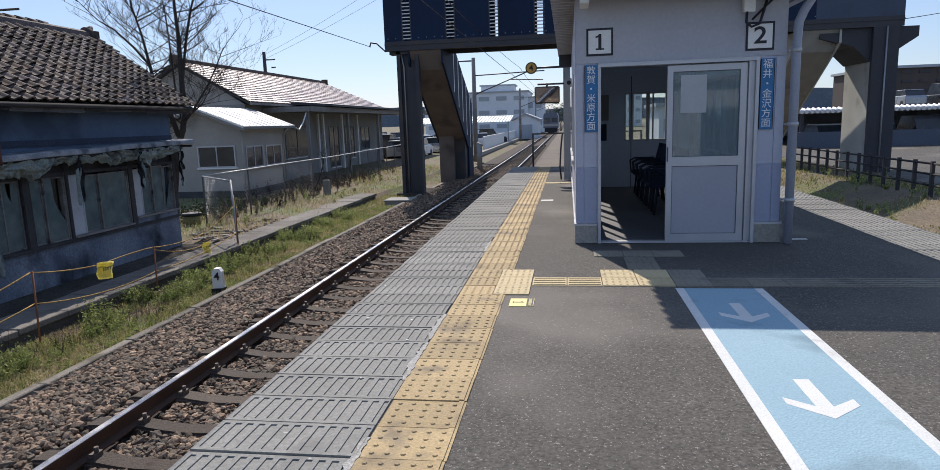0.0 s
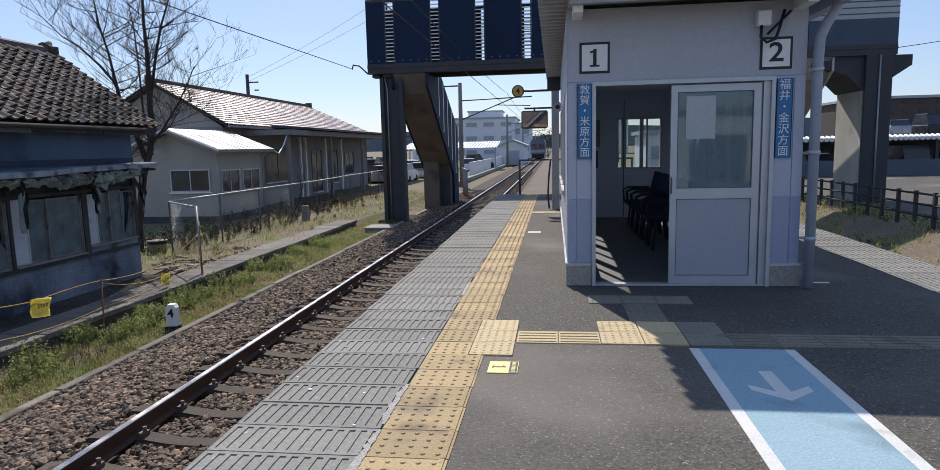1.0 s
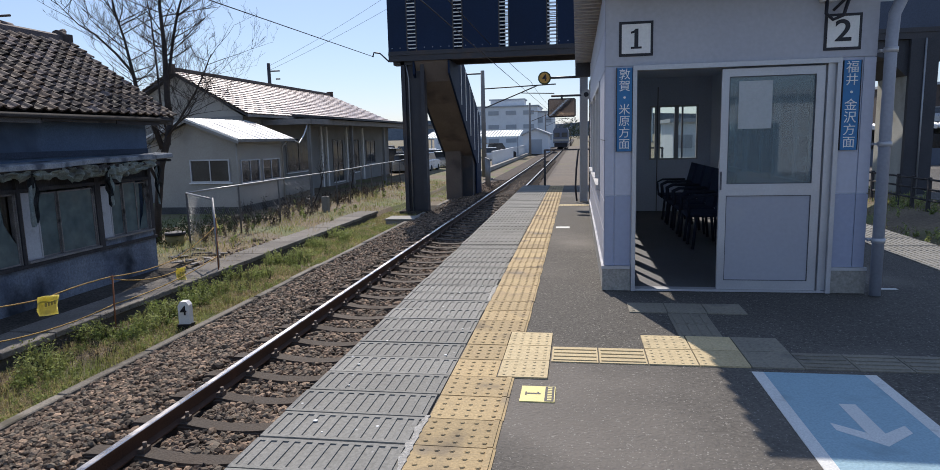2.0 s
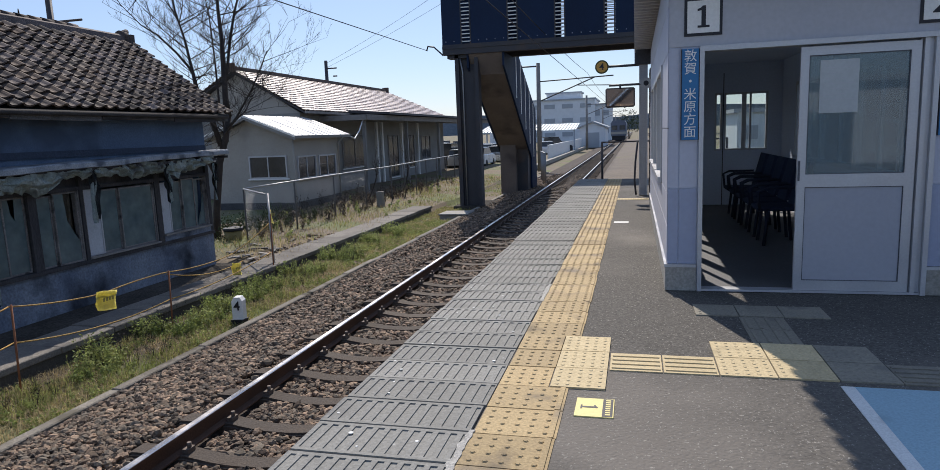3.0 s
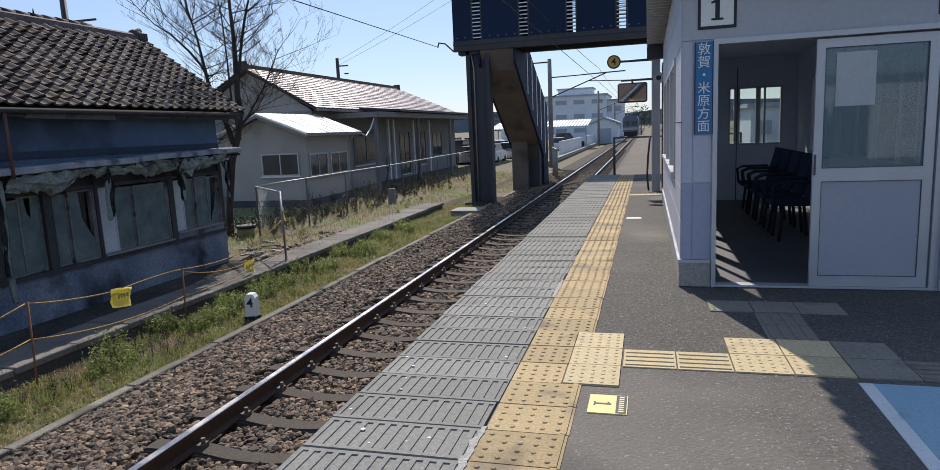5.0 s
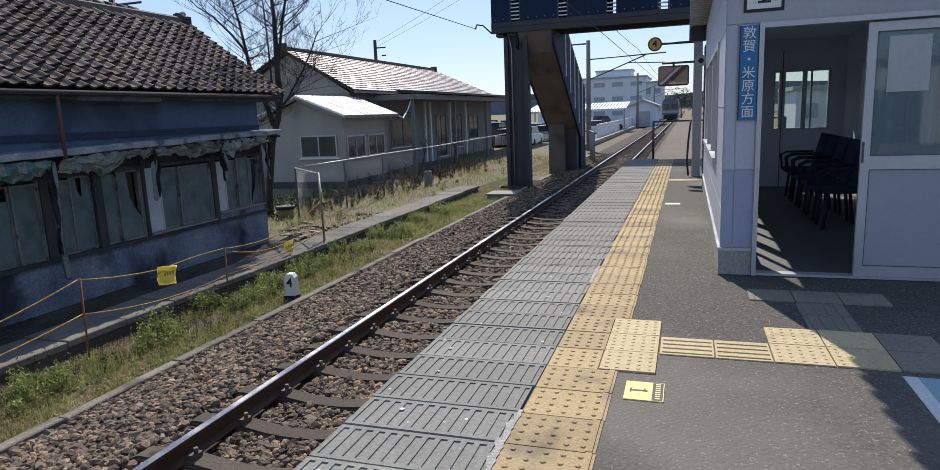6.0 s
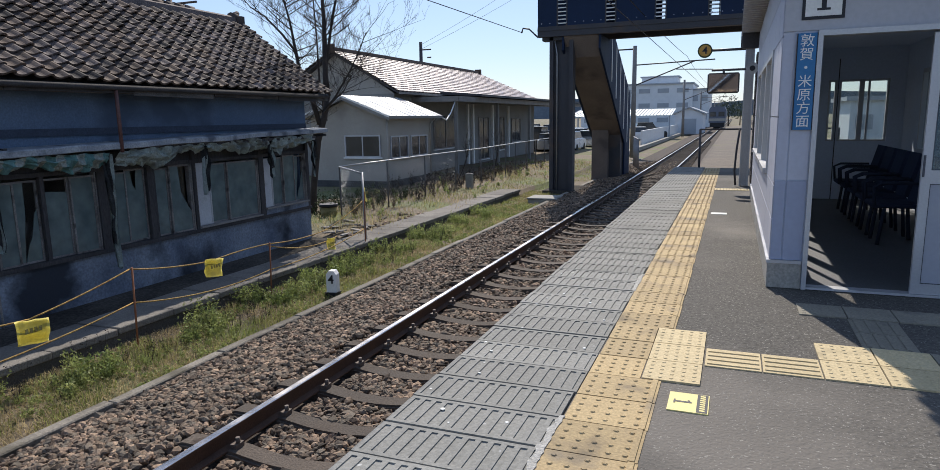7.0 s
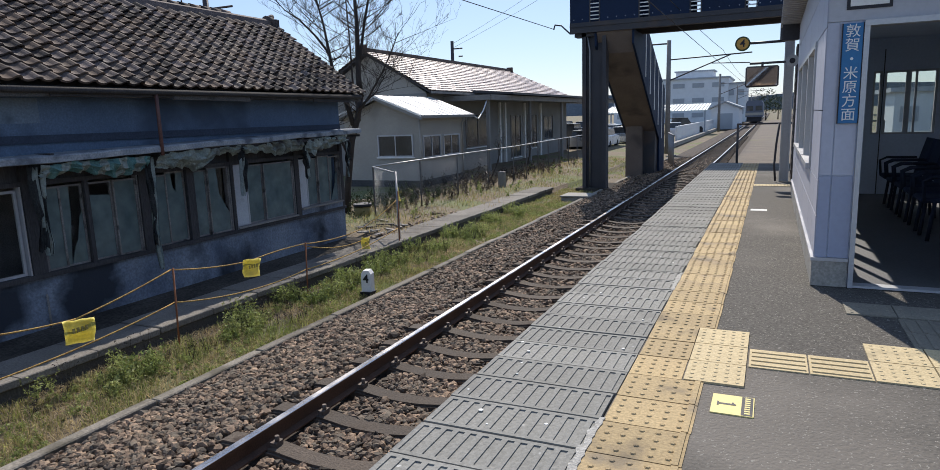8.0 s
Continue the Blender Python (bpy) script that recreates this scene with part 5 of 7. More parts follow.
hanging_rag(2.78, 1.0, -0.75, 1), hanging_rag(4.68, 1.0, 0.15, 2), hanging_rag(6.44, 1.05, 0.3, 3), hanging_rag(7.9, 1.0, 0.2, 4), hanging_rag(1.02, 0.95, -0.2, 5), hanging_rag(-2.2, 0.9, -0.4, 6)
part("rain_pipe", tube(bm_new(), [(-8.0, 2.9, 1.93), (-8.0, 2.9, 0.98)], 0.028, 8), material("dull_red_pipe", (0.1, 0.05, 0.045), (0.15, 0.075, 0.065), 0.7, scale=6, fine=60, bump=0.1, grain=0.2), house, "rusty red rain pipe")
part("wall_pipe", tube(bm_new(), [(HX + 0.03, 1.1, -0.75), (HX + 0.03, 1.1, -1.25)], 0.014, 8), M_GREYWOOD, house)
# eaves
SL = Vector((RIDGE_X - EAVE_X, 0, RIDGE_Z - EAVE_Z))
LEN = SL.length
SL.normalize()
NRM = Vector((-SL.z, 0, SL.x))
if NRM.z < 0:
    NRM = -NRM
VY0, VY1 = HY0 - 0.4, 8.42
bm = bm_new()
p0, p1 = Vector((EAVE_X, 0, EAVE_Z - 0.05)), Vector((RIDGE_X, 0, RIDGE_Z - 0.05))
prism(bm, [(p0.x, p0.z), (p1.x, p1.z), (2 * RIDGE_X - EAVE_X, EAVE_Z - 0.05), (2 * RIDGE_X - EAVE_X, EAVE_Z - 0.11), (p1.x, p1.z - 0.08), (p0.x, p0.z - 0.06)], "y", VY0, VY1)
part("roof_deck", bm, M_DARKWOOD, house)
part("eave_board", box(bm_new(), EAVE_X - 0.03, EAVE_X + 0.0, VY0, VY1, EAVE_Z - 0.17, EAVE_Z - 0.04), material("rotten_eave_wood", (0.06, 0.055, 0.052), (0.14, 0.13, 0.12), 0.9, scale=2.5, fine=50, bump=0.4, grain=0.4, stain=(0.03, 0.027, 0.025), stain_scale=2, stain_at=0.52), house, "weathered grey eave board")
part("soffit", box(bm_new(), HX, EAVE_X - 0.03, VY0, HY1, EAVE_Z - 0.15, EAVE_Z - 0.125), M_DARKWOOD, house)
part("gutter", tube(bm_new(), [(EAVE_X + 0.06, VY0, EAVE_Z - 0.1), (EAVE_X + 0.06, VY1 - 0.1, EAVE_Z - 0.07)], 0.045, 8), M_DARKWOOD, house, "sagging rain gutter")
bm = bm_new()
prism(bm, [(RIDGE_X - 0.16, RIDGE_Z - 0.06), (RIDGE_X + 0.16, RIDGE_Z - 0.06), (RIDGE_X + 0.12, RIDGE_Z + 0.07), (RIDGE_X + 0.06, RIDGE_Z + 0.11), (RIDGE_X - 0.06, RIDGE_Z + 0.11), (RIDGE_X - 0.12, RIDGE_Z + 0.07)], "y", VY0, VY1 - 0.12)
part("ridge_tiles", bm, M_ROOFTILE_J, house)
bm = bm_new()
for k in range(52):
    tube(bm, [(RIDGE_X, VY0 + 0.28 * k, RIDGE_Z + 0.09), (RIDGE_X, VY0 + 0.28 * k + 0.26, RIDGE_Z + 0.085)], 0.085, 8, 0.075)
    if k % 5 == 2:
        tube(bm, [(RIDGE_X, VY0 + 0.28 * k + 0.1, RIDGE_Z + 0.15), (RIDGE_X, VY0 + 0.28 * k + 0.1, RIDGE_Z + 0.25)], 0.02, 5, 0.008)
part("ridge_caps", bm, M_ROOFTILE_J, house)
bm = bm_new()
tube(bm, [(RIDGE_X, VY1 - 0.14, RIDGE_Z + 0.07), (RIDGE_X, VY1 + 0.04, RIDGE_Z + 0.07)], 0.13, 9)
box(bm, RIDGE_X - 0.26, RIDGE_X + 0.26, VY1 - 0.1, VY1 + 0.02, RIDGE_Z - 0.08, RIDGE_Z + 0.1)
tube(bm, [(RIDGE_X, VY1 - 0.05, RIDGE_Z + 0.14), (RIDGE_X, VY1 + 0.1, RIDGE_Z + 0.2)], 0.06, 7)
part("ridge_end_tile", bm, M_ROOFTILE_J, house, "dark ornamental ridge end tile")


def pantile_geo():
    """One wavy tile: across y, up the slope along x; 0.27 wide and 0.3 long."""
    vs, fs = [], []
    prof = [0.0, -0.01, -0.02, -0.023, -0.02, -0.01, 0.01, 0.026, 0.026, 0.008]
    n = len(prof)
    for x, lift in ((0.0, 0.05), (0.25, 0.0)):
        for th in (0.0, -0.03):
            for i, z in enumerate(prof):
                vs.append((x, 0.25 * 1.06 * i / (n - 1), z + lift + th))
    for i in range(n - 1):
        fs.append((i, i + 1, 2 * n + i + 1, 2 * n + i))
        fs.append((i, n + i, n + i + 1, i + 1))
    fs += [(0, 2 * n, 3 * n, n), (n - 1, 2 * n - 1, 4 * n - 1, 3 * n - 1)]
    return vs, fs


TV, TF = pantile_geo()
tile_me = bpy.data.meshes.new("roof_tile")
tile_me.from_pydata(TV, [], TF)
tile_me.materials.append(M_ROOFTILE)
for poly in tile_me.polygons:
    poly.use_smooth = False
COURSE, WIDTH = 0.2, 0.25
courses, columns = int(LEN / COURSE), int((VY1 - VY0) / WIDTH)
rot = Matrix(((SL.x, 0, NRM.x), (SL.y, 1, NRM.y), (SL.z, 0, NRM.z)))
allv, allf, singles = [], [], 0
slope = part("roof_slope", box(bm_new(), RIDGE_X - 0.1, RIDGE_X + 0.1, VY0, VY1, RIDGE_Z - 0.1, RIDGE_Z - 0.06), M_DARKWOOD, house, "slope of dark brown wavy clay tiles, a few slipped")
for c in range(courses):
    for k in range(columns):
        yb = VY1 - 0.02 - WIDTH * (k + 1)
        sag = 0.02 * noise.noise(Vector((yb * 0.5, c * 0.2, 0)))
        curve_up = 0.05 * ((c / courses) - 0.5) ** 2
        loc = Vector((EAVE_X + 0.05, yb, EAVE_Z)) + SL * (COURSE * c - 0.06) + NRM * (0.02 + sag + curve_up)
        jit = Euler((random.uniform(-0.05, 0.05), random.uniform(-0.04, 0.045), random.uniform(-0.05, 0.05))).to_matrix()
        r = rot @ jit
        if -0.5 < yb < 8.4 and c < 9 and singles < 300:
            singles += 1
            o = new("roof_tile", tile_me)
            o.parent = slope
            o.matrix_basis = Matrix.Translation(loc - ORIGIN[slope.name]) @ r.to_4x4()
        else:
            b0 = len(allv)
            allv += [tuple(loc - ORIGIN[slope.name] + r @ Vector(v)) for v in TV]
            allf += [tuple(i + b0 for i in f) for f in TF]
me = bpy.data.meshes.new("roof_tiles")
me.from_pydata(allv, [], allf)
me.materials.append(M_ROOFTILE_J)
o = new("roof_tiles", me)
o.parent = slope
o["kind"] = "stuff"
part("slipped_tile", box(bm_new(), -9.9, -9.7, 2.78, 3.05, 3.2, 3.22), M_WHITE, slope, "pale broken tile lying on the slope")
# rear slope
bm = bm_new()
prism(bm, [(RIDGE_X, RIDGE_Z - 0.04), (2 * RIDGE_X - EAVE_X, EAVE_Z - 0.04), (2 * RIDGE_X - EAVE_X, EAVE_Z), (RIDGE_X, RIDGE_Z)], "y", VY0, VY1)
part("rear_slope", bm, M_ROOFTILE_J, house)

# ---- footbridge ----
BY0, BY1 = 19.2, 21.2
bridge = thing("footbridge", (-5.2, 19.2, -1.2), "dark navy station footbridge on steel posts with stairs", "footbridge", kind="structure")
part("girder", box(bm_new(), -6.28, 12.05, BY0, BY0 + 0.25, 4.2, 4.55), M_STEELDARK, bridge)
part("girder", box(bm_new(), -6.28, 12.05, BY1 - 0.25, BY1, 4.2, 4.55), M_STEELDARK, bridge)
part("deck", box(bm_new(), -6.2, 11.9, BY0 + 0.25, BY1 - 0.25, 4.45, 4.55), M_STEELDARK, bridge)
part("roof", box(bm_new(), -6.4, 12.2, BY0 - 0.15, BY1 + 0.15, 7.3, 7.42), M_STEELDARK, bridge)
SLOTS = [-5.4, -3.71, -2.06, -0.39, 1.27, 2.93, 4.59, 6.25, 7.91]
edges = [-6.28] + [q for s in SLOTS for q in (s - 0.19, s + 0.19)] + [9.2]
for y in (BY0 + 0.02, BY1 - 0.07):
    for a, b in zip(edges[::2], edges[1::2]):
        part("side_panel", box(bm_new(), a + 0.003, b - 0.003, y, y + 0.05, 4.551, 6.75), M_NAVY, bridge)
    for s in SLOTS:
        lou = part("louvre_frame", box(box(bm_new(), s - 0.19, s - 0.15, y - 0.01, y + 0.06, 4.551, 6.75), s + 0.15, s + 0.19, y - 0.01, y + 0.06, 4.551, 6.75), M_STEELDARK, bridge)
        z = 4.62
        while z < 6.7:
            part("slat", box(bm_new(), s - 0.15, s + 0.15, y, y + 0.03, z, z + 0.035), M_WHITE, lou)
            z += 0.13
    part("top_rail", box(bm_new(), -6.28, 9.2, y - 0.01, y + 0.06, 6.751, 6.85), M_STEELDARK, bridge)
    part("bottom_lip", box(bm_new(), -6.28, 12.05, y - 0.045, y - 0.022, 4.4, 4.47), M_STEELDARK, bridge)
    for a in (-6.0, -2.9, 0.4, 3.6, 6.8):
        part("roof_post", box(bm_new(), a, a + 0.08, y, y + 0.05, 6.851, 7.3), M_STEELDARK, bridge)
for y in (BY0 + 0.02, BY1 - 0.07):
    part("side_panel", box(bm_new(), 9.2, 12.05, y, y + 0.05, 4.551, 5.4), M_GREYBLUE, bridge, "grey-blue side panel")
    part("window_band", box(bm_new(), 9.2, 12.05, y, y + 0.05, 5.405, 6.75), M_GALV, bridge, "pale horizontal cladding band")
    for z in (5.55, 5.75, 5.95, 6.15, 6.4):
        part("cladding_rib", box(bm_new(), 9.2, 12.05, y - 0.02, y - 0.001, z, z + 0.03), M_GREYBLUE, bridge)
# left post pair with conduit
for y in (19.35,):
    bm = bm_new()
    for a in (-5.88, -5.16):
        box(bm, a, a + 0.14, y, y + 0.4, -1.35, 4.2)
    box(bm, -5.74, -5.16, y + 0.15, y + 0.25, -1.35, 4.2)
    part("post", bm, M_STEELDARK, bridge, "riveted dark steel bridge post")
    part("post_cap", box(bm_new(), -6.15, -4.8, y, y + 0.45, 4.08, 4.199), M_STEELDARK, bridge)
part("conduit", tube(bm_new(), [(-5.62, 19.43, -1.3), (-5.62, 19.43, 3.6), (-5.7, 19.4, 4.1)], 0.03, 6), M_GALV, bridge)
part("footing", box(bm_new(), -6.1, -4.8, 19.2, 21.3, -1.5, -1.27), M_SOIL, bridge)
# left stairs, falling away from the bridge
def stair_flight(xa, xb, soffit_mat, flank_mat, ground=-1.3):
    """Stairs that fall away from the bridge; the underside runs from (19.4, 3.7) to (26.4, -0.4)."""
    def low(y):
        return 4.04 - 0.586 * (y - 18.8)
    bm = bm_new()
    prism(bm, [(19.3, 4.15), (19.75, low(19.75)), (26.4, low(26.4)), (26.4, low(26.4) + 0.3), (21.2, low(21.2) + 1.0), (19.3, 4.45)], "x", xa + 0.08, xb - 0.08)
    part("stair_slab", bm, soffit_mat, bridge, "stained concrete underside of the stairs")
    for x in (xa, xb - 0.07):
        bm = bm_new()
        prism(bm, [(19.3, low(19.3) - 0.02), (25.3, low(25.3) - 0.02), (25.3, ground), (26.7, ground), (26.7, 2.35), (21.0, 5.0), (21.0, 4.19), (19.3, 4.19)], "x", x, x + 0.07)
        part("stair_panel", bm, flank_mat, bridge, "dark stair side panel")
        for k in range(5):
            yy = 21.6 + k * 1.05
            zl, zu = low(yy) + 0.3, 5.0 - 0.465 * (yy - 21.0) - 0.12
            # white strip on the solid panel stands in for bright sky through a slit
            part("panel_slit", box(bm_new(), x - 0.012 if x == xa else x + 0.0705, x - 0.0005 if x == xa else x + 0.082, yy, yy + 0.12, zl, zu), M_WHITE, bridge, "white strip painting the sky seen through a slit")
    for k in range(26):
        yy = 21.2 + 5.3 * k / 26
        zz = low(yy) + 1.0 - 0.027 * k
        part("tread", box(bm_new(), xa + 0.08, xb - 0.08, yy, yy + 0.22, zz - 0.1, zz), M_CONC, bridge)


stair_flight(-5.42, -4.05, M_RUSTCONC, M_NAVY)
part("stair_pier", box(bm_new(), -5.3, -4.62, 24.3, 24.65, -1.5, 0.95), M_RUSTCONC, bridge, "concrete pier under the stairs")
bm = bm_new()
prism(bm, [(24.66, -1.5), (26.6, -1.5), (26.6, -0.42), (24.66, 0.68)], "x", -5.28, -4.14)
part("stair_base", bm, M_STEELDARK, bridge, "solid concrete foot of the stairs")
for yy in (BY0 + 0.005,):
    bm = bm_new()
    for k in range(52):
        rx = -6.15 + 0.3 * k
        box(bm, rx, rx + 0.03, yy, yy + 0.014, 4.64, 4.67)
    part("rivets", bm, M_PIPE, bridge, "row of pale bolt heads")["kind"] = "stuff"
M_PALECONC = material("pale_concrete", (0.4, 0.4, 0.36), (0.5, 0.5, 0.45), 0.9, scale=0.9, fine=30, bump=0.2, grain=0.15, stain=(0.3, 0.29, 0.25), stain_scale=0.7, stain_at=0.58)
M_CAPGREY = material("dark_bridge_grey", (0.034, 0.036, 0.044), (0.055, 0.056, 0.064), 0.65, scale=1, fine=30, bump=0.05, grain=0.2)
stair_flight(8.6, 10.1, M_CONC, M_PALECONC, -0.9)
# right piers and caps
for y in (19.2, 27.0):
    zc = 4.2 if y < 20 else 0.3
    bm = bm_new()
    box(bm, 11.1, 11.9, 19.4, 21.5, -1.2, 3.4) if y < 20 else box(bm, 8.9, 9.7, y - 2.6, y - 2.1, -1.2, 0.6)
    part("pier", bm, M_PALECONC, bridge, "pale concrete bridge pier")

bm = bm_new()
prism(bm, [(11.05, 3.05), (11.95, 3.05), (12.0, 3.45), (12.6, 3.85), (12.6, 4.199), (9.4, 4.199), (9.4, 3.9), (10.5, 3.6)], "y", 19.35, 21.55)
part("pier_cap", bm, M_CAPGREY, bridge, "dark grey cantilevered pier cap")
# thin dark grey slab over the near face of the pale pier
part("pier_column", box(bm_new(), 11.08, 11.92, 19.18, 19.34, -1.2, 4.198), M_CAPGREY, bridge, "dark grey slab along the pier face")
part("conduit", tube(bm_new(), [(11.5, 19.14, -1.1), (11.5, 19.14, 4.2)], 0.03, 6), M_GALV, bridge)
# small signal bracket on the bridge corner
part("bracket_arm", tube(bm_new(), [(-6.28, 19.3, 4.2), (-6.45, 19.3, 4.36), (-6.62, 19.3, 4.52), (-6.85, 19.3, 4.56), (-6.9, 19.3, 4.4)], 0.03, 6), M_STEELDARK, bridge)

# ---- station annex and main building ----
AX0, AX1, AY0, AY1, AG = -14.9, -11.6, 17.5, 21.3, -1.35
annex = thing("annex_hut", (-12, 17, AG), "small cream plastered hut with a bright sloping metal roof", "hut")
AXR, AZR, AZE = -13.27, 2.2, 1.5
bm = bm_new()
prism(bm, [(AX0, AG), (AX1, AG), (AX1, AZE), (AXR, AZR), (AX0, AZE)], "y", AY0, AY1)
part("wall", bm, M_CREAM, annex)
for k in (1, -1):
    xe = AXR + k * (AX1 + 0.32 - AXR)
    bm = bm_new()
    prism(bm, [(AXR, AZR + 0.07), (xe, AZE - 0.02), (xe, AZE + 0.05), (AXR, AZR + 0.14)], "y", AY0 - 0.35, AY1 + 0.6)
    slope_part = part("roof_slope", bm, M_BRIGHTSHEET, annex, "sunlit metal roof sheet")
    for q in range(9):
        yy = AY0 - 0.3 + 0.54 * q
        bm = bm_new()
        prism(bm, [(AXR + 0.001 * k, AZR + 0.141), (xe, AZE + 0.051), (xe, AZE + 0.068), (AXR + 0.001 * k, AZR + 0.158)], "y", yy, yy + 0.02)
        part("seam", bm, M_BRIGHTSHEET, slope_part)
    part("fascia", box(bm_new(), min(xe, xe + 0.025 * k), max(xe, xe + 0.025 * k), AY0 - 0.35, AY1 + 0.6, AZE - 0.06, AZE + 0.045), M_GREYPLASTER, annex)
    bm = bm_new()
    prism(bm, [(AXR, AZR - 0.03), (xe, AZE - 0.12), (xe, AZE - 0.022), (AXR, AZR + 0.068)], "y", AY0 - 0.349, AY0 - 0.32)
    part("verge_board", bm, M_GREYPLASTER, annex)
part("hose", tube(bm_new(), [(-11.3, 21.8, 1.5), (-11.35, 22.5, 1.35), (-11.45, 23.3, 1.7), (-11.5, 23.9, 2.2)], 0.03, 6), M_WHITE, annex, "pale hose hanging from the canopy")


def framed_window(parent, axis, a0, a1, z0, z1, at, out, panes=2, mat=None):
    def bx(u0, u1, w0, w1, d0, d1):
        lo, hi = min(at + out * d0, at + out * d1), max(at + out * d0, at + out * d1)
        return (u0, u1, lo, hi, w0, w1) if axis == "x" else (lo, hi, u0, u1, w0, w1)
    bm = bm_new()
    for u0, u1, w0, w1 in ((a0, a0 + 0.05, z0, z1), (a1 - 0.05, a1, z0, z1), (a0 + 0.05, a1 - 0.05, z0, z0 + 0.05), (a0 + 0.05, a1 - 0.05, z1 - 0.05, z1)):
        box(bm, *bx(u0, u1, w0, w1, -0.02, 0.05))
    w = part("window", bm, mat or M_ALU, parent)
    step = (a1 - a0 - 0.1) / panes
    for k in range(panes):
        u = a0 + 0.05 + step * k
        part("pane", box(bm_new(), *bx(u + 0.015, u + step - 0.015, z0 + 0.05, z1 - 0.05, 0.002, 0.012)), M_DARKWIN, w)
        if k:
            part("sash_bar", box(bm_new(), *bx(u - 0.02, u + 0.02, z0 + 0.05, z1 - 0.05, 0.002, 0.035)), mat or M_ALU, w)
    part("sill", box(bm_new(), *bx(a0 - 0.05, a1 + 0.05, z0 - 0.05, z0 - 0.002, 0.0, 0.08)), M_WHITE, w)
    return w


# thin dark strip along the foot of two annex walls
M_SKIRT = material("dark_foot_plaster", (0.05, 0.052, 0.055), (0.1, 0.1, 0.1), 0.95, scale=2, fine=40, bump=0.2, grain=0.3)
for b in ((AX0, AX1 + 0.012, AY0 - 0.012, AY0 - 0.001), (AX1 + 0.001, AX1 + 0.012, AY0, AY1)):
    part("skirting", box(bm_new(), *b, AG, -0.88), M_SKIRT, annex, "dark skirting at the foot of the wall")
framed_window(annex, "x", -13.4, -11.85, 0.02, 0.85, AY0, -1, 2)
framed_window(annex, "y", 17.75, 19.2, -0.06, 0.8, AX1, 1, 2)
framed_window(annex, "y", 19.45, 20.95, -0.06, 0.78, AX1, 1, 2)
part("rain_pipe", tube(bm_new(), [(AX1 + 0.06, AY0 - 0.05, -1.2), (AX1 + 0.06, AY0 - 0.05, 1.45)], 0.035, 8), M_CREAM, annex)
part("rain_pipe", tube(bm_new(), [(AX1 + 0.06, AY1 - 0.1, -1.2), (AX1 + 0.06, AY1 - 0.1, 1.2), (AX1 + 0.3, AY1 - 0.1, 1.45)], 0.035, 8), M_CREAM, annex)

MX0, MX1, MY0, MY1 = -19.6, -13.6, 22.0, 44.0
stn = thing("station_building", (-16, 21, AG), "single-storey plastered station building with a tiled roof and canopy", "station building")
part("wall", box(bm_new(), MX0, MX1, MY0, MY1, AG, 2.55), M_GREYPLASTER, stn)
MR_X, MR_Z = -16.5, 4.5
bm = bm_new()
prism(bm, [(MX0, 2.55), (MX1, 2.55), (MR_X, MR_Z - 0.12)], "y", MY0, MY0 + 0.15)
part("gable_wall", bm, M_CREAM, stn)
# tiled slopes; the far end is hipped
def slope_tiles(p_eave0, p_eave1, p_ridge0, p_ridge1, rows, cols):
    bm = bm_new()
    a0, a1, r0, r1 = [Vector(p) for p in (p_eave0, p_eave1, p_ridge0, p_ridge1)]
    nrm = (a1 - a0).cross(r0 - a0).normalized()
    if nrm.z < 0:
        nrm = -nrm
    for i in range(rows):
        lo0, lo1 = a0.lerp(r0, i / rows), a1.lerp(r1, i / rows)
        hi0, hi1 = a0.lerp(r0, (i + 1.12) / rows), a1.lerp(r1, (i + 1.12) / rows)
        for k in range(cols):
            u0, u1 = k / cols, (k + 0.97) / cols
            up = nrm * (0.05 + random.uniform(-0.006, 0.01))
            q = [lo0.lerp(lo1, u0) + up, lo0.lerp(lo1, u1) + up * 1.3, hi0.lerp(hi1, u1) + nrm * 0.02, hi0.lerp(hi1, u0) + nrm * 0.005]
            v = [bm.verts.new(p) for p in q] + [bm.verts.new(q[0] - nrm * 0.04), bm.verts.new(q[1] - nrm * 0.04)]
            bm.faces.new(v[:4])
            bm.faces.new((v[4], v[5], v[1], v[0]))
    return bm


EX, EZ = -13.15, 2.62
bm = bm_new()
prism(bm, [(EX, EZ - 0.06), (MR_X, MR_Z - 0.06), (-19.9, EZ - 0.06), (-19.9, EZ - 0.14), (MR_X, MR_Z - 0.15), (EX, EZ - 0.14)], "y", MY0 - 0.35, 40.0)
rf = part("roof", bm, M_DARKWOOD, stn)
part("roof_tiles", slope_tiles((EX, MY0 - 0.4, EZ), (EX, 44.4, EZ), (MR_X, MY0 - 0.4, MR_Z), (MR_X, 40.0, MR_Z), 17, 56), M_REDTILE, rf, "sun-glinting red-brown roof tiles")
part("roof_tiles", slope_tiles((-19.9, MY0 - 0.4, EZ), (-19.9, 44.4, EZ), (MR_X, MY0 - 0.4, MR_Z), (MR_X, 40.0, MR_Z), 17, 30), M_REDTILE, rf)
part("roof_tiles", slope_tiles((EX, 44.4, EZ), (-19.9, 44.4, EZ), (MR_X, 40.0, MR_Z), (MR_X - 0.02, 40.0, MR_Z), 17, 20), M_REDTILE, rf)
bm = bm_new()
prism(bm, [(MR_X - 0.14, MR_Z), (MR_X + 0.14, MR_Z), (MR_X + 0.09, MR_Z + 0.16), (MR_X - 0.09, MR_Z + 0.16)], "y", MY0 - 0.4, 40.0)
part("ridge", bm, M_ROOFTILE_J, rf)
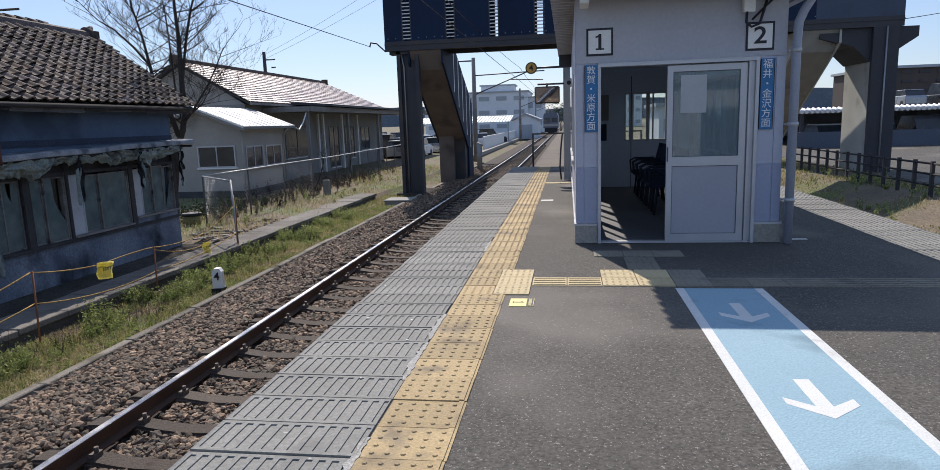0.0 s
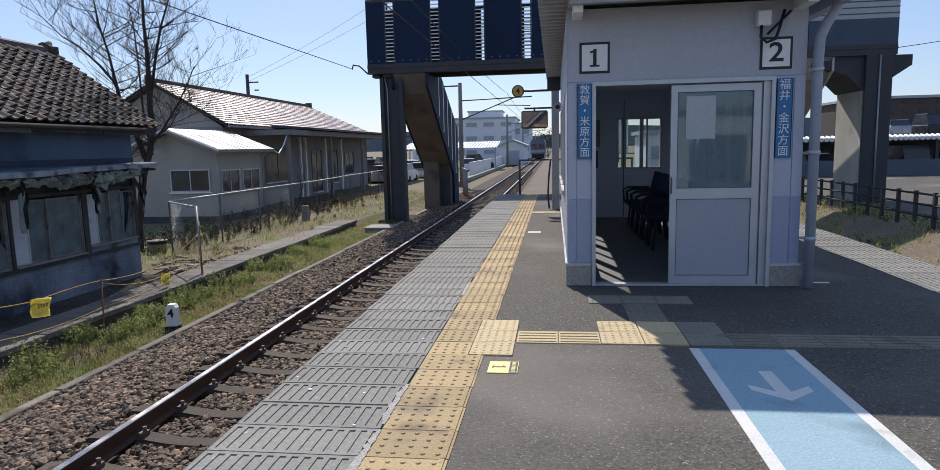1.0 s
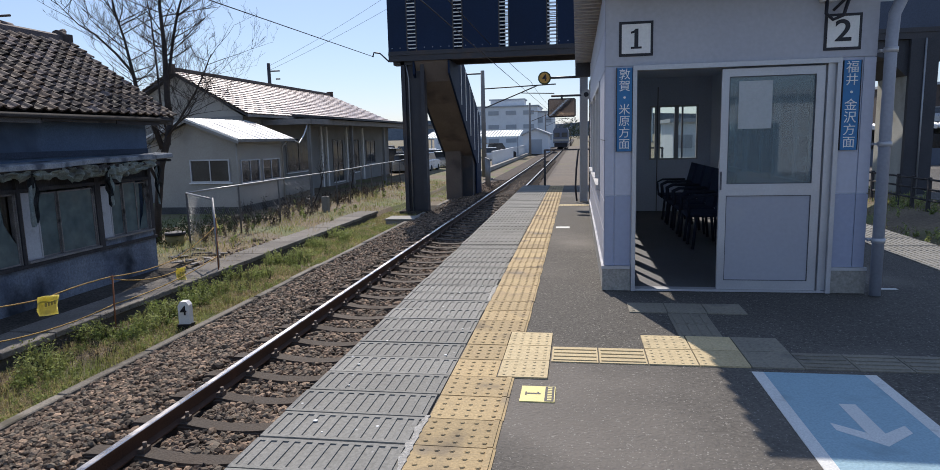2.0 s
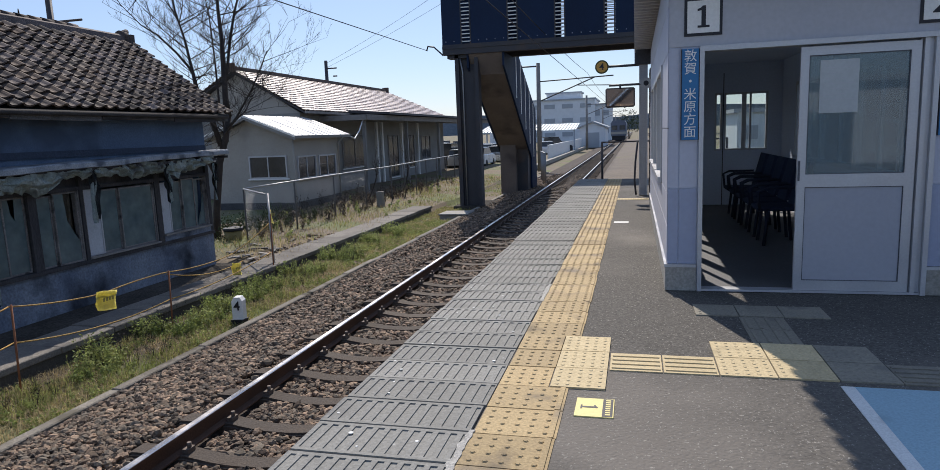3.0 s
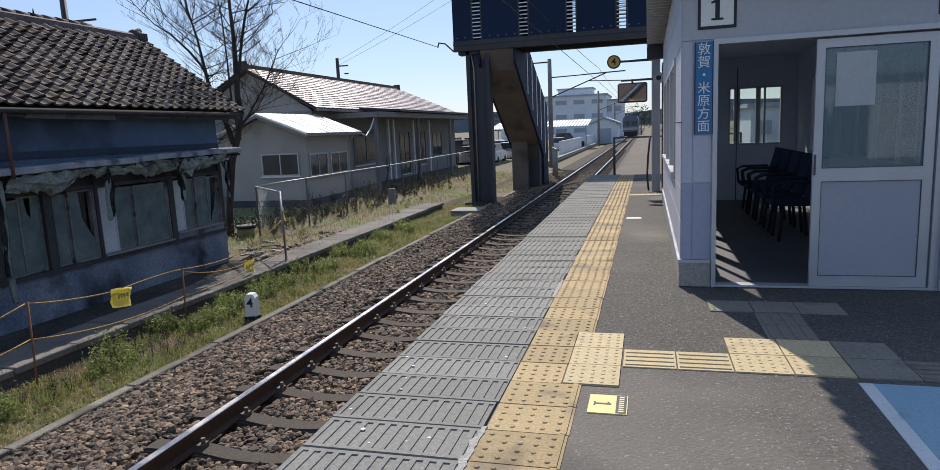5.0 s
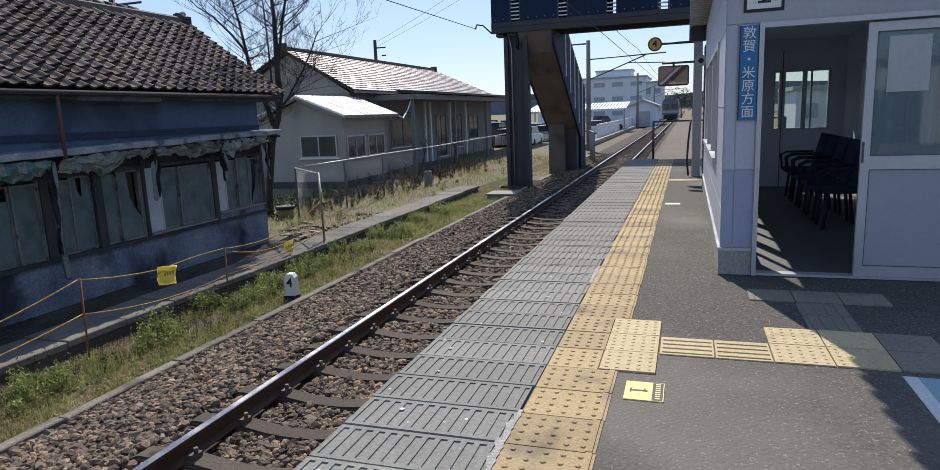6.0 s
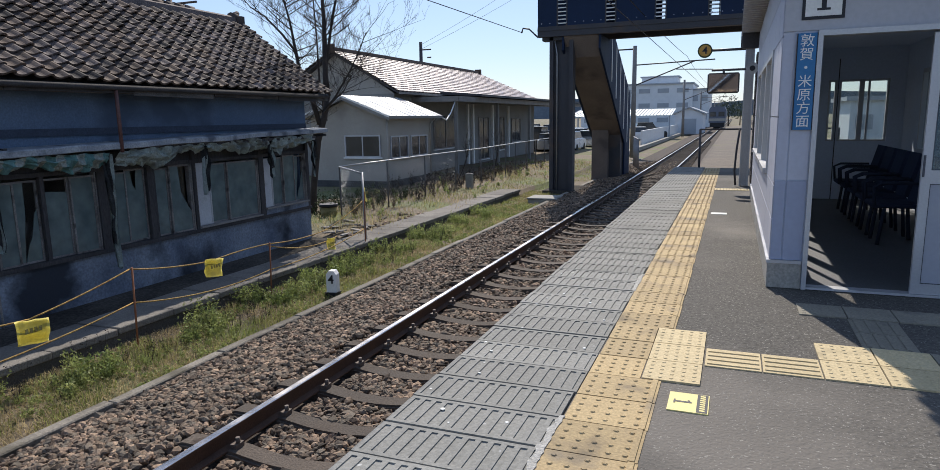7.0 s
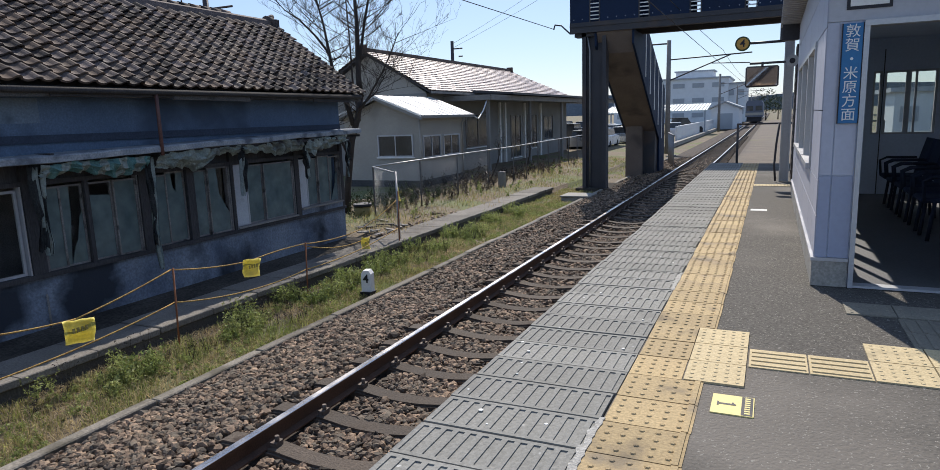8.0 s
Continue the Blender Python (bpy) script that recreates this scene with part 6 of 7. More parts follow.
part("ridge_end_tile", box(bm_new(), MR_X - 0.2, MR_X + 0.2, MY0 - 0.5, MY0 - 0.36, MR_Z - 0.1, MR_Z + 0.28), M_ROOFTILE_J, rf)
part("ridge_end_tile", box(bm_new(), MR_X - 0.2, MR_X + 0.2, 39.9, 40.1, MR_Z - 0.1, MR_Z + 0.28), M_ROOFTILE_J, rf)
part("eave_gutter", box(bm_new(), EX, EX + 0.1, MY0 - 0.4, 44.4, EZ - 0.12, EZ - 0.02), M_GREYWOOD, rf)
# platform canopy in front
cp = part("canopy", box(bm_new(), MX1, -11.3, 23.8, 52.0, 2.24, 2.36), M_GREYPLASTER, stn, "flat grey platform canopy")
part("canopy_edge", box(bm_new(), -11.3, -11.25, 23.8, 52.0, 2.18, 2.42), M_GREYWOOD, cp)
part("canopy_edge", box(bm_new(), MX1, -11.3, 23.75, 23.8, 2.18, 2.42), M_GREYWOOD, cp)
bm = bm_new()
prism(bm, [(-13.4, 2.62), (-11.0, 2.45), (-11.0, 2.56), (-13.4, 2.74)], "y", 26.0, 52.5)
part("canopy_roof", bm, M_STEELDARK, cp, "dark sheet roof over the canopy")
for y in (24.2, 30.0, 36.0, 42.0, 48.0):
    part("canopy_post", box(bm_new(), -11.7, -11.55, y, y + 0.15, AG, 2.24), M_GREYPLASTER, cp)
for a, b, z0, z1 in ((23.4, 25.0, 0.0, 1.3), (26.0, 29.0, -0.1, 1.6), (32.3, 34.0, -1.0, 1.5), (35.2, 37.0, -0.6, 1.5), (38.5, 40.5, -0.2, 1.4)):
    framed_window(stn, "y", a, b, z0, z1, MX1, 1, 2, M_GREYWOOD)
for y in (30.4, 31.2, 34.5, 37.6):
    part("pilaster", box(bm_new(), MX1, MX1 + 0.12, y, y + 0.18, AG, 2.2), M_WHITE, stn)

# ---- chain-link fence along the bank ----
fence = thing("wire_fence", (-9.0, 10.4, -1.2), "galvanised pipe fence with chain-link mesh, weeds along its foot", "fence")
FL = [(-9.13, 10.42), (-9.1, 15.5), (-9.0, 20.5), (-9.3, 26), (-9.6, 34)]
fp = []
# posts are darker than the top rail to stand for their shaded side
M_SHADEPOST = material("shade_dark_steel", (0.09, 0.088, 0.085), (0.16, 0.15, 0.14), 0.8, 0.1, scale=3, fine=50, bump=0.1, grain=0.3)
for (xa, ya), (xb, yb) in zip(FL, FL[1:]):
    n = max(2, int(abs(yb - ya) / 1.7))
    fp += [(xa + (xb - xa) * i / n, ya + (yb - ya) * i / n) for i in range(n)]
fp.append(FL[-1])
for x, y in fp:
    part("post", tube(bm_new(), [(x, y, -1.4), (x, y, 0.2)], 0.026, 8), M_SHADEPOST, fence, "steel post coloured dark for its shaded side")
part("top_rail", tube(bm_new(), [(x, y, 0.21) for x, y in fp], 0.024, 8), M_GALV, fence)


def chain_link(parent, a, b, z0, z1, step=0.11):
    """Diagonal wires between two posts."""
    bm = bm_new()
    a, b = Vector(a), Vector(b)
    ln, h = (b - a).length, z1 - z0
    k = -h
    while k < ln:
        for sgn in (1, -1):
            u0, u1 = max(k, 0), min(k + h, ln)
            if u1 > u0:
                za, zb = (z0 + (u0 - k), z0 + (u1 - k)) if sgn > 0 else (z1 - (u0 - k), z1 - (u1 - k))
                p, q = a.lerp(b, u0 / ln), a.lerp(b, u1 / ln)
                tube(bm, [(p.x, p.y, za), (q.x, q.y, zb)], 0.0014, 3)
        k += step
    part("wire_mesh", bm, M_GALV, parent)


for (xa, ya), (xb, yb) in zip(fp[:3], fp[1:4]):
    chain_link(fence, (xa, ya, 0), (xb, yb, 0), -1.15, 0.18)
# fence return towards the old platform
part("post", tube(bm_new(), [(-6.95, 7.95, -1.25), (-7.28, 8.47, 0.25)], 0.026, 8), M_GALV, fence)
part("top_rail", tube(bm_new(), [(-9.13, 10.42, 0.21), (-7.28, 8.47, 0.22)], 0.02, 8), M_GALV, fence)
chain_link(fence, (-9.1, 10.4, 0), (-8.2, 9.45, 0), -1.1, 0.18)

# ---- rope line with yellow sheets on rusty poles ----
ropes = thing("rope_barrier", (-6.5, 4.0, -1.4), "yellow rope strung on thin rusty poles with yellow warning sheets", "rope barrier")
PX = -6.5
POLES = [(-6.5, -1.1, -0.4), (PX, 1.53, -0.37), (PX, 4.16, -0.53), (-6.85, 7.75, -0.1)]
for x, y, zt in POLES:
    part("pole", tube(bm_new(), [(x, y, -1.5), (x + 0.02, y + 0.02, zt)], 0.012, 6), M_RUSTPOLE, ropes)


def rope(a, b, sag):
    a, b = Vector(a), Vector(b)
    pts = [a.lerp(b, i / 10) - Vector((0, 0, sag * 4 * (i / 10) * (1 - i / 10))) for i in range(11)]
    part("rope", tube(bm_new(), pts, 0.009, 6), M_ROPE, ropes)


rope((-6.5, -4.5, -0.7), (-6.5, -1.1, -0.48), 0.15)
rope((-6.5, -1.1, -0.48), (PX, 0.22, -0.65), 0.03), rope((PX, 0.22, -0.65), (PX, 1.53, -0.39), 0.02)
rope((PX, 1.53, -0.39), (PX, 2.92, -0.57), 0.03), rope((PX, 2.92, -0.57), (PX, 4.16, -0.55), -0.02)
rope((PX, 4.16, -0.55), (-7.0, 6.6, -0.72), 0.05), rope((-7.0, 6.6, -0.72), (-6.9, 7.8, -0.3), 0.03)
rope((-6.5, -1.1, -1.02), (PX, 1.53, -0.82), 0.06), rope((PX, 1.53, -0.82), (PX, 4.16, -0.98), 0.1), rope((PX, 4.16, -0.98), (-6.87, 7.75, -0.9), 0.08)
rope((PX, 4.16, -0.58), (-7.2, 7.2, -0.98), 0.12)


def bag(y, z, w, h, seed, x=PX):
    bm = bm_new()
    rows = []
    for i in range(9):
        row = []
        for j in range(9):
            u, v = i / 8, j / 8
            row.append(bm.verts.new((x + 0.02 + 0.03 * math.sin(v * 3 + seed) + 0.02 * noise.noise(Vector((u * 3, v * 3, seed))), y + w * (u - 0.5) * (1 - 0.08 * v) + 0.02 * v, z - h * v + 0.012 * noise.noise(Vector((u * 4, seed, v))) - 0.05 * (u - 0.5))))
        rows.append(row)
    for p, q in zip(rows, rows[1:]):
        for j in range(8):
            bm.faces.new((p[j], q[j], q[j + 1], p[j + 1])).smooth = True
    bmesh.ops.solidify(bm, geom=bm.faces[:], thickness=0.012)
    s = part("warning_sheet", bm, M_BAG, ropes, "creased yellow warning sheet with faded print")
    for k in range(4):
        part("faded_print", box(bm_new(), x + 0.055, x + 0.06, y - 0.09 + 0.05 * k, y - 0.06 + 0.05 * k, z - 0.13 * h / 0.27, z - 0.08 * h / 0.27), material("faded_ink", (0.3, 0.24, 0.08), (0.36, 0.3, 0.1), 0.8, bump=0) if k == 0 else bpy.data.materials["faded_ink"], s)


bag(0.22, -0.65, 0.37, 0.28, 1.0), bag(2.92, -0.54, 0.36, 0.27, 2.3), bag(6.6, -0.9, 0.3, 0.24, 3.1, -6.95), bag(8.45, -0.08, 0.12, 0.32, 4.0, -7.25)

# ---- white distance post ----
dp = thing("distance_post", (-5.5, 4.45, -1.42), "small white concrete marker post with a black four", "marker post")
bm = bm_new()
prism(bm, [(-0.085, 0), (0.085, 0), (0.085, 0.3), (0.045, 0.36), (-0.045, 0.36), (-0.085, 0.3)], "y", -0.07, 0.07)
bmesh.ops.rotate(bm, verts=bm.verts[:], cent=(0, 0, 0), matrix=Matrix.Rotation(radians(12), 3, "Z"))
bmesh.ops.translate(bm, verts=bm.verts[:], vec=(-5.5, 4.45, -1.34))
part("post", bm, M_WHITE, dp)
part("dark_foot", box(bm_new(), -5.6, -5.4, 4.36, 4.54, -1.45, -1.33), M_BLACK, dp)
lettering("numeral", "4", 0.2, M_BLACK, dp, Matrix.Translation((-5.485, 4.37, -1.12)) @ pose(0, 0, 0, 90, 0, 12))
cb = thing("cable_box", (-5.1, 15.9, -1.2), "low pale concrete cable box beside the track", "box")
part("box", bevelled(box(bm_new(), -5.85, -4.9, 16.5, 17.4, -1.45, -1.27), 0.02), M_CONC, cb)
part("lid", bevelled(box(bm_new(), -5.88, -4.87, 16.47, 17.43, -1.27, -1.22), 0.01), M_CONC, cb)

# ---- bare tree ----
def bare_tree(name, base, height, seed, label, depth=5, lean=0.0, r0=0.13, stems=3):
    e = thing(name, base, label, "tree")
    rnd = random.Random(seed)
    trunk, twigs = bm_new(), bm_new()
    def grow(p, d, length, r, lvl):
        n = 5 if lvl < 2 else 3
        pts = [p]
        for i in range(n):
            d = (d + Vector((rnd.uniform(-1, 1), rnd.uniform(-1, 1), rnd.uniform(-0.4, 0.8))) * (0.10 + 0.03 * lvl)).normalized()
            pts.append(pts[-1] + d * length / n)
        tube(trunk if lvl < 2 else twigs, pts, r, max(3, 8 - 2 * lvl), r * 0.55)
        if lvl >= depth:
            return
        kids = rnd.randint(3, 4) if lvl else stems + 2
        for k in range(kids):
            t = rnd.uniform(0.35, 1.0) if k else 1.0
            i = min(n, max(1, int(t * n)))
            side = Vector((rnd.uniform(-1, 1), rnd.uniform(-1, 1), rnd.uniform(0.1, 0.8))).normalized()
            nd = (d * (0.95 if k else 1.6) + side * 0.75).normalized()
            grow(pts[i], nd, length * rnd.uniform(0.5, 0.72), max(r * rnd.uniform(0.4, 0.58), 0.0045), lvl + 1)
    for s in range(stems):
        a = 2 * math.pi * s / stems + 0.6
        grow(Vector(base) + Vector((0.1 * math.cos(a), 0.1 * math.sin(a), 0)), Vector((0.22 * math.cos(a) + lean, 0.22 * math.sin(a), 1)).normalized(), height * rnd.uniform(0.42, 0.55), r0 * rnd.uniform(0.75, 1), 0)
    part("trunk", trunk, M_BARK, e)
    part("crown", twigs, M_BARK, e, "crown of leafless twigs")


def big_tree():
    e = thing("bare_tree", (-10.3, 11.2, -1.3), "tall leafless tree with two main stems and fine twigs", "tree")
    rnd = random.Random(21)
    trunk, twigs = bm_new(), bm_new()
    def grow(p, d, length, r, lvl):
        n = 4
        pts = [p]
        for i in range(n):
            d = (d + Vector((rnd.uniform(-1, 1), rnd.uniform(-1, 1), rnd.uniform(-0.25, 0.6))) * 0.13).normalized()
            pts.append(pts[-1] + d * length / n)
        tube(twigs, pts, r, 5 if lvl < 2 else 3, max(r * 0.45, 0.002))
        if lvl >= 4:
            return
        for k in range((3, 3, 2, 2)[lvl]):
            i = rnd.randint(1, n)
            side = Vector((rnd.uniform(-1, 1), rnd.uniform(-1, 1), rnd.uniform(-0.1, 0.9))).normalized()
            grow(pts[i], (d * 0.8 + side * 0.8).normalized(), length * rnd.uniform(0.45, 0.7), max(r * rnd.uniform(0.42, 0.6), 0.0022), lvl + 1)
    stems = (
        (((-10.6, 11.2, -1.4), (-10.52, 11.2, -0.5), (-10.29, 11.2, 0.85), (-10.03, 11.2, 1.5), (-9.9, 11.2, 2.05)), 0.105, 0.75),
        (((-9.9, 11.2, 2.05), (-9.93, 11.2, 2.54), (-9.92, 11.22, 3.3), (-9.91, 11.22, 4.0), (-9.95, 11.25, 4.8), (-9.9, 11.25, 5.9), (-9.86, 11.3, 6.9)), 0.09, 0.15),
        (((-9.92, 11.25, 2.9), (-9.83, 11.28, 3.44), (-9.7, 11.3, 4.03), (-9.5, 11.3, 4.7), (-9.2, 11.35, 5.5), (-8.8, 11.4, 6.4)), 0.05, 0.2),
        (((-10.15, 11.15, 1.3), (-10.4, 11.12, 2.2), (-10.68, 11.1, 2.85), (-10.75, 11.1, 3.25), (-10.9, 11.1, 4.07), (-11.1, 11.1, 4.8), (-11.3, 11.1, 6.3)), 0.07, 0.17),
        (((-10.75, 11.1, 3.25), (-11.15, 11.05, 3.75), (-11.62, 11.0, 4.22), (-12.1, 11.0, 4.5), (-12.7, 11.0, 5.1)), 0.035, 0.25),
        (((-9.9, 11.15, 1.75), (-9.55, 11.05, 2.0), (-9.0, 10.95, 2.66), (-8.7, 10.9, 3.1), (-8.43, 10.9, 3.6)), 0.035, 0.25),
        (((-9.95, 11.1, 1.6), (-9.6, 11.0, 1.9), (-9.2, 10.9, 2.15), (-8.85, 10.85, 2.6)), 0.028, 0.3),
        (((-10.05, 11.3, 1.4), (-10.25, 11.4, 2.4), (-10.35, 11.5, 3.5), (-10.4, 11.5, 4.6), (-10.5, 11.5, 5.6)), 0.035, 0.25),
        (((-10.35, 11.1, 0.5), (-10.7, 11.0, 1.3), (-10.75, 10.95, 2.2)), 0.045, 0.4),
    )
    for pts, r, taper in stems:
        pts = [Vector(p) for p in pts]
        tube(trunk, pts, r, 9, r * taper)
        n = len(pts)
        for k in range(3 if r > 0.1 else 24 if r > 0.045 else 14):
            t = rnd.uniform(0.75 if r > 0.1 else 0.3, 1.0) * (n - 1)
            i = min(int(t), n - 2)
            p = pts[i].lerp(pts[i + 1], t - i)
            a = rnd.uniform(0, 6.28)
            d = Vector((math.cos(a), 0.6 * math.sin(a), rnd.uniform(0.1, 0.75))).normalized()
            grow(p, d, rnd.uniform(0.6, 1.35), max(0.009, min(r * rnd.uniform(0.16, 0.28), 0.018)), 0)
    for v in trunk.verts:
        v.co += Vector((noise.noise(v.co * 4), noise.noise(v.co * 4 + Vector((7, 0, 0))), 0)) * 0.03
    part("trunk", trunk, M_BARK, e)
    part("crown", twigs, M_BARK, e, "crown of leafless twigs")


big_tree()
bare_tree("bare_sapling", (-9.4, 18.5, -1.2), 2.2, 5, "thin leafless sapling by the fence", 3, 0.1, 0.03, 1)
bare_tree("bare_sapling", (-10.2, 25.0, -1.2), 2.4, 8, "thin leafless sapling by the fence", 3, 0.1, 0.03, 1)

# ---- wires and poles ----
def pole(base, height, r, label, arms=(), mat=M_GREYWOOD):
    e = thing("utility_pole", base, label, "pole")
    part("pole", tube(bm_new(), [base, (base[0], base[1], base[2] + height)], r, 10, r * 0.75), mat, e)
    for z, l0, l1 in arms:
        part("crossarm", tube(bm_new(), [(base[0] + l0, base[1], base[2] + z), (base[0] + l1, base[1], base[2] + z)], 0.05, 6), M_STEELDARK, e)
    return e


pole((-20.9, 40, -1.2), 8.1, 0.16, "dark utility pole with a small crossarm", ((7.55, -0.1, 0.8), (7.0, 0.5, 0.8)), M_STEELDARK)
pole((-24.0, 20.0, -1.2), 9.2, 0.17, "dark utility pole behind the old house", ((8.0, -1.3, 1.6),), M_STEELDARK)
e = pole((-5.75, 40, -1.3), 7.1, 0.17, "overhead line mast with a cantilever arm", ((6.9, -1.5, 0.0),))
part("cantilever", tube(bm_new(), [(-5.75, 40, 4.6), (-0.9, 40, 4.75)], 0.04, 6), M_STEELDARK, e)
part("cantilever_stay", tube(bm_new(), [(-5.75, 40, 3.3), (-2.1, 40, 4.7)], 0.04, 6), M_STEELDARK, e)
part("cantilever", tube(bm_new(), [(-3.2, 40, 4.25), (-1.0, 40, 4.15)], 0.03, 6), M_STEELDARK, e)
for y in (85, 130, 175, 220):
    e = pole((-5.75, y, -1.3), 7.1, 0.17, "overhead line mast with a cantilever arm", ())
    part("cantilever", tube(bm_new(), [(-5.75, y, 4.6), (-0.9, y, 4.75)], 0.04, 6), M_STEELDARK, e)
    part("cantilever_stay", tube(bm_new(), [(-5.75, y, 3.3), (-2.1, y, 4.7)], 0.04, 6), M_STEELDARK, e)
    e = pole((9.0, y, -1.3), 7.1, 0.17, "overhead line mast with a cantilever arm", ())
    part("cantilever", tube(bm_new(), [(9.0, y, 4.6), (4.6, y, 4.75)], 0.04, 6), M_STEELDARK, e)


def wire(name, a, b, sag, r, label):
    a, b = Vector(a), Vector(b)
    pts = [a.lerp(b, i / 14) - Vector((0, 0, sag * 4 * (i / 14) * (1 - i / 14))) for i in range(15)]
    w = thing(name, a, label, "wire")
    part("wire", tube(bm_new(), pts, r, 4), M_BLACK, w)


for z, sg in ((4.1, 0.0), (5.0, 0.35)):
    y = -20
    for y0, y1 in ((-10, 40), (40, 85), (85, 130), (130, 175), (175, 220)):
        wire("overhead_wire", (TRACK_C, y0, z), (TRACK_C, y1, z), sg, 0.012, "thin black overhead line above the track")
wire("power_cable", (-6.4, -10, 3.9), (-6.9, 19.3, 4.42), 0.0, 0.012, "black cable running to the footbridge")
wire("power_cable", (-20.9, 40, 6.4), (-6, 40, 13.2), 0.3, 0.01, "thin grey cable against the sky")
wire("power_cable", (-20.9, 40, 6.7), (-8, 40, 13.3), 0.3, 0.01, "thin grey cable against the sky")
wire("power_cable", (12.3, 20, 4.5), (34, 36, 9.2), 0.3, 0.015, "black cable running from the footbridge")

# ---- distance ahead ----
def far_block(name, x0, x1, y0, y1, z1, mat, label, floors=0, cols=0, z0=-1.3, category="building", pane=None):
    e = thing(name, ((x0 + x1) / 2, y0, z0), label, category)
    part("wall", box(bm_new(), x0, x1, y0, y1, z0, z1), mat, e)
    part("roof", box(bm_new(), x0 - 0.3, x1 + 0.3, y0 - 0.3, y1 + 0.3, z1, z1 + 0.3), M_FARGREY, e)
    if floors:
        fh, cw = (z1 - z0) / floors, (x1 - x0) / cols
        for f in range(floors):
            for c in range(cols):
                a, b = x0 + cw * (c + 0.2), x0 + cw * (c + 0.8)
                part("window", box(bm_new(), a, b, y0 - 0.08, y0 - 0.01, z0 + fh * (f + 0.42), z0 + fh * (f + 0.72)), pane or M_FARGREY, e)
    return e


far_block("office_building", -33, -8.5, 150, 170, 8.2, M_FARWHITE, "pale three-storey office building in the distance", 3, 6)
far_block("office_building", -9, -5.0, 152, 168, 6.8, M_FARWHITE, "pale lower wing of the distant office building", 2, 2)
far_block("rooftop_house", -20, -12, 155, 162, 10.0, M_FARWHITE, "small pale plant room on a distant roof", 0, 0, 8.2)
def gable_hall(x0, x1, y0, y1, ze, zr, mat_w, mat_r, label):
    e = thing("storage_hall", ((x0 + x1) / 2, y0, -1.3), label, "hall")
    xm = (x0 + x1) / 2
    bm = bm_new()
    prism(bm, [(x0, -1.3), (x1, -1.3), (x1, ze), (xm, zr), (x0, ze)], "y", y0, y1)
    part("wall", bm, mat_w, e)
    bm = bm_new()
    prism(bm, [(x0 - 0.4, ze - 0.1), (xm, zr + 0.02), (x1 + 0.4, ze - 0.1), (x1 + 0.4, ze + 0.08), (xm, zr + 0.2), (x0 - 0.4, ze + 0.08)], "y", y0 - 0.4, y1 + 0.4)
    part("roof", bm, mat_r, e)
    part("door", box(bm_new(), xm - 1.0, xm + 1.0, y0 - 0.06, y0 - 0.01, -1.3, 0.9), M_FARGREY, e)


gable_hall(-7.5, -3.8, 95, 105, 1.6, 2.4, M_FARWHITE, M_FARGREY, "small pale gabled storage hall by the line")
e = thing("carport", (-10, 70, -1.3), "long carport with a pale green sheet roof", "carport")
bm = bm_new()
prism(bm, [(78, 1.35), (84, 2.15), (84, 2.25), (78, 1.45)], "x", -19, -6.6)
crf = part("roof", bm, M_FARGREEN, e)
for k in range(32):
    bm = bm_new()
    prism(bm, [(77.98, 1.452), (84, 2.252), (84, 2.31), (77.98, 1.51)], "x", -18.9 + 0.39 * k, -18.84 + 0.39 * k)
    part("rib", bm, M_FARGREY, crf)
for x in (-17.5, -14, -10.5, -6.5):
    part("post", box(bm_new(), x - 0.4, x - 0.25, 78.2, 78.35, -1.3, 1.36), M_FARGREY, e)
wl_e = thing("boundary_wall", (-6.6, 60, -1.3), "long low white boundary wall beside the track", "wall")
for k in range(20):
    part("wall_panel", bevelled(box(bm_new(), -7.3, -7.15, 56 + 2 * k + 0.01, 58 + 2 * k - 0.01, -1.35, 0.1), 0.005), M_WHITE, wl_e)
part("kerb", box(bm_new(), -6.9, -6.5, 42, 104, -1.35, -1.05), M_CONC, wl_e)
gate = thing("gate_fence", (-6.0, 28, -1.3), "grey upright-bar fence by the foot of the stairs", "fence")
for k in range(14):
    part("bar", tube(bm_new(), [(-3.7 - 0.22 * k * 0.3, 27.3 + 0.35 * k, -1.3), (-3.7 - 0.22 * k * 0.3, 27.3 + 0.35 * k, 0.3)], 0.02, 4), M_GALV, gate)
part("rail", tube(bm_new(), [(-3.7, 27.3, 0.3), (-4.56, 31.85, 0.3)], 0.025, 5), M_GALV, gate)


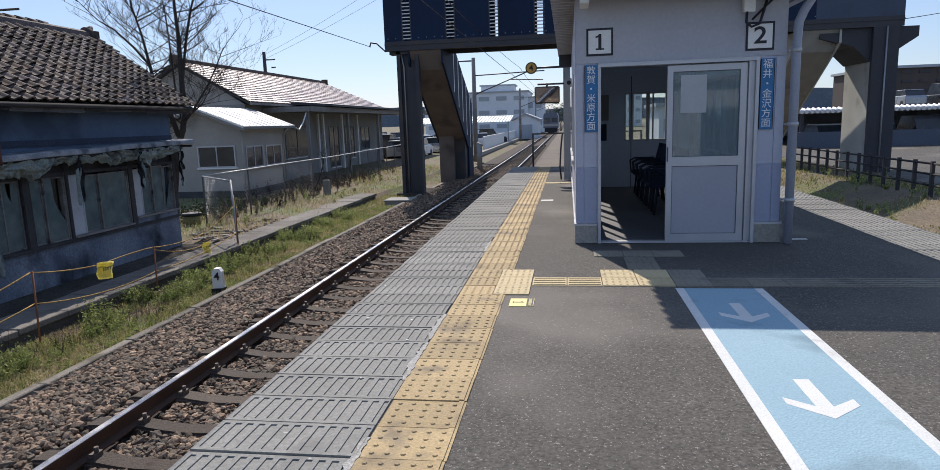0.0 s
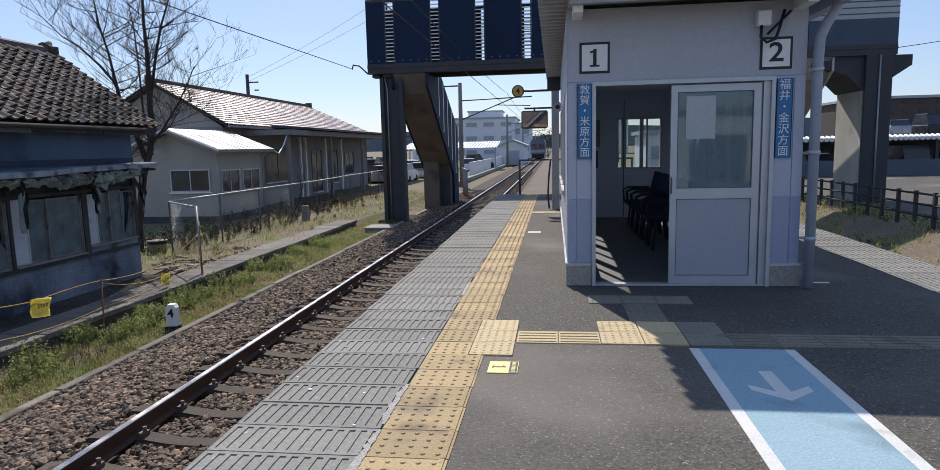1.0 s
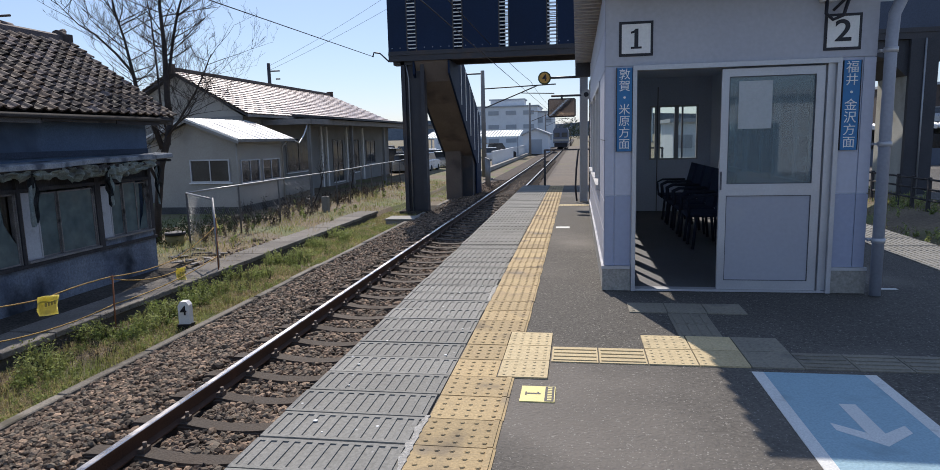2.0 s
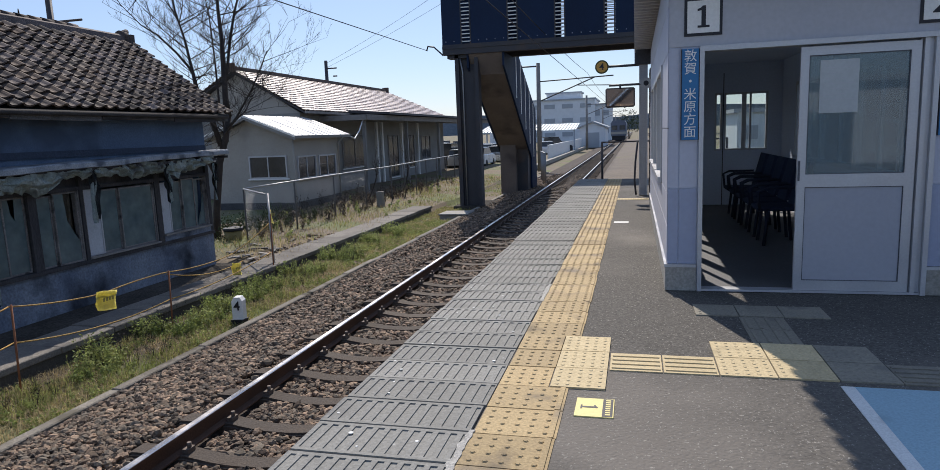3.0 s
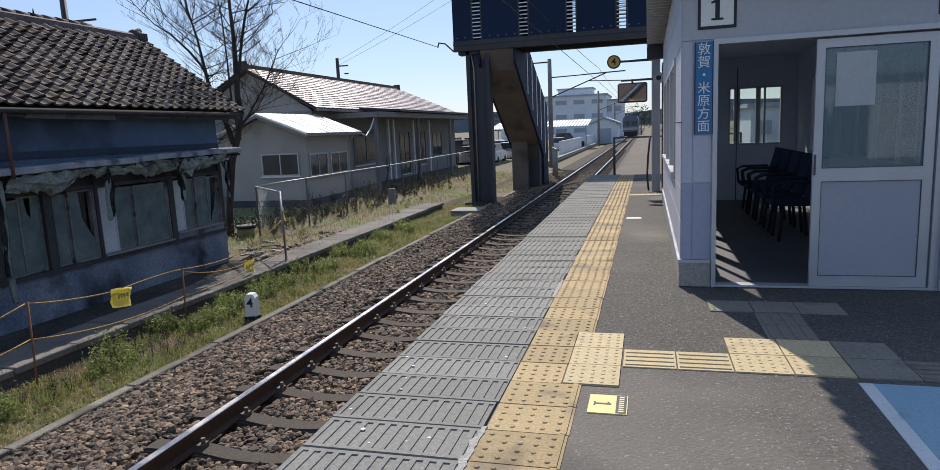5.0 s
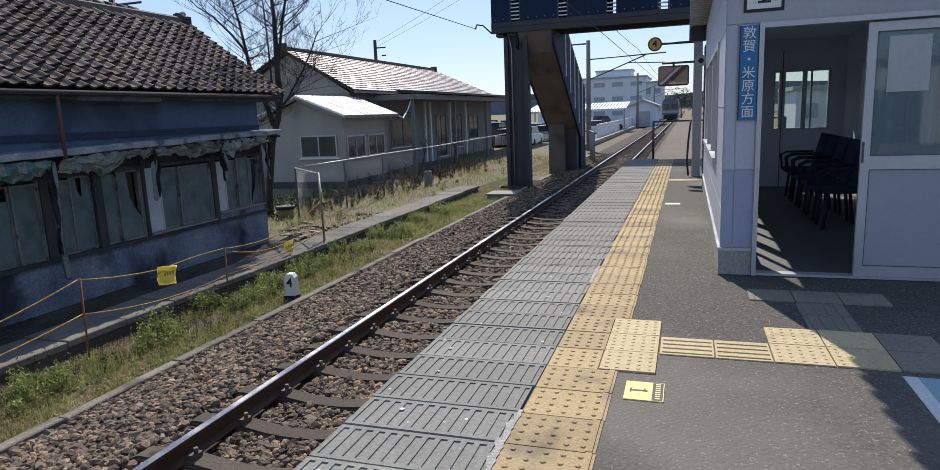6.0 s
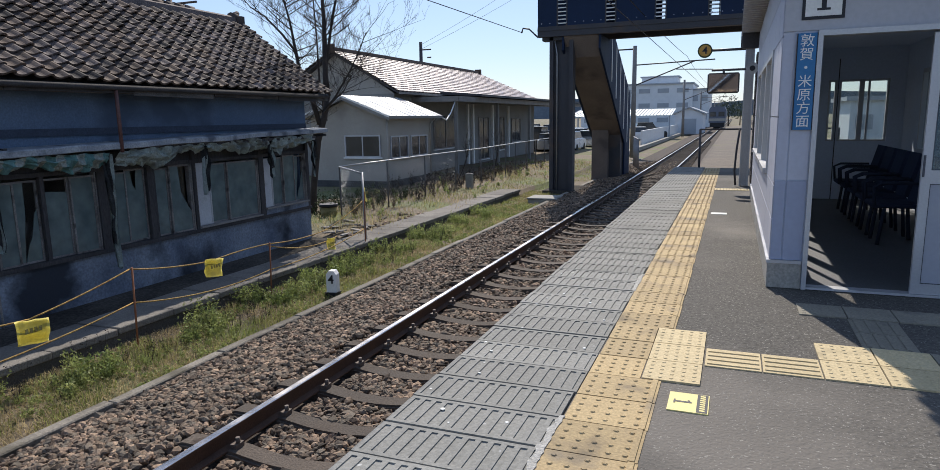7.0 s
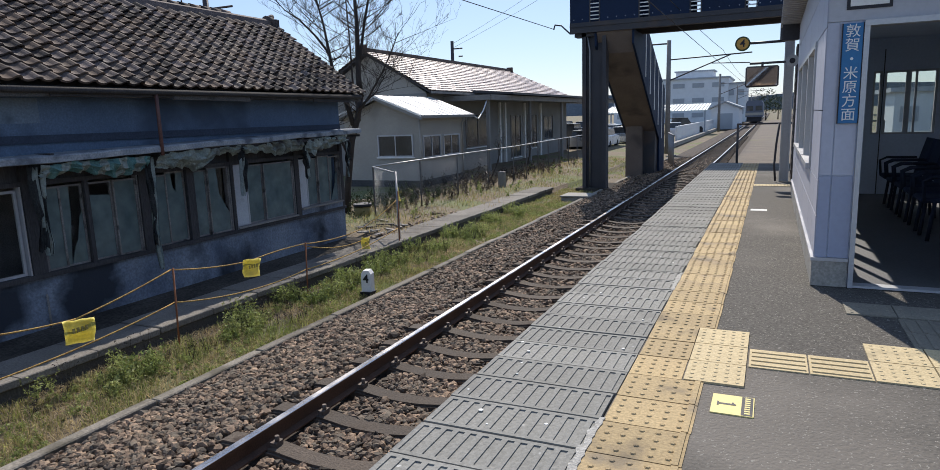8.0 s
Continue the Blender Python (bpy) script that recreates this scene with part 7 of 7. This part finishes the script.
# ---- parked cars ----
def car(at, turn, paint, label, tall=1.5):
    e = thing("parked_car", (0, 0, 0), label, "car", "parked cars")
    L, W = 3.9, 1.65
    bm = bm_new()
    prism(bm, [(-L / 2, 0.25), (L / 2, 0.25), (L / 2, 0.75), (L / 2 - 0.15, 0.92), (L / 2 - 1.0, 1.0), (-L / 2 + 0.1, 1.0), (-L / 2, 0.8)], "y", -W / 2, W / 2)
    part("body", bevelled(bm, 0.05), paint, e)
    bm = bm_new()
    prism(bm, [(-L / 2 + 0.12, 1.0), (L / 2 - 1.05, 1.0), (L / 2 - 1.7, tall - 0.06), (-L / 2 + 0.5, tall - 0.06)], "y", -W / 2 + 0.1, W / 2 - 0.1)
    part("glasshouse", bm, M_DARKWIN, e)
    part("roof", bevelled(box(bm_new(), -L / 2 + 0.45, L / 2 - 1.65, -W / 2 + 0.12, W / 2 - 0.12, tall - 0.07, tall), 0.02), paint, e)
    for x in (-L / 2 + 0.7, L / 2 - 0.75):
        for y in (-W / 2 + 0.02, W / 2 - 0.18):
            part("wheel", tube(bm_new(), [(x, y - 0.03, 0.3), (x, y + 0.19, 0.3)], 0.3, 12), M_RUBBER, e)
    e.matrix_basis = pose(*at, 0, 0, turn)
    return e


P_WHITE = material("white_car_paint", (0.62, 0.63, 0.64), (0.66, 0.67, 0.68), 0.3, bump=0, grain=0.03)
P_SILVER = material("silver_car_paint", (0.35, 0.36, 0.37), (0.4, 0.41, 0.42), 0.3, 0.5, bump=0, grain=0.03)
P_DARK = material("dark_car_paint", (0.02, 0.022, 0.026), (0.03, 0.03, 0.035), 0.3, bump=0, grain=0.03)
proto = [car((-9.3, 70, -1.3), 100, P_WHITE, "white compact car parked on the station lot", 1.55), car((-8.9, 76, -1.3), 20, P_DARK, "black van parked on the station lot", 1.95), car((-13, 47, -1.3), 95, P_SILVER, "silver car parked on the station lot", 1.5)]
rnd = random.Random(4)
for i in range(16):
    copy_thing(proto[i % 3], pose(-11.5 - 2.6 * (i % 8) + rnd.uniform(-0.3, 0.3), 48 + 6 * (i // 8) + rnd.uniform(-0.4, 0.4), -1.25, 0, 0, 90 + rnd.uniform(-4, 4)))
for i in range(12):
    copy_thing(proto[(0, 2, 0, 1)[i % 4]], pose(-24 + 2.5 * (i % 6) + rnd.uniform(-0.3, 0.3), 62 + 9 * (i // 6) + rnd.uniform(-0.4, 0.4), -1.25, 0, 0, 90 + rnd.uniform(-6, 6)))
for i in range(14):
    copy_thing(proto[(i * 2) % 3], pose(17 + 2.7 * (i % 7) + rnd.uniform(-0.3, 0.3) if i < 7 else 30 + 2.8 * (i - 7), 40 + rnd.uniform(-0.4, 0.4) if i < 7 else 58 + rnd.uniform(-0.4, 0.4), -0.95 if i < 7 else 1.5, 0, 0, 90 + rnd.uniform(-4, 4)))

# ---- freight train standing off along the line ----
train = thing("locomotive", (TRACK_C, 122, RAIL_Z), "dark electric locomotive seen from behind far along the track", "locomotive")
bm = bm_new()
prism(bm, [(TRACK_C - 1.4, 0.0), (TRACK_C + 1.4, 0.0), (TRACK_C + 1.4, 2.3), (TRACK_C + 1.1, 2.8), (TRACK_C - 1.1, 2.8), (TRACK_C - 1.4, 2.3)], "y", 122, 138)
part("body", bm, material("loco_blue_grey", (0.1, 0.12, 0.17), (0.13, 0.15, 0.2), 0.5, bump=0, grain=0.08), train)
part("cream_band", box(bm_new(), TRACK_C - 1.41, TRACK_C + 1.41, 121.95, 121.99, 0.3, 0.75), M_CREAM, train)
for k in (-0.7, 0.7):
    part("windscreen", box(bm_new(), TRACK_C + k - 0.5, TRACK_C + k + 0.5, 121.94, 121.99, 1.1, 1.9), M_DARKWIN, train)
part("underframe", box(bm_new(), TRACK_C - 1.2, TRACK_C + 1.2, 122.3, 137.7, RAIL_Z + 0.15, -0.01), M_BLACK, train)
part("wheels", box(bm_new(), TRACK_C - 0.6, TRACK_C + 0.6, 123, 137, RAIL_Z, RAIL_Z + 0.149), M_BLACK, train)
part("pantograph", tube(bm_new(), [(TRACK_C - 0.5, 128, 2.8), (TRACK_C, 129, 3.6), (TRACK_C + 0.5, 128, 2.8)], 0.04, 5), M_BLACK, train)

# ---- far side of the second track ----
rf2 = thing("post_fence", (9.5, 17, -1.0), "low brown post-and-rail fence along the far bank", "fence")
prev = None
for i in range(22):
    x, y = 9.6, 5.0 + 0.85 * i
    z = ground_height(x, y)
    part("post", box(bm_new(), x - 0.04, x + 0.04, y - 0.04, y + 0.04, z - 0.1, z + 0.9), M_DARKWOOD, rf2)
    if prev:
        for dz in (0.3, 0.58, 0.84):
            part("rail", tube(bm_new(), [(prev[0], prev[1] + 0.04, prev[2] + dz), (x, y - 0.04, z + dz)], 0.03, 5), M_DARKWOOD, rf2)
    prev = (x, y, z)
far_block("apartment_block", 36.5, 45.7, 78, 92, 6.0, M_FARBROWN, "large dark brown block beyond the car park", 7, 5, pane=M_STEELDARK)
far_block("apartment_block", 12, 20, 175, 190, 26, M_FARWHITE, "tall pale apartment block seen through the waiting room", 9, 4)
e = thing("car_park_deck", (28, 46, -1.0), "low car park deck with a white scalloped edge", "car park")
part("deck", box(bm_new(), 14.5, 50, 38, 62, 1.25, 1.5), M_STEELDARK, e)
part("low_wall", box(bm_new(), 14.5, 50, 37.3, 37.5, -1.05, 0.15), material("slate_blue_wall", (0.09, 0.11, 0.15), (0.12, 0.14, 0.18), 0.8, scale=0.5, fine=10, bump=0.05, grain=0.15), e, "slate blue low wall under the roof edge")
bm = bm_new()
for k in range(118):
    tube(bm, [(14.6 + 0.3 * k, 37.6, 1.38), (14.6 + 0.3 * k, 38.4, 1.55)], 0.12, 6)
box(bm, 14.5, 50, 37.9, 38.05, 1.3, 1.5)
part("scalloped_edge", bm, M_WHITE, e)
for k in range(9):
    part("post", box(bm_new(), 15 + 4.2 * k, 15.2 + 4.2 * k, 38.1, 38.3, -1.0, 1.25), M_STEELDARK, e)
part("back_wall", box(bm_new(), 14.5, 50, 61.5, 61.9, -1.0, 1.25), M_FARGREY, e)
far_block("low_house", 8, 13.5, 50, 58, 2.2, M_FARWHITE, "low pale house beyond the second track", 1, 3)
pole((22.5, 34, -1.0), 8.8, 0.12, "dark utility pole beyond the far fence", ((8.2, -0.8, 0.8), (7.6, -0.7, 0.7)), M_STEELDARK)

bm = bm_new()
box(bm, 11.2, 14.4, 6, 75, -0.95, -0.8), box(bm, 14.4, 70, 6, 75, -0.95, -0.8)
structure("parking_lot", bm, M_ASPHALT, "grey asphalt lot beyond the post-and-rail fence", "pavement")

# hills and far trees
bm = bm_new()
prev = None
for i in range(90):
    a = radians(-60 + i * 120 / 89)
    r = 1500
    h = 24 + 34 * (0.5 + noise.noise(Vector((i * 0.13, 2, 0)))) * (1.0 if i > 48 else 0.6)
    p = Vector((r * math.sin(a), r * math.cos(a), 0))
    cur = (bm.verts.new((p.x, p.y, -5)), bm.verts.new((p.x * 1.02, p.y * 1.02, h)))
    if prev:
        bm.faces.new((prev[0], cur[0], cur[1], prev[1])).smooth = True
    prev = cur
structure("backdrop", bm, M_HILL, "low wooded hills on the horizon with blue-grey haze in their colour", "hills")


def clump_tree(base, h, w, seed):
    e = thing("leafy_tree", base, "small dark evergreen tree beside the line", "tree", "far trees")
    rnd = random.Random(seed)
    part("trunk", tube(bm_new(), [base, (base[0], base[1], base[2] + h * 0.6)], 0.15, 6, 0.06), M_BARK, e)
    vs, fs = [], []
    for k in range(700):
        a, b, rr = rnd.uniform(0, 6.28), rnd.uniform(-1, 1), rnd.random() ** 0.4
        c = Vector((math.cos(a) * math.sqrt(1 - b * b) * w * rr, math.sin(a) * math.sqrt(1 - b * b) * w * rr, h * 0.62 + b * h * 0.38 * rr)) + Vector(base) - Vector(base)
        c *= 1 + 0.25 * noise.noise(c * 1.3 + Vector((seed, 0, 0)))
        s = 0.22
        n0 = len(vs)
        vs += [tuple(c + Vector((rnd.uniform(-s, s), rnd.uniform(-s, s), rnd.uniform(-s, s)))) for _ in range(3)]
        fs.append((n0, n0 + 1, n0 + 2))
    m = bpy.data.meshes.new("crown")
    m.from_pydata(vs, [], fs)
    m.materials.append(M_FARLEAF)
    o = new("crown", m)
    o.parent = e


clump_tree((-1.0, 160, -1.3), 7, 2.6, 1), clump_tree((1.6, 175, -1.3), 6, 2.4, 2), clump_tree((-3.4, 185, -1.3), 5, 2.2, 3)

# ---- loose ballast stones ----
def stone_field(name, spots, label, mat, smin, smax, parent=None):
    phi = (1 + 5 ** 0.5) / 2
    iv = np.array([(-1, phi, 0), (1, phi, 0), (-1, -phi, 0), (1, -phi, 0), (0, -1, phi), (0, 1, phi), (0, -1, -phi), (0, 1, -phi), (phi, 0, -1), (phi, 0, 1), (-phi, 0, -1), (-phi, 0, 1)]) / 1.9
    tri = np.array([(0, 11, 5), (0, 5, 1), (0, 1, 7), (0, 7, 10), (0, 10, 11), (1, 5, 9), (5, 11, 4), (11, 10, 2), (10, 7, 6), (7, 1, 8), (3, 9, 4), (3, 4, 2), (3, 2, 6), (3, 6, 8), (3, 8, 9), (4, 9, 5), (2, 4, 11), (6, 2, 10), (8, 6, 7), (9, 8, 1)])
    rng = np.random.default_rng(7)
    n = len(spots)
    size = rng.uniform(smin, smax, (n, 1, 1))
    shape = iv[None] * (1 + rng.uniform(-0.28, 0.28, (n, 12, 1))) * rng.uniform(0.6, 1.25, (n, 1, 3)) * size
    q, _ = np.linalg.qr(rng.normal(size=(n, 3, 3)))
    pts = np.einsum("nij,nkj->nki", q, shape) * np.array((1.08, 1.08, 0.82)) + np.array(spots)[:, None, :]
    m = bpy.data.meshes.new(name)
    f = (tri[None] + 12 * np.arange(n)[:, None, None]).reshape(-1, 3)
    m.from_pydata(pts.reshape(-1, 3).tolist(), [], f.tolist())
    m.materials.append(mat)
    o = new(name, m)
    return tagged(o, label, "ballast", kind="stuff")


rng = np.random.default_rng(3)
spots = []
for y0, y1, dens in ((-9, -3.5, 330), (-3.5, 4, 1150), (4, 9, 680), (9, 18, 320), (18, 34, 120)):
    n = int((y1 - y0) * 3.5 * dens)
    xs = rng.uniform(-5.0, -1.5, n)
    ys = rng.uniform(y0, y1, n)
    for x, y in zip(xs, ys):
        d = (y + 3.0 + 0.02 + 0.3) % 0.6 - 0.3
        if abs(d) < 0.1 and -0.74 < x - TRACK_C < 1.0:
            continue
        if abs(d) < 0.1 and x - TRACK_C > -1.0 and rng.uniform() < 0.45:
            continue
        if abs(x - TRACK_C + 0.5655) < 0.09:
            continue
        zb = ballast_z(x, TRACK_C) + (0.022 if abs(x - TRACK_C) > 1 else 0.03)
        spots.append((x, y, zb + rng.uniform(-0.02, 0.024)))
stone_field("ballast_stones", spots, "loose brown crushed ballast stones between and beside the rails", M_BALLAST, 0.018, 0.044)

# ---- grass and weeds ----
def blades(name, spots, hmin, hmax, mat, label, width=0.007, lean=0.6):
    rng = np.random.default_rng(len(spots))
    vs, fs = [], []
    for x, y, z, k in spots:
        h = rng.uniform(hmin, hmax) * k
        a, t = rng.uniform(0, 6.28), rng.uniform(0.05, lean)
        dx, dy = math.cos(a), math.sin(a)
        w = width * rng.uniform(0.6, 1.4)
        b = len(vs)
        px, py = -dy * w, dx * w
        vs += [(x - px, y - py, z), (x + px, y + py, z), (x + dx * h * t * 0.4 + px * 0.7, y + dy * h * t * 0.4 + py * 0.7, z + h * 0.6), (x + dx * h * t * 0.4 - px * 0.7, y + dy * h * t * 0.4 - py * 0.7, z + h * 0.6), (x + dx * h * t, y + dy * h * t, z + h * (1 - 0.3 * t))]
        fs += [(b, b + 1, b + 2, b + 3), (b + 3, b + 2, b + 4)]
    m = bpy.data.meshes.new(name)
    m.from_pydata(vs, [], fs)
    m.materials.append(mat)
    tagged(new(name, m), label, "grass", kind="stuff")


def scatter(n, x0, x1, y0, y1, zf, seed, thr=-0.2, freq=0.9, k=1.0):
    rng = np.random.default_rng(seed)
    out = []
    while len(out) < n:
        x, y = rng.uniform(x0, x1), rng.uniform(y0, y1)
        v = noise.noise(Vector((x * freq, y * freq, seed)))
        if v > thr:
            out.append((x, y, zf(x, y), k * (0.7 + 0.6 * max(0, v - thr))))
    return out


def zg(x, y):
    return ground_height(x, y) - 0.01


blades("grass", scatter(42000, -6.74, -5.22, -6, 20, zg, 1, -0.18, 1.7), 0.04, 0.14, M_GRASS, "short patchy spring grass in the strip beside the old platform", 0.004, 1.1)
blades("dry_grass", scatter(44000, -6.74, -5.22, -6, 20, zg, 2, -0.25, 1.3), 0.04, 0.13, M_DRYGRASS, "straw-coloured dead grass in the strip", 0.0035, 1.7)
blades("dry_grass", scatter(6500, -10.5, -6.9, 8.2, 34, zg, 4, -0.25, 0.5), 0.05, 0.22, M_DRYGRASS, "straw-coloured dead grass on the bank by the fence", 0.007, 1.4)
blades("grass", scatter(8000, -10.5, -5.2, 9.5, 34, zg, 5, -0.1, 0.5), 0.05, 0.18, M_GRASS, "green grass patches on the bank by the fence", 0.007, 1.0)
blades("dry_grass", scatter(7000, 7.4, 11, 2, 30, zg, 6, 0.0, 0.5), 0.04, 0.14, M_DRYGRASS, "straw-coloured dead grass on the far bank", 0.01, 1.2)
blades("grass", scatter(9000, 7.4, 11.1, 2, 30, zg, 7, -0.15, 0.5), 0.04, 0.16, M_GRASS, "green grass on the far bank", 0.01, 1.0)


def weed_plants(name, spots, hmin, hmax, mat, label, leaf=0.02, per=34, stemmy=0.0):
    """Small upright plants: thin stems with many little leaves."""
    rng = np.random.default_rng(len(spots) + 5)
    vs, fs = [], []
    for x, y, z, k in spots:
        h = rng.uniform(hmin, hmax)
        for s in range(5):
            a, t = rng.uniform(0, 6.28), rng.uniform(0.05, 0.45)
            tip = np.array((x + math.cos(a) * t * h, y + math.sin(a) * t * h, z + h * rng.uniform(0.7, 1.0)))
            root = np.array((x + rng.uniform(-0.02, 0.02), y + rng.uniform(-0.02, 0.02), z))
            b = len(vs)
            w = 0.0035
            vs += [tuple(root + (w, 0, 0)), tuple(root - (w, 0, 0)), tuple(tip)]
            fs.append((b, b + 1, b + 2))
            for j in range(int(per / 5)):
                p = root + (tip - root) * rng.uniform(0.15, 1.0)
                d = rng.normal(size=3)
                d /= np.linalg.norm(d)
                e = np.cross(d, rng.normal(size=3))
                e /= np.linalg.norm(e) + 1e-6
                l = leaf * rng.uniform(0.6, 1.5)
                b = len(vs)
                vs += [tuple(p), tuple(p + d * l + e * l * 0.4), tuple(p + d * 2 * l), tuple(p + d * l - e * l * 0.4)]
                fs.append((b, b + 1, b + 2, b + 3))
    m = bpy.data.meshes.new(name)
    m.from_pydata(vs, [], fs)
    m.materials.append(mat)
    tagged(new(name, m), label, "weeds", kind="stuff")


def rows_of(n, x0, x1, y0, y1, seed, thr=0.05, freq=1.2):
    return scatter(n, x0, x1, y0, y1, zg, seed, thr, freq)


weed_plants("weeds", rows_of(560, -6.7, -5.9, -3, 14, 11, 0.05), 0.1, 0.4, M_WEED, "leafy green weeds along the foot of the old platform", 0.019, 60)
weed_plants("weeds", rows_of(1500, -6.5, -5.25, -3, 16, 12, -0.1), 0.03, 0.14, M_WEED, "low leafy weeds in the grass strip", 0.013, 40)
weed_plants("dry_weeds", rows_of(130, -6.7, -5.7, -3, 11, 13), 0.2, 0.5, M_BARK, "dark withered weed stalks in the grass strip", 0.012, 26)
weed_plants("dry_shrubs", rows_of(90, -10.6, -8.6, 10.8, 30, 14, -0.1), 0.2, 0.55, M_DEADSHRUB, "withered brown shrubs along the fence foot", 0.03, 60)
weed_plants("dry_shrubs", rows_of(90, -11.3, -8.9, 12.5, 26, 15, -0.1), 0.25, 0.8, M_BARK, "dark leafless shrubs beside the annex", 0.03, 60)
weed_plants("weeds", rows_of(34, -10.6, -7.2, 11, 32, 16, -0.1), 0.12, 0.4, M_WEED, "green bushes on the bank", 0.03, 60)
weed_plants("dark_weeds", rows_of(110, -11.6, -9.5, 10.6, 16.5, 21, -0.2), 0.15, 0.55, M_FARLEAF, "dark low weeds in the shade of the annex", 0.03, 60)
weed_plants("weeds", rows_of(80, 7.3, 11, 2, 28, 17, -0.1), 0.1, 0.4, M_WEED, "green weeds on the far bank", 0.03, 50)

# ---- concrete stub beside the fence ----
stub = thing("concrete_stub", (-8.75, 18.6, -1.25), "short grey concrete stub standing beside the fence", "stub")
part("stub", bevelled(box(bm_new(), -8.87, -8.63, 18.48, 18.72, -1.35, -0.62), 0.02), M_CONC_OLD, stub)

# ---- rubbish by the house corner ----
bk = thing("old_tub", (-9.75, 10.75, -1.2), "yellowed plastic tub standing by the house corner", "tub")
part("tub", tube(bm_new(), [(-9.75, 10.75, -1.25), (-9.75, 10.75, -0.9)], 0.2, 14, 0.24), material("yellowed_plastic", (0.2, 0.165, 0.06), (0.27, 0.22, 0.09), 0.6, bump=0, grain=0.1), bk)
part("rim", tube(bm_new(), [(-9.75, 10.75, -0.9), (-9.75, 10.75, -0.82)], 0.255, 14), M_BLACK, bk)
rnd = random.Random(9)
for k in range(16):
    x, y = rnd.uniform(-8.7, -7.5), rnd.uniform(8.3, 11.0)
    pk = thing("loose_board", (x, y, -1.24), "short weathered board lying on the soil", "board", "rubbish on the bank")
    bm = box(bm_new(), -0.22, 0.22, -0.04, 0.04, 0, 0.025)
    bmesh.ops.rotate(bm, verts=bm.verts[:], cent=(0, 0, 0), matrix=Matrix.Rotation(rnd.uniform(0, 3), 3, "Z"))
    bmesh.ops.translate(bm, verts=bm.verts[:], vec=(x, y, ground_height(x, y) + 0.0))
    part("board", bm, M_GREYWOOD if k % 2 else M_DARKWOOD, pk)
stone_field("rubble", [(rnd.uniform(-8.8, -7.4), rnd.uniform(8.2, 12), -1.2) for _ in range(160)], "scattered rubble stones on the bank", M_BALLAST, 0.03, 0.09)

# ---- buildings behind, which the door glass mirrors ----
bh = thing("depot_building", (10, -30, -1.2), "low white depot building with a dark gate", "building")
part("wall", box(bm_new(), 4, 26, -36, -30, -1.2, 3.2), M_FARWHITE, bh)
part("roof", box(bm_new(), 3.6, 26.4, -36.4, -29.6, 3.2, 3.5), M_FARGREY, bh)
part("gate", box(bm_new(), 8, 11, -29.98, -29.9, -1.2, 1.8), M_DARKWIN, bh)
part("gate", box(bm_new(), 14, 17, -29.98, -29.9, -1.2, 1.8), M_DARKWIN, bh)
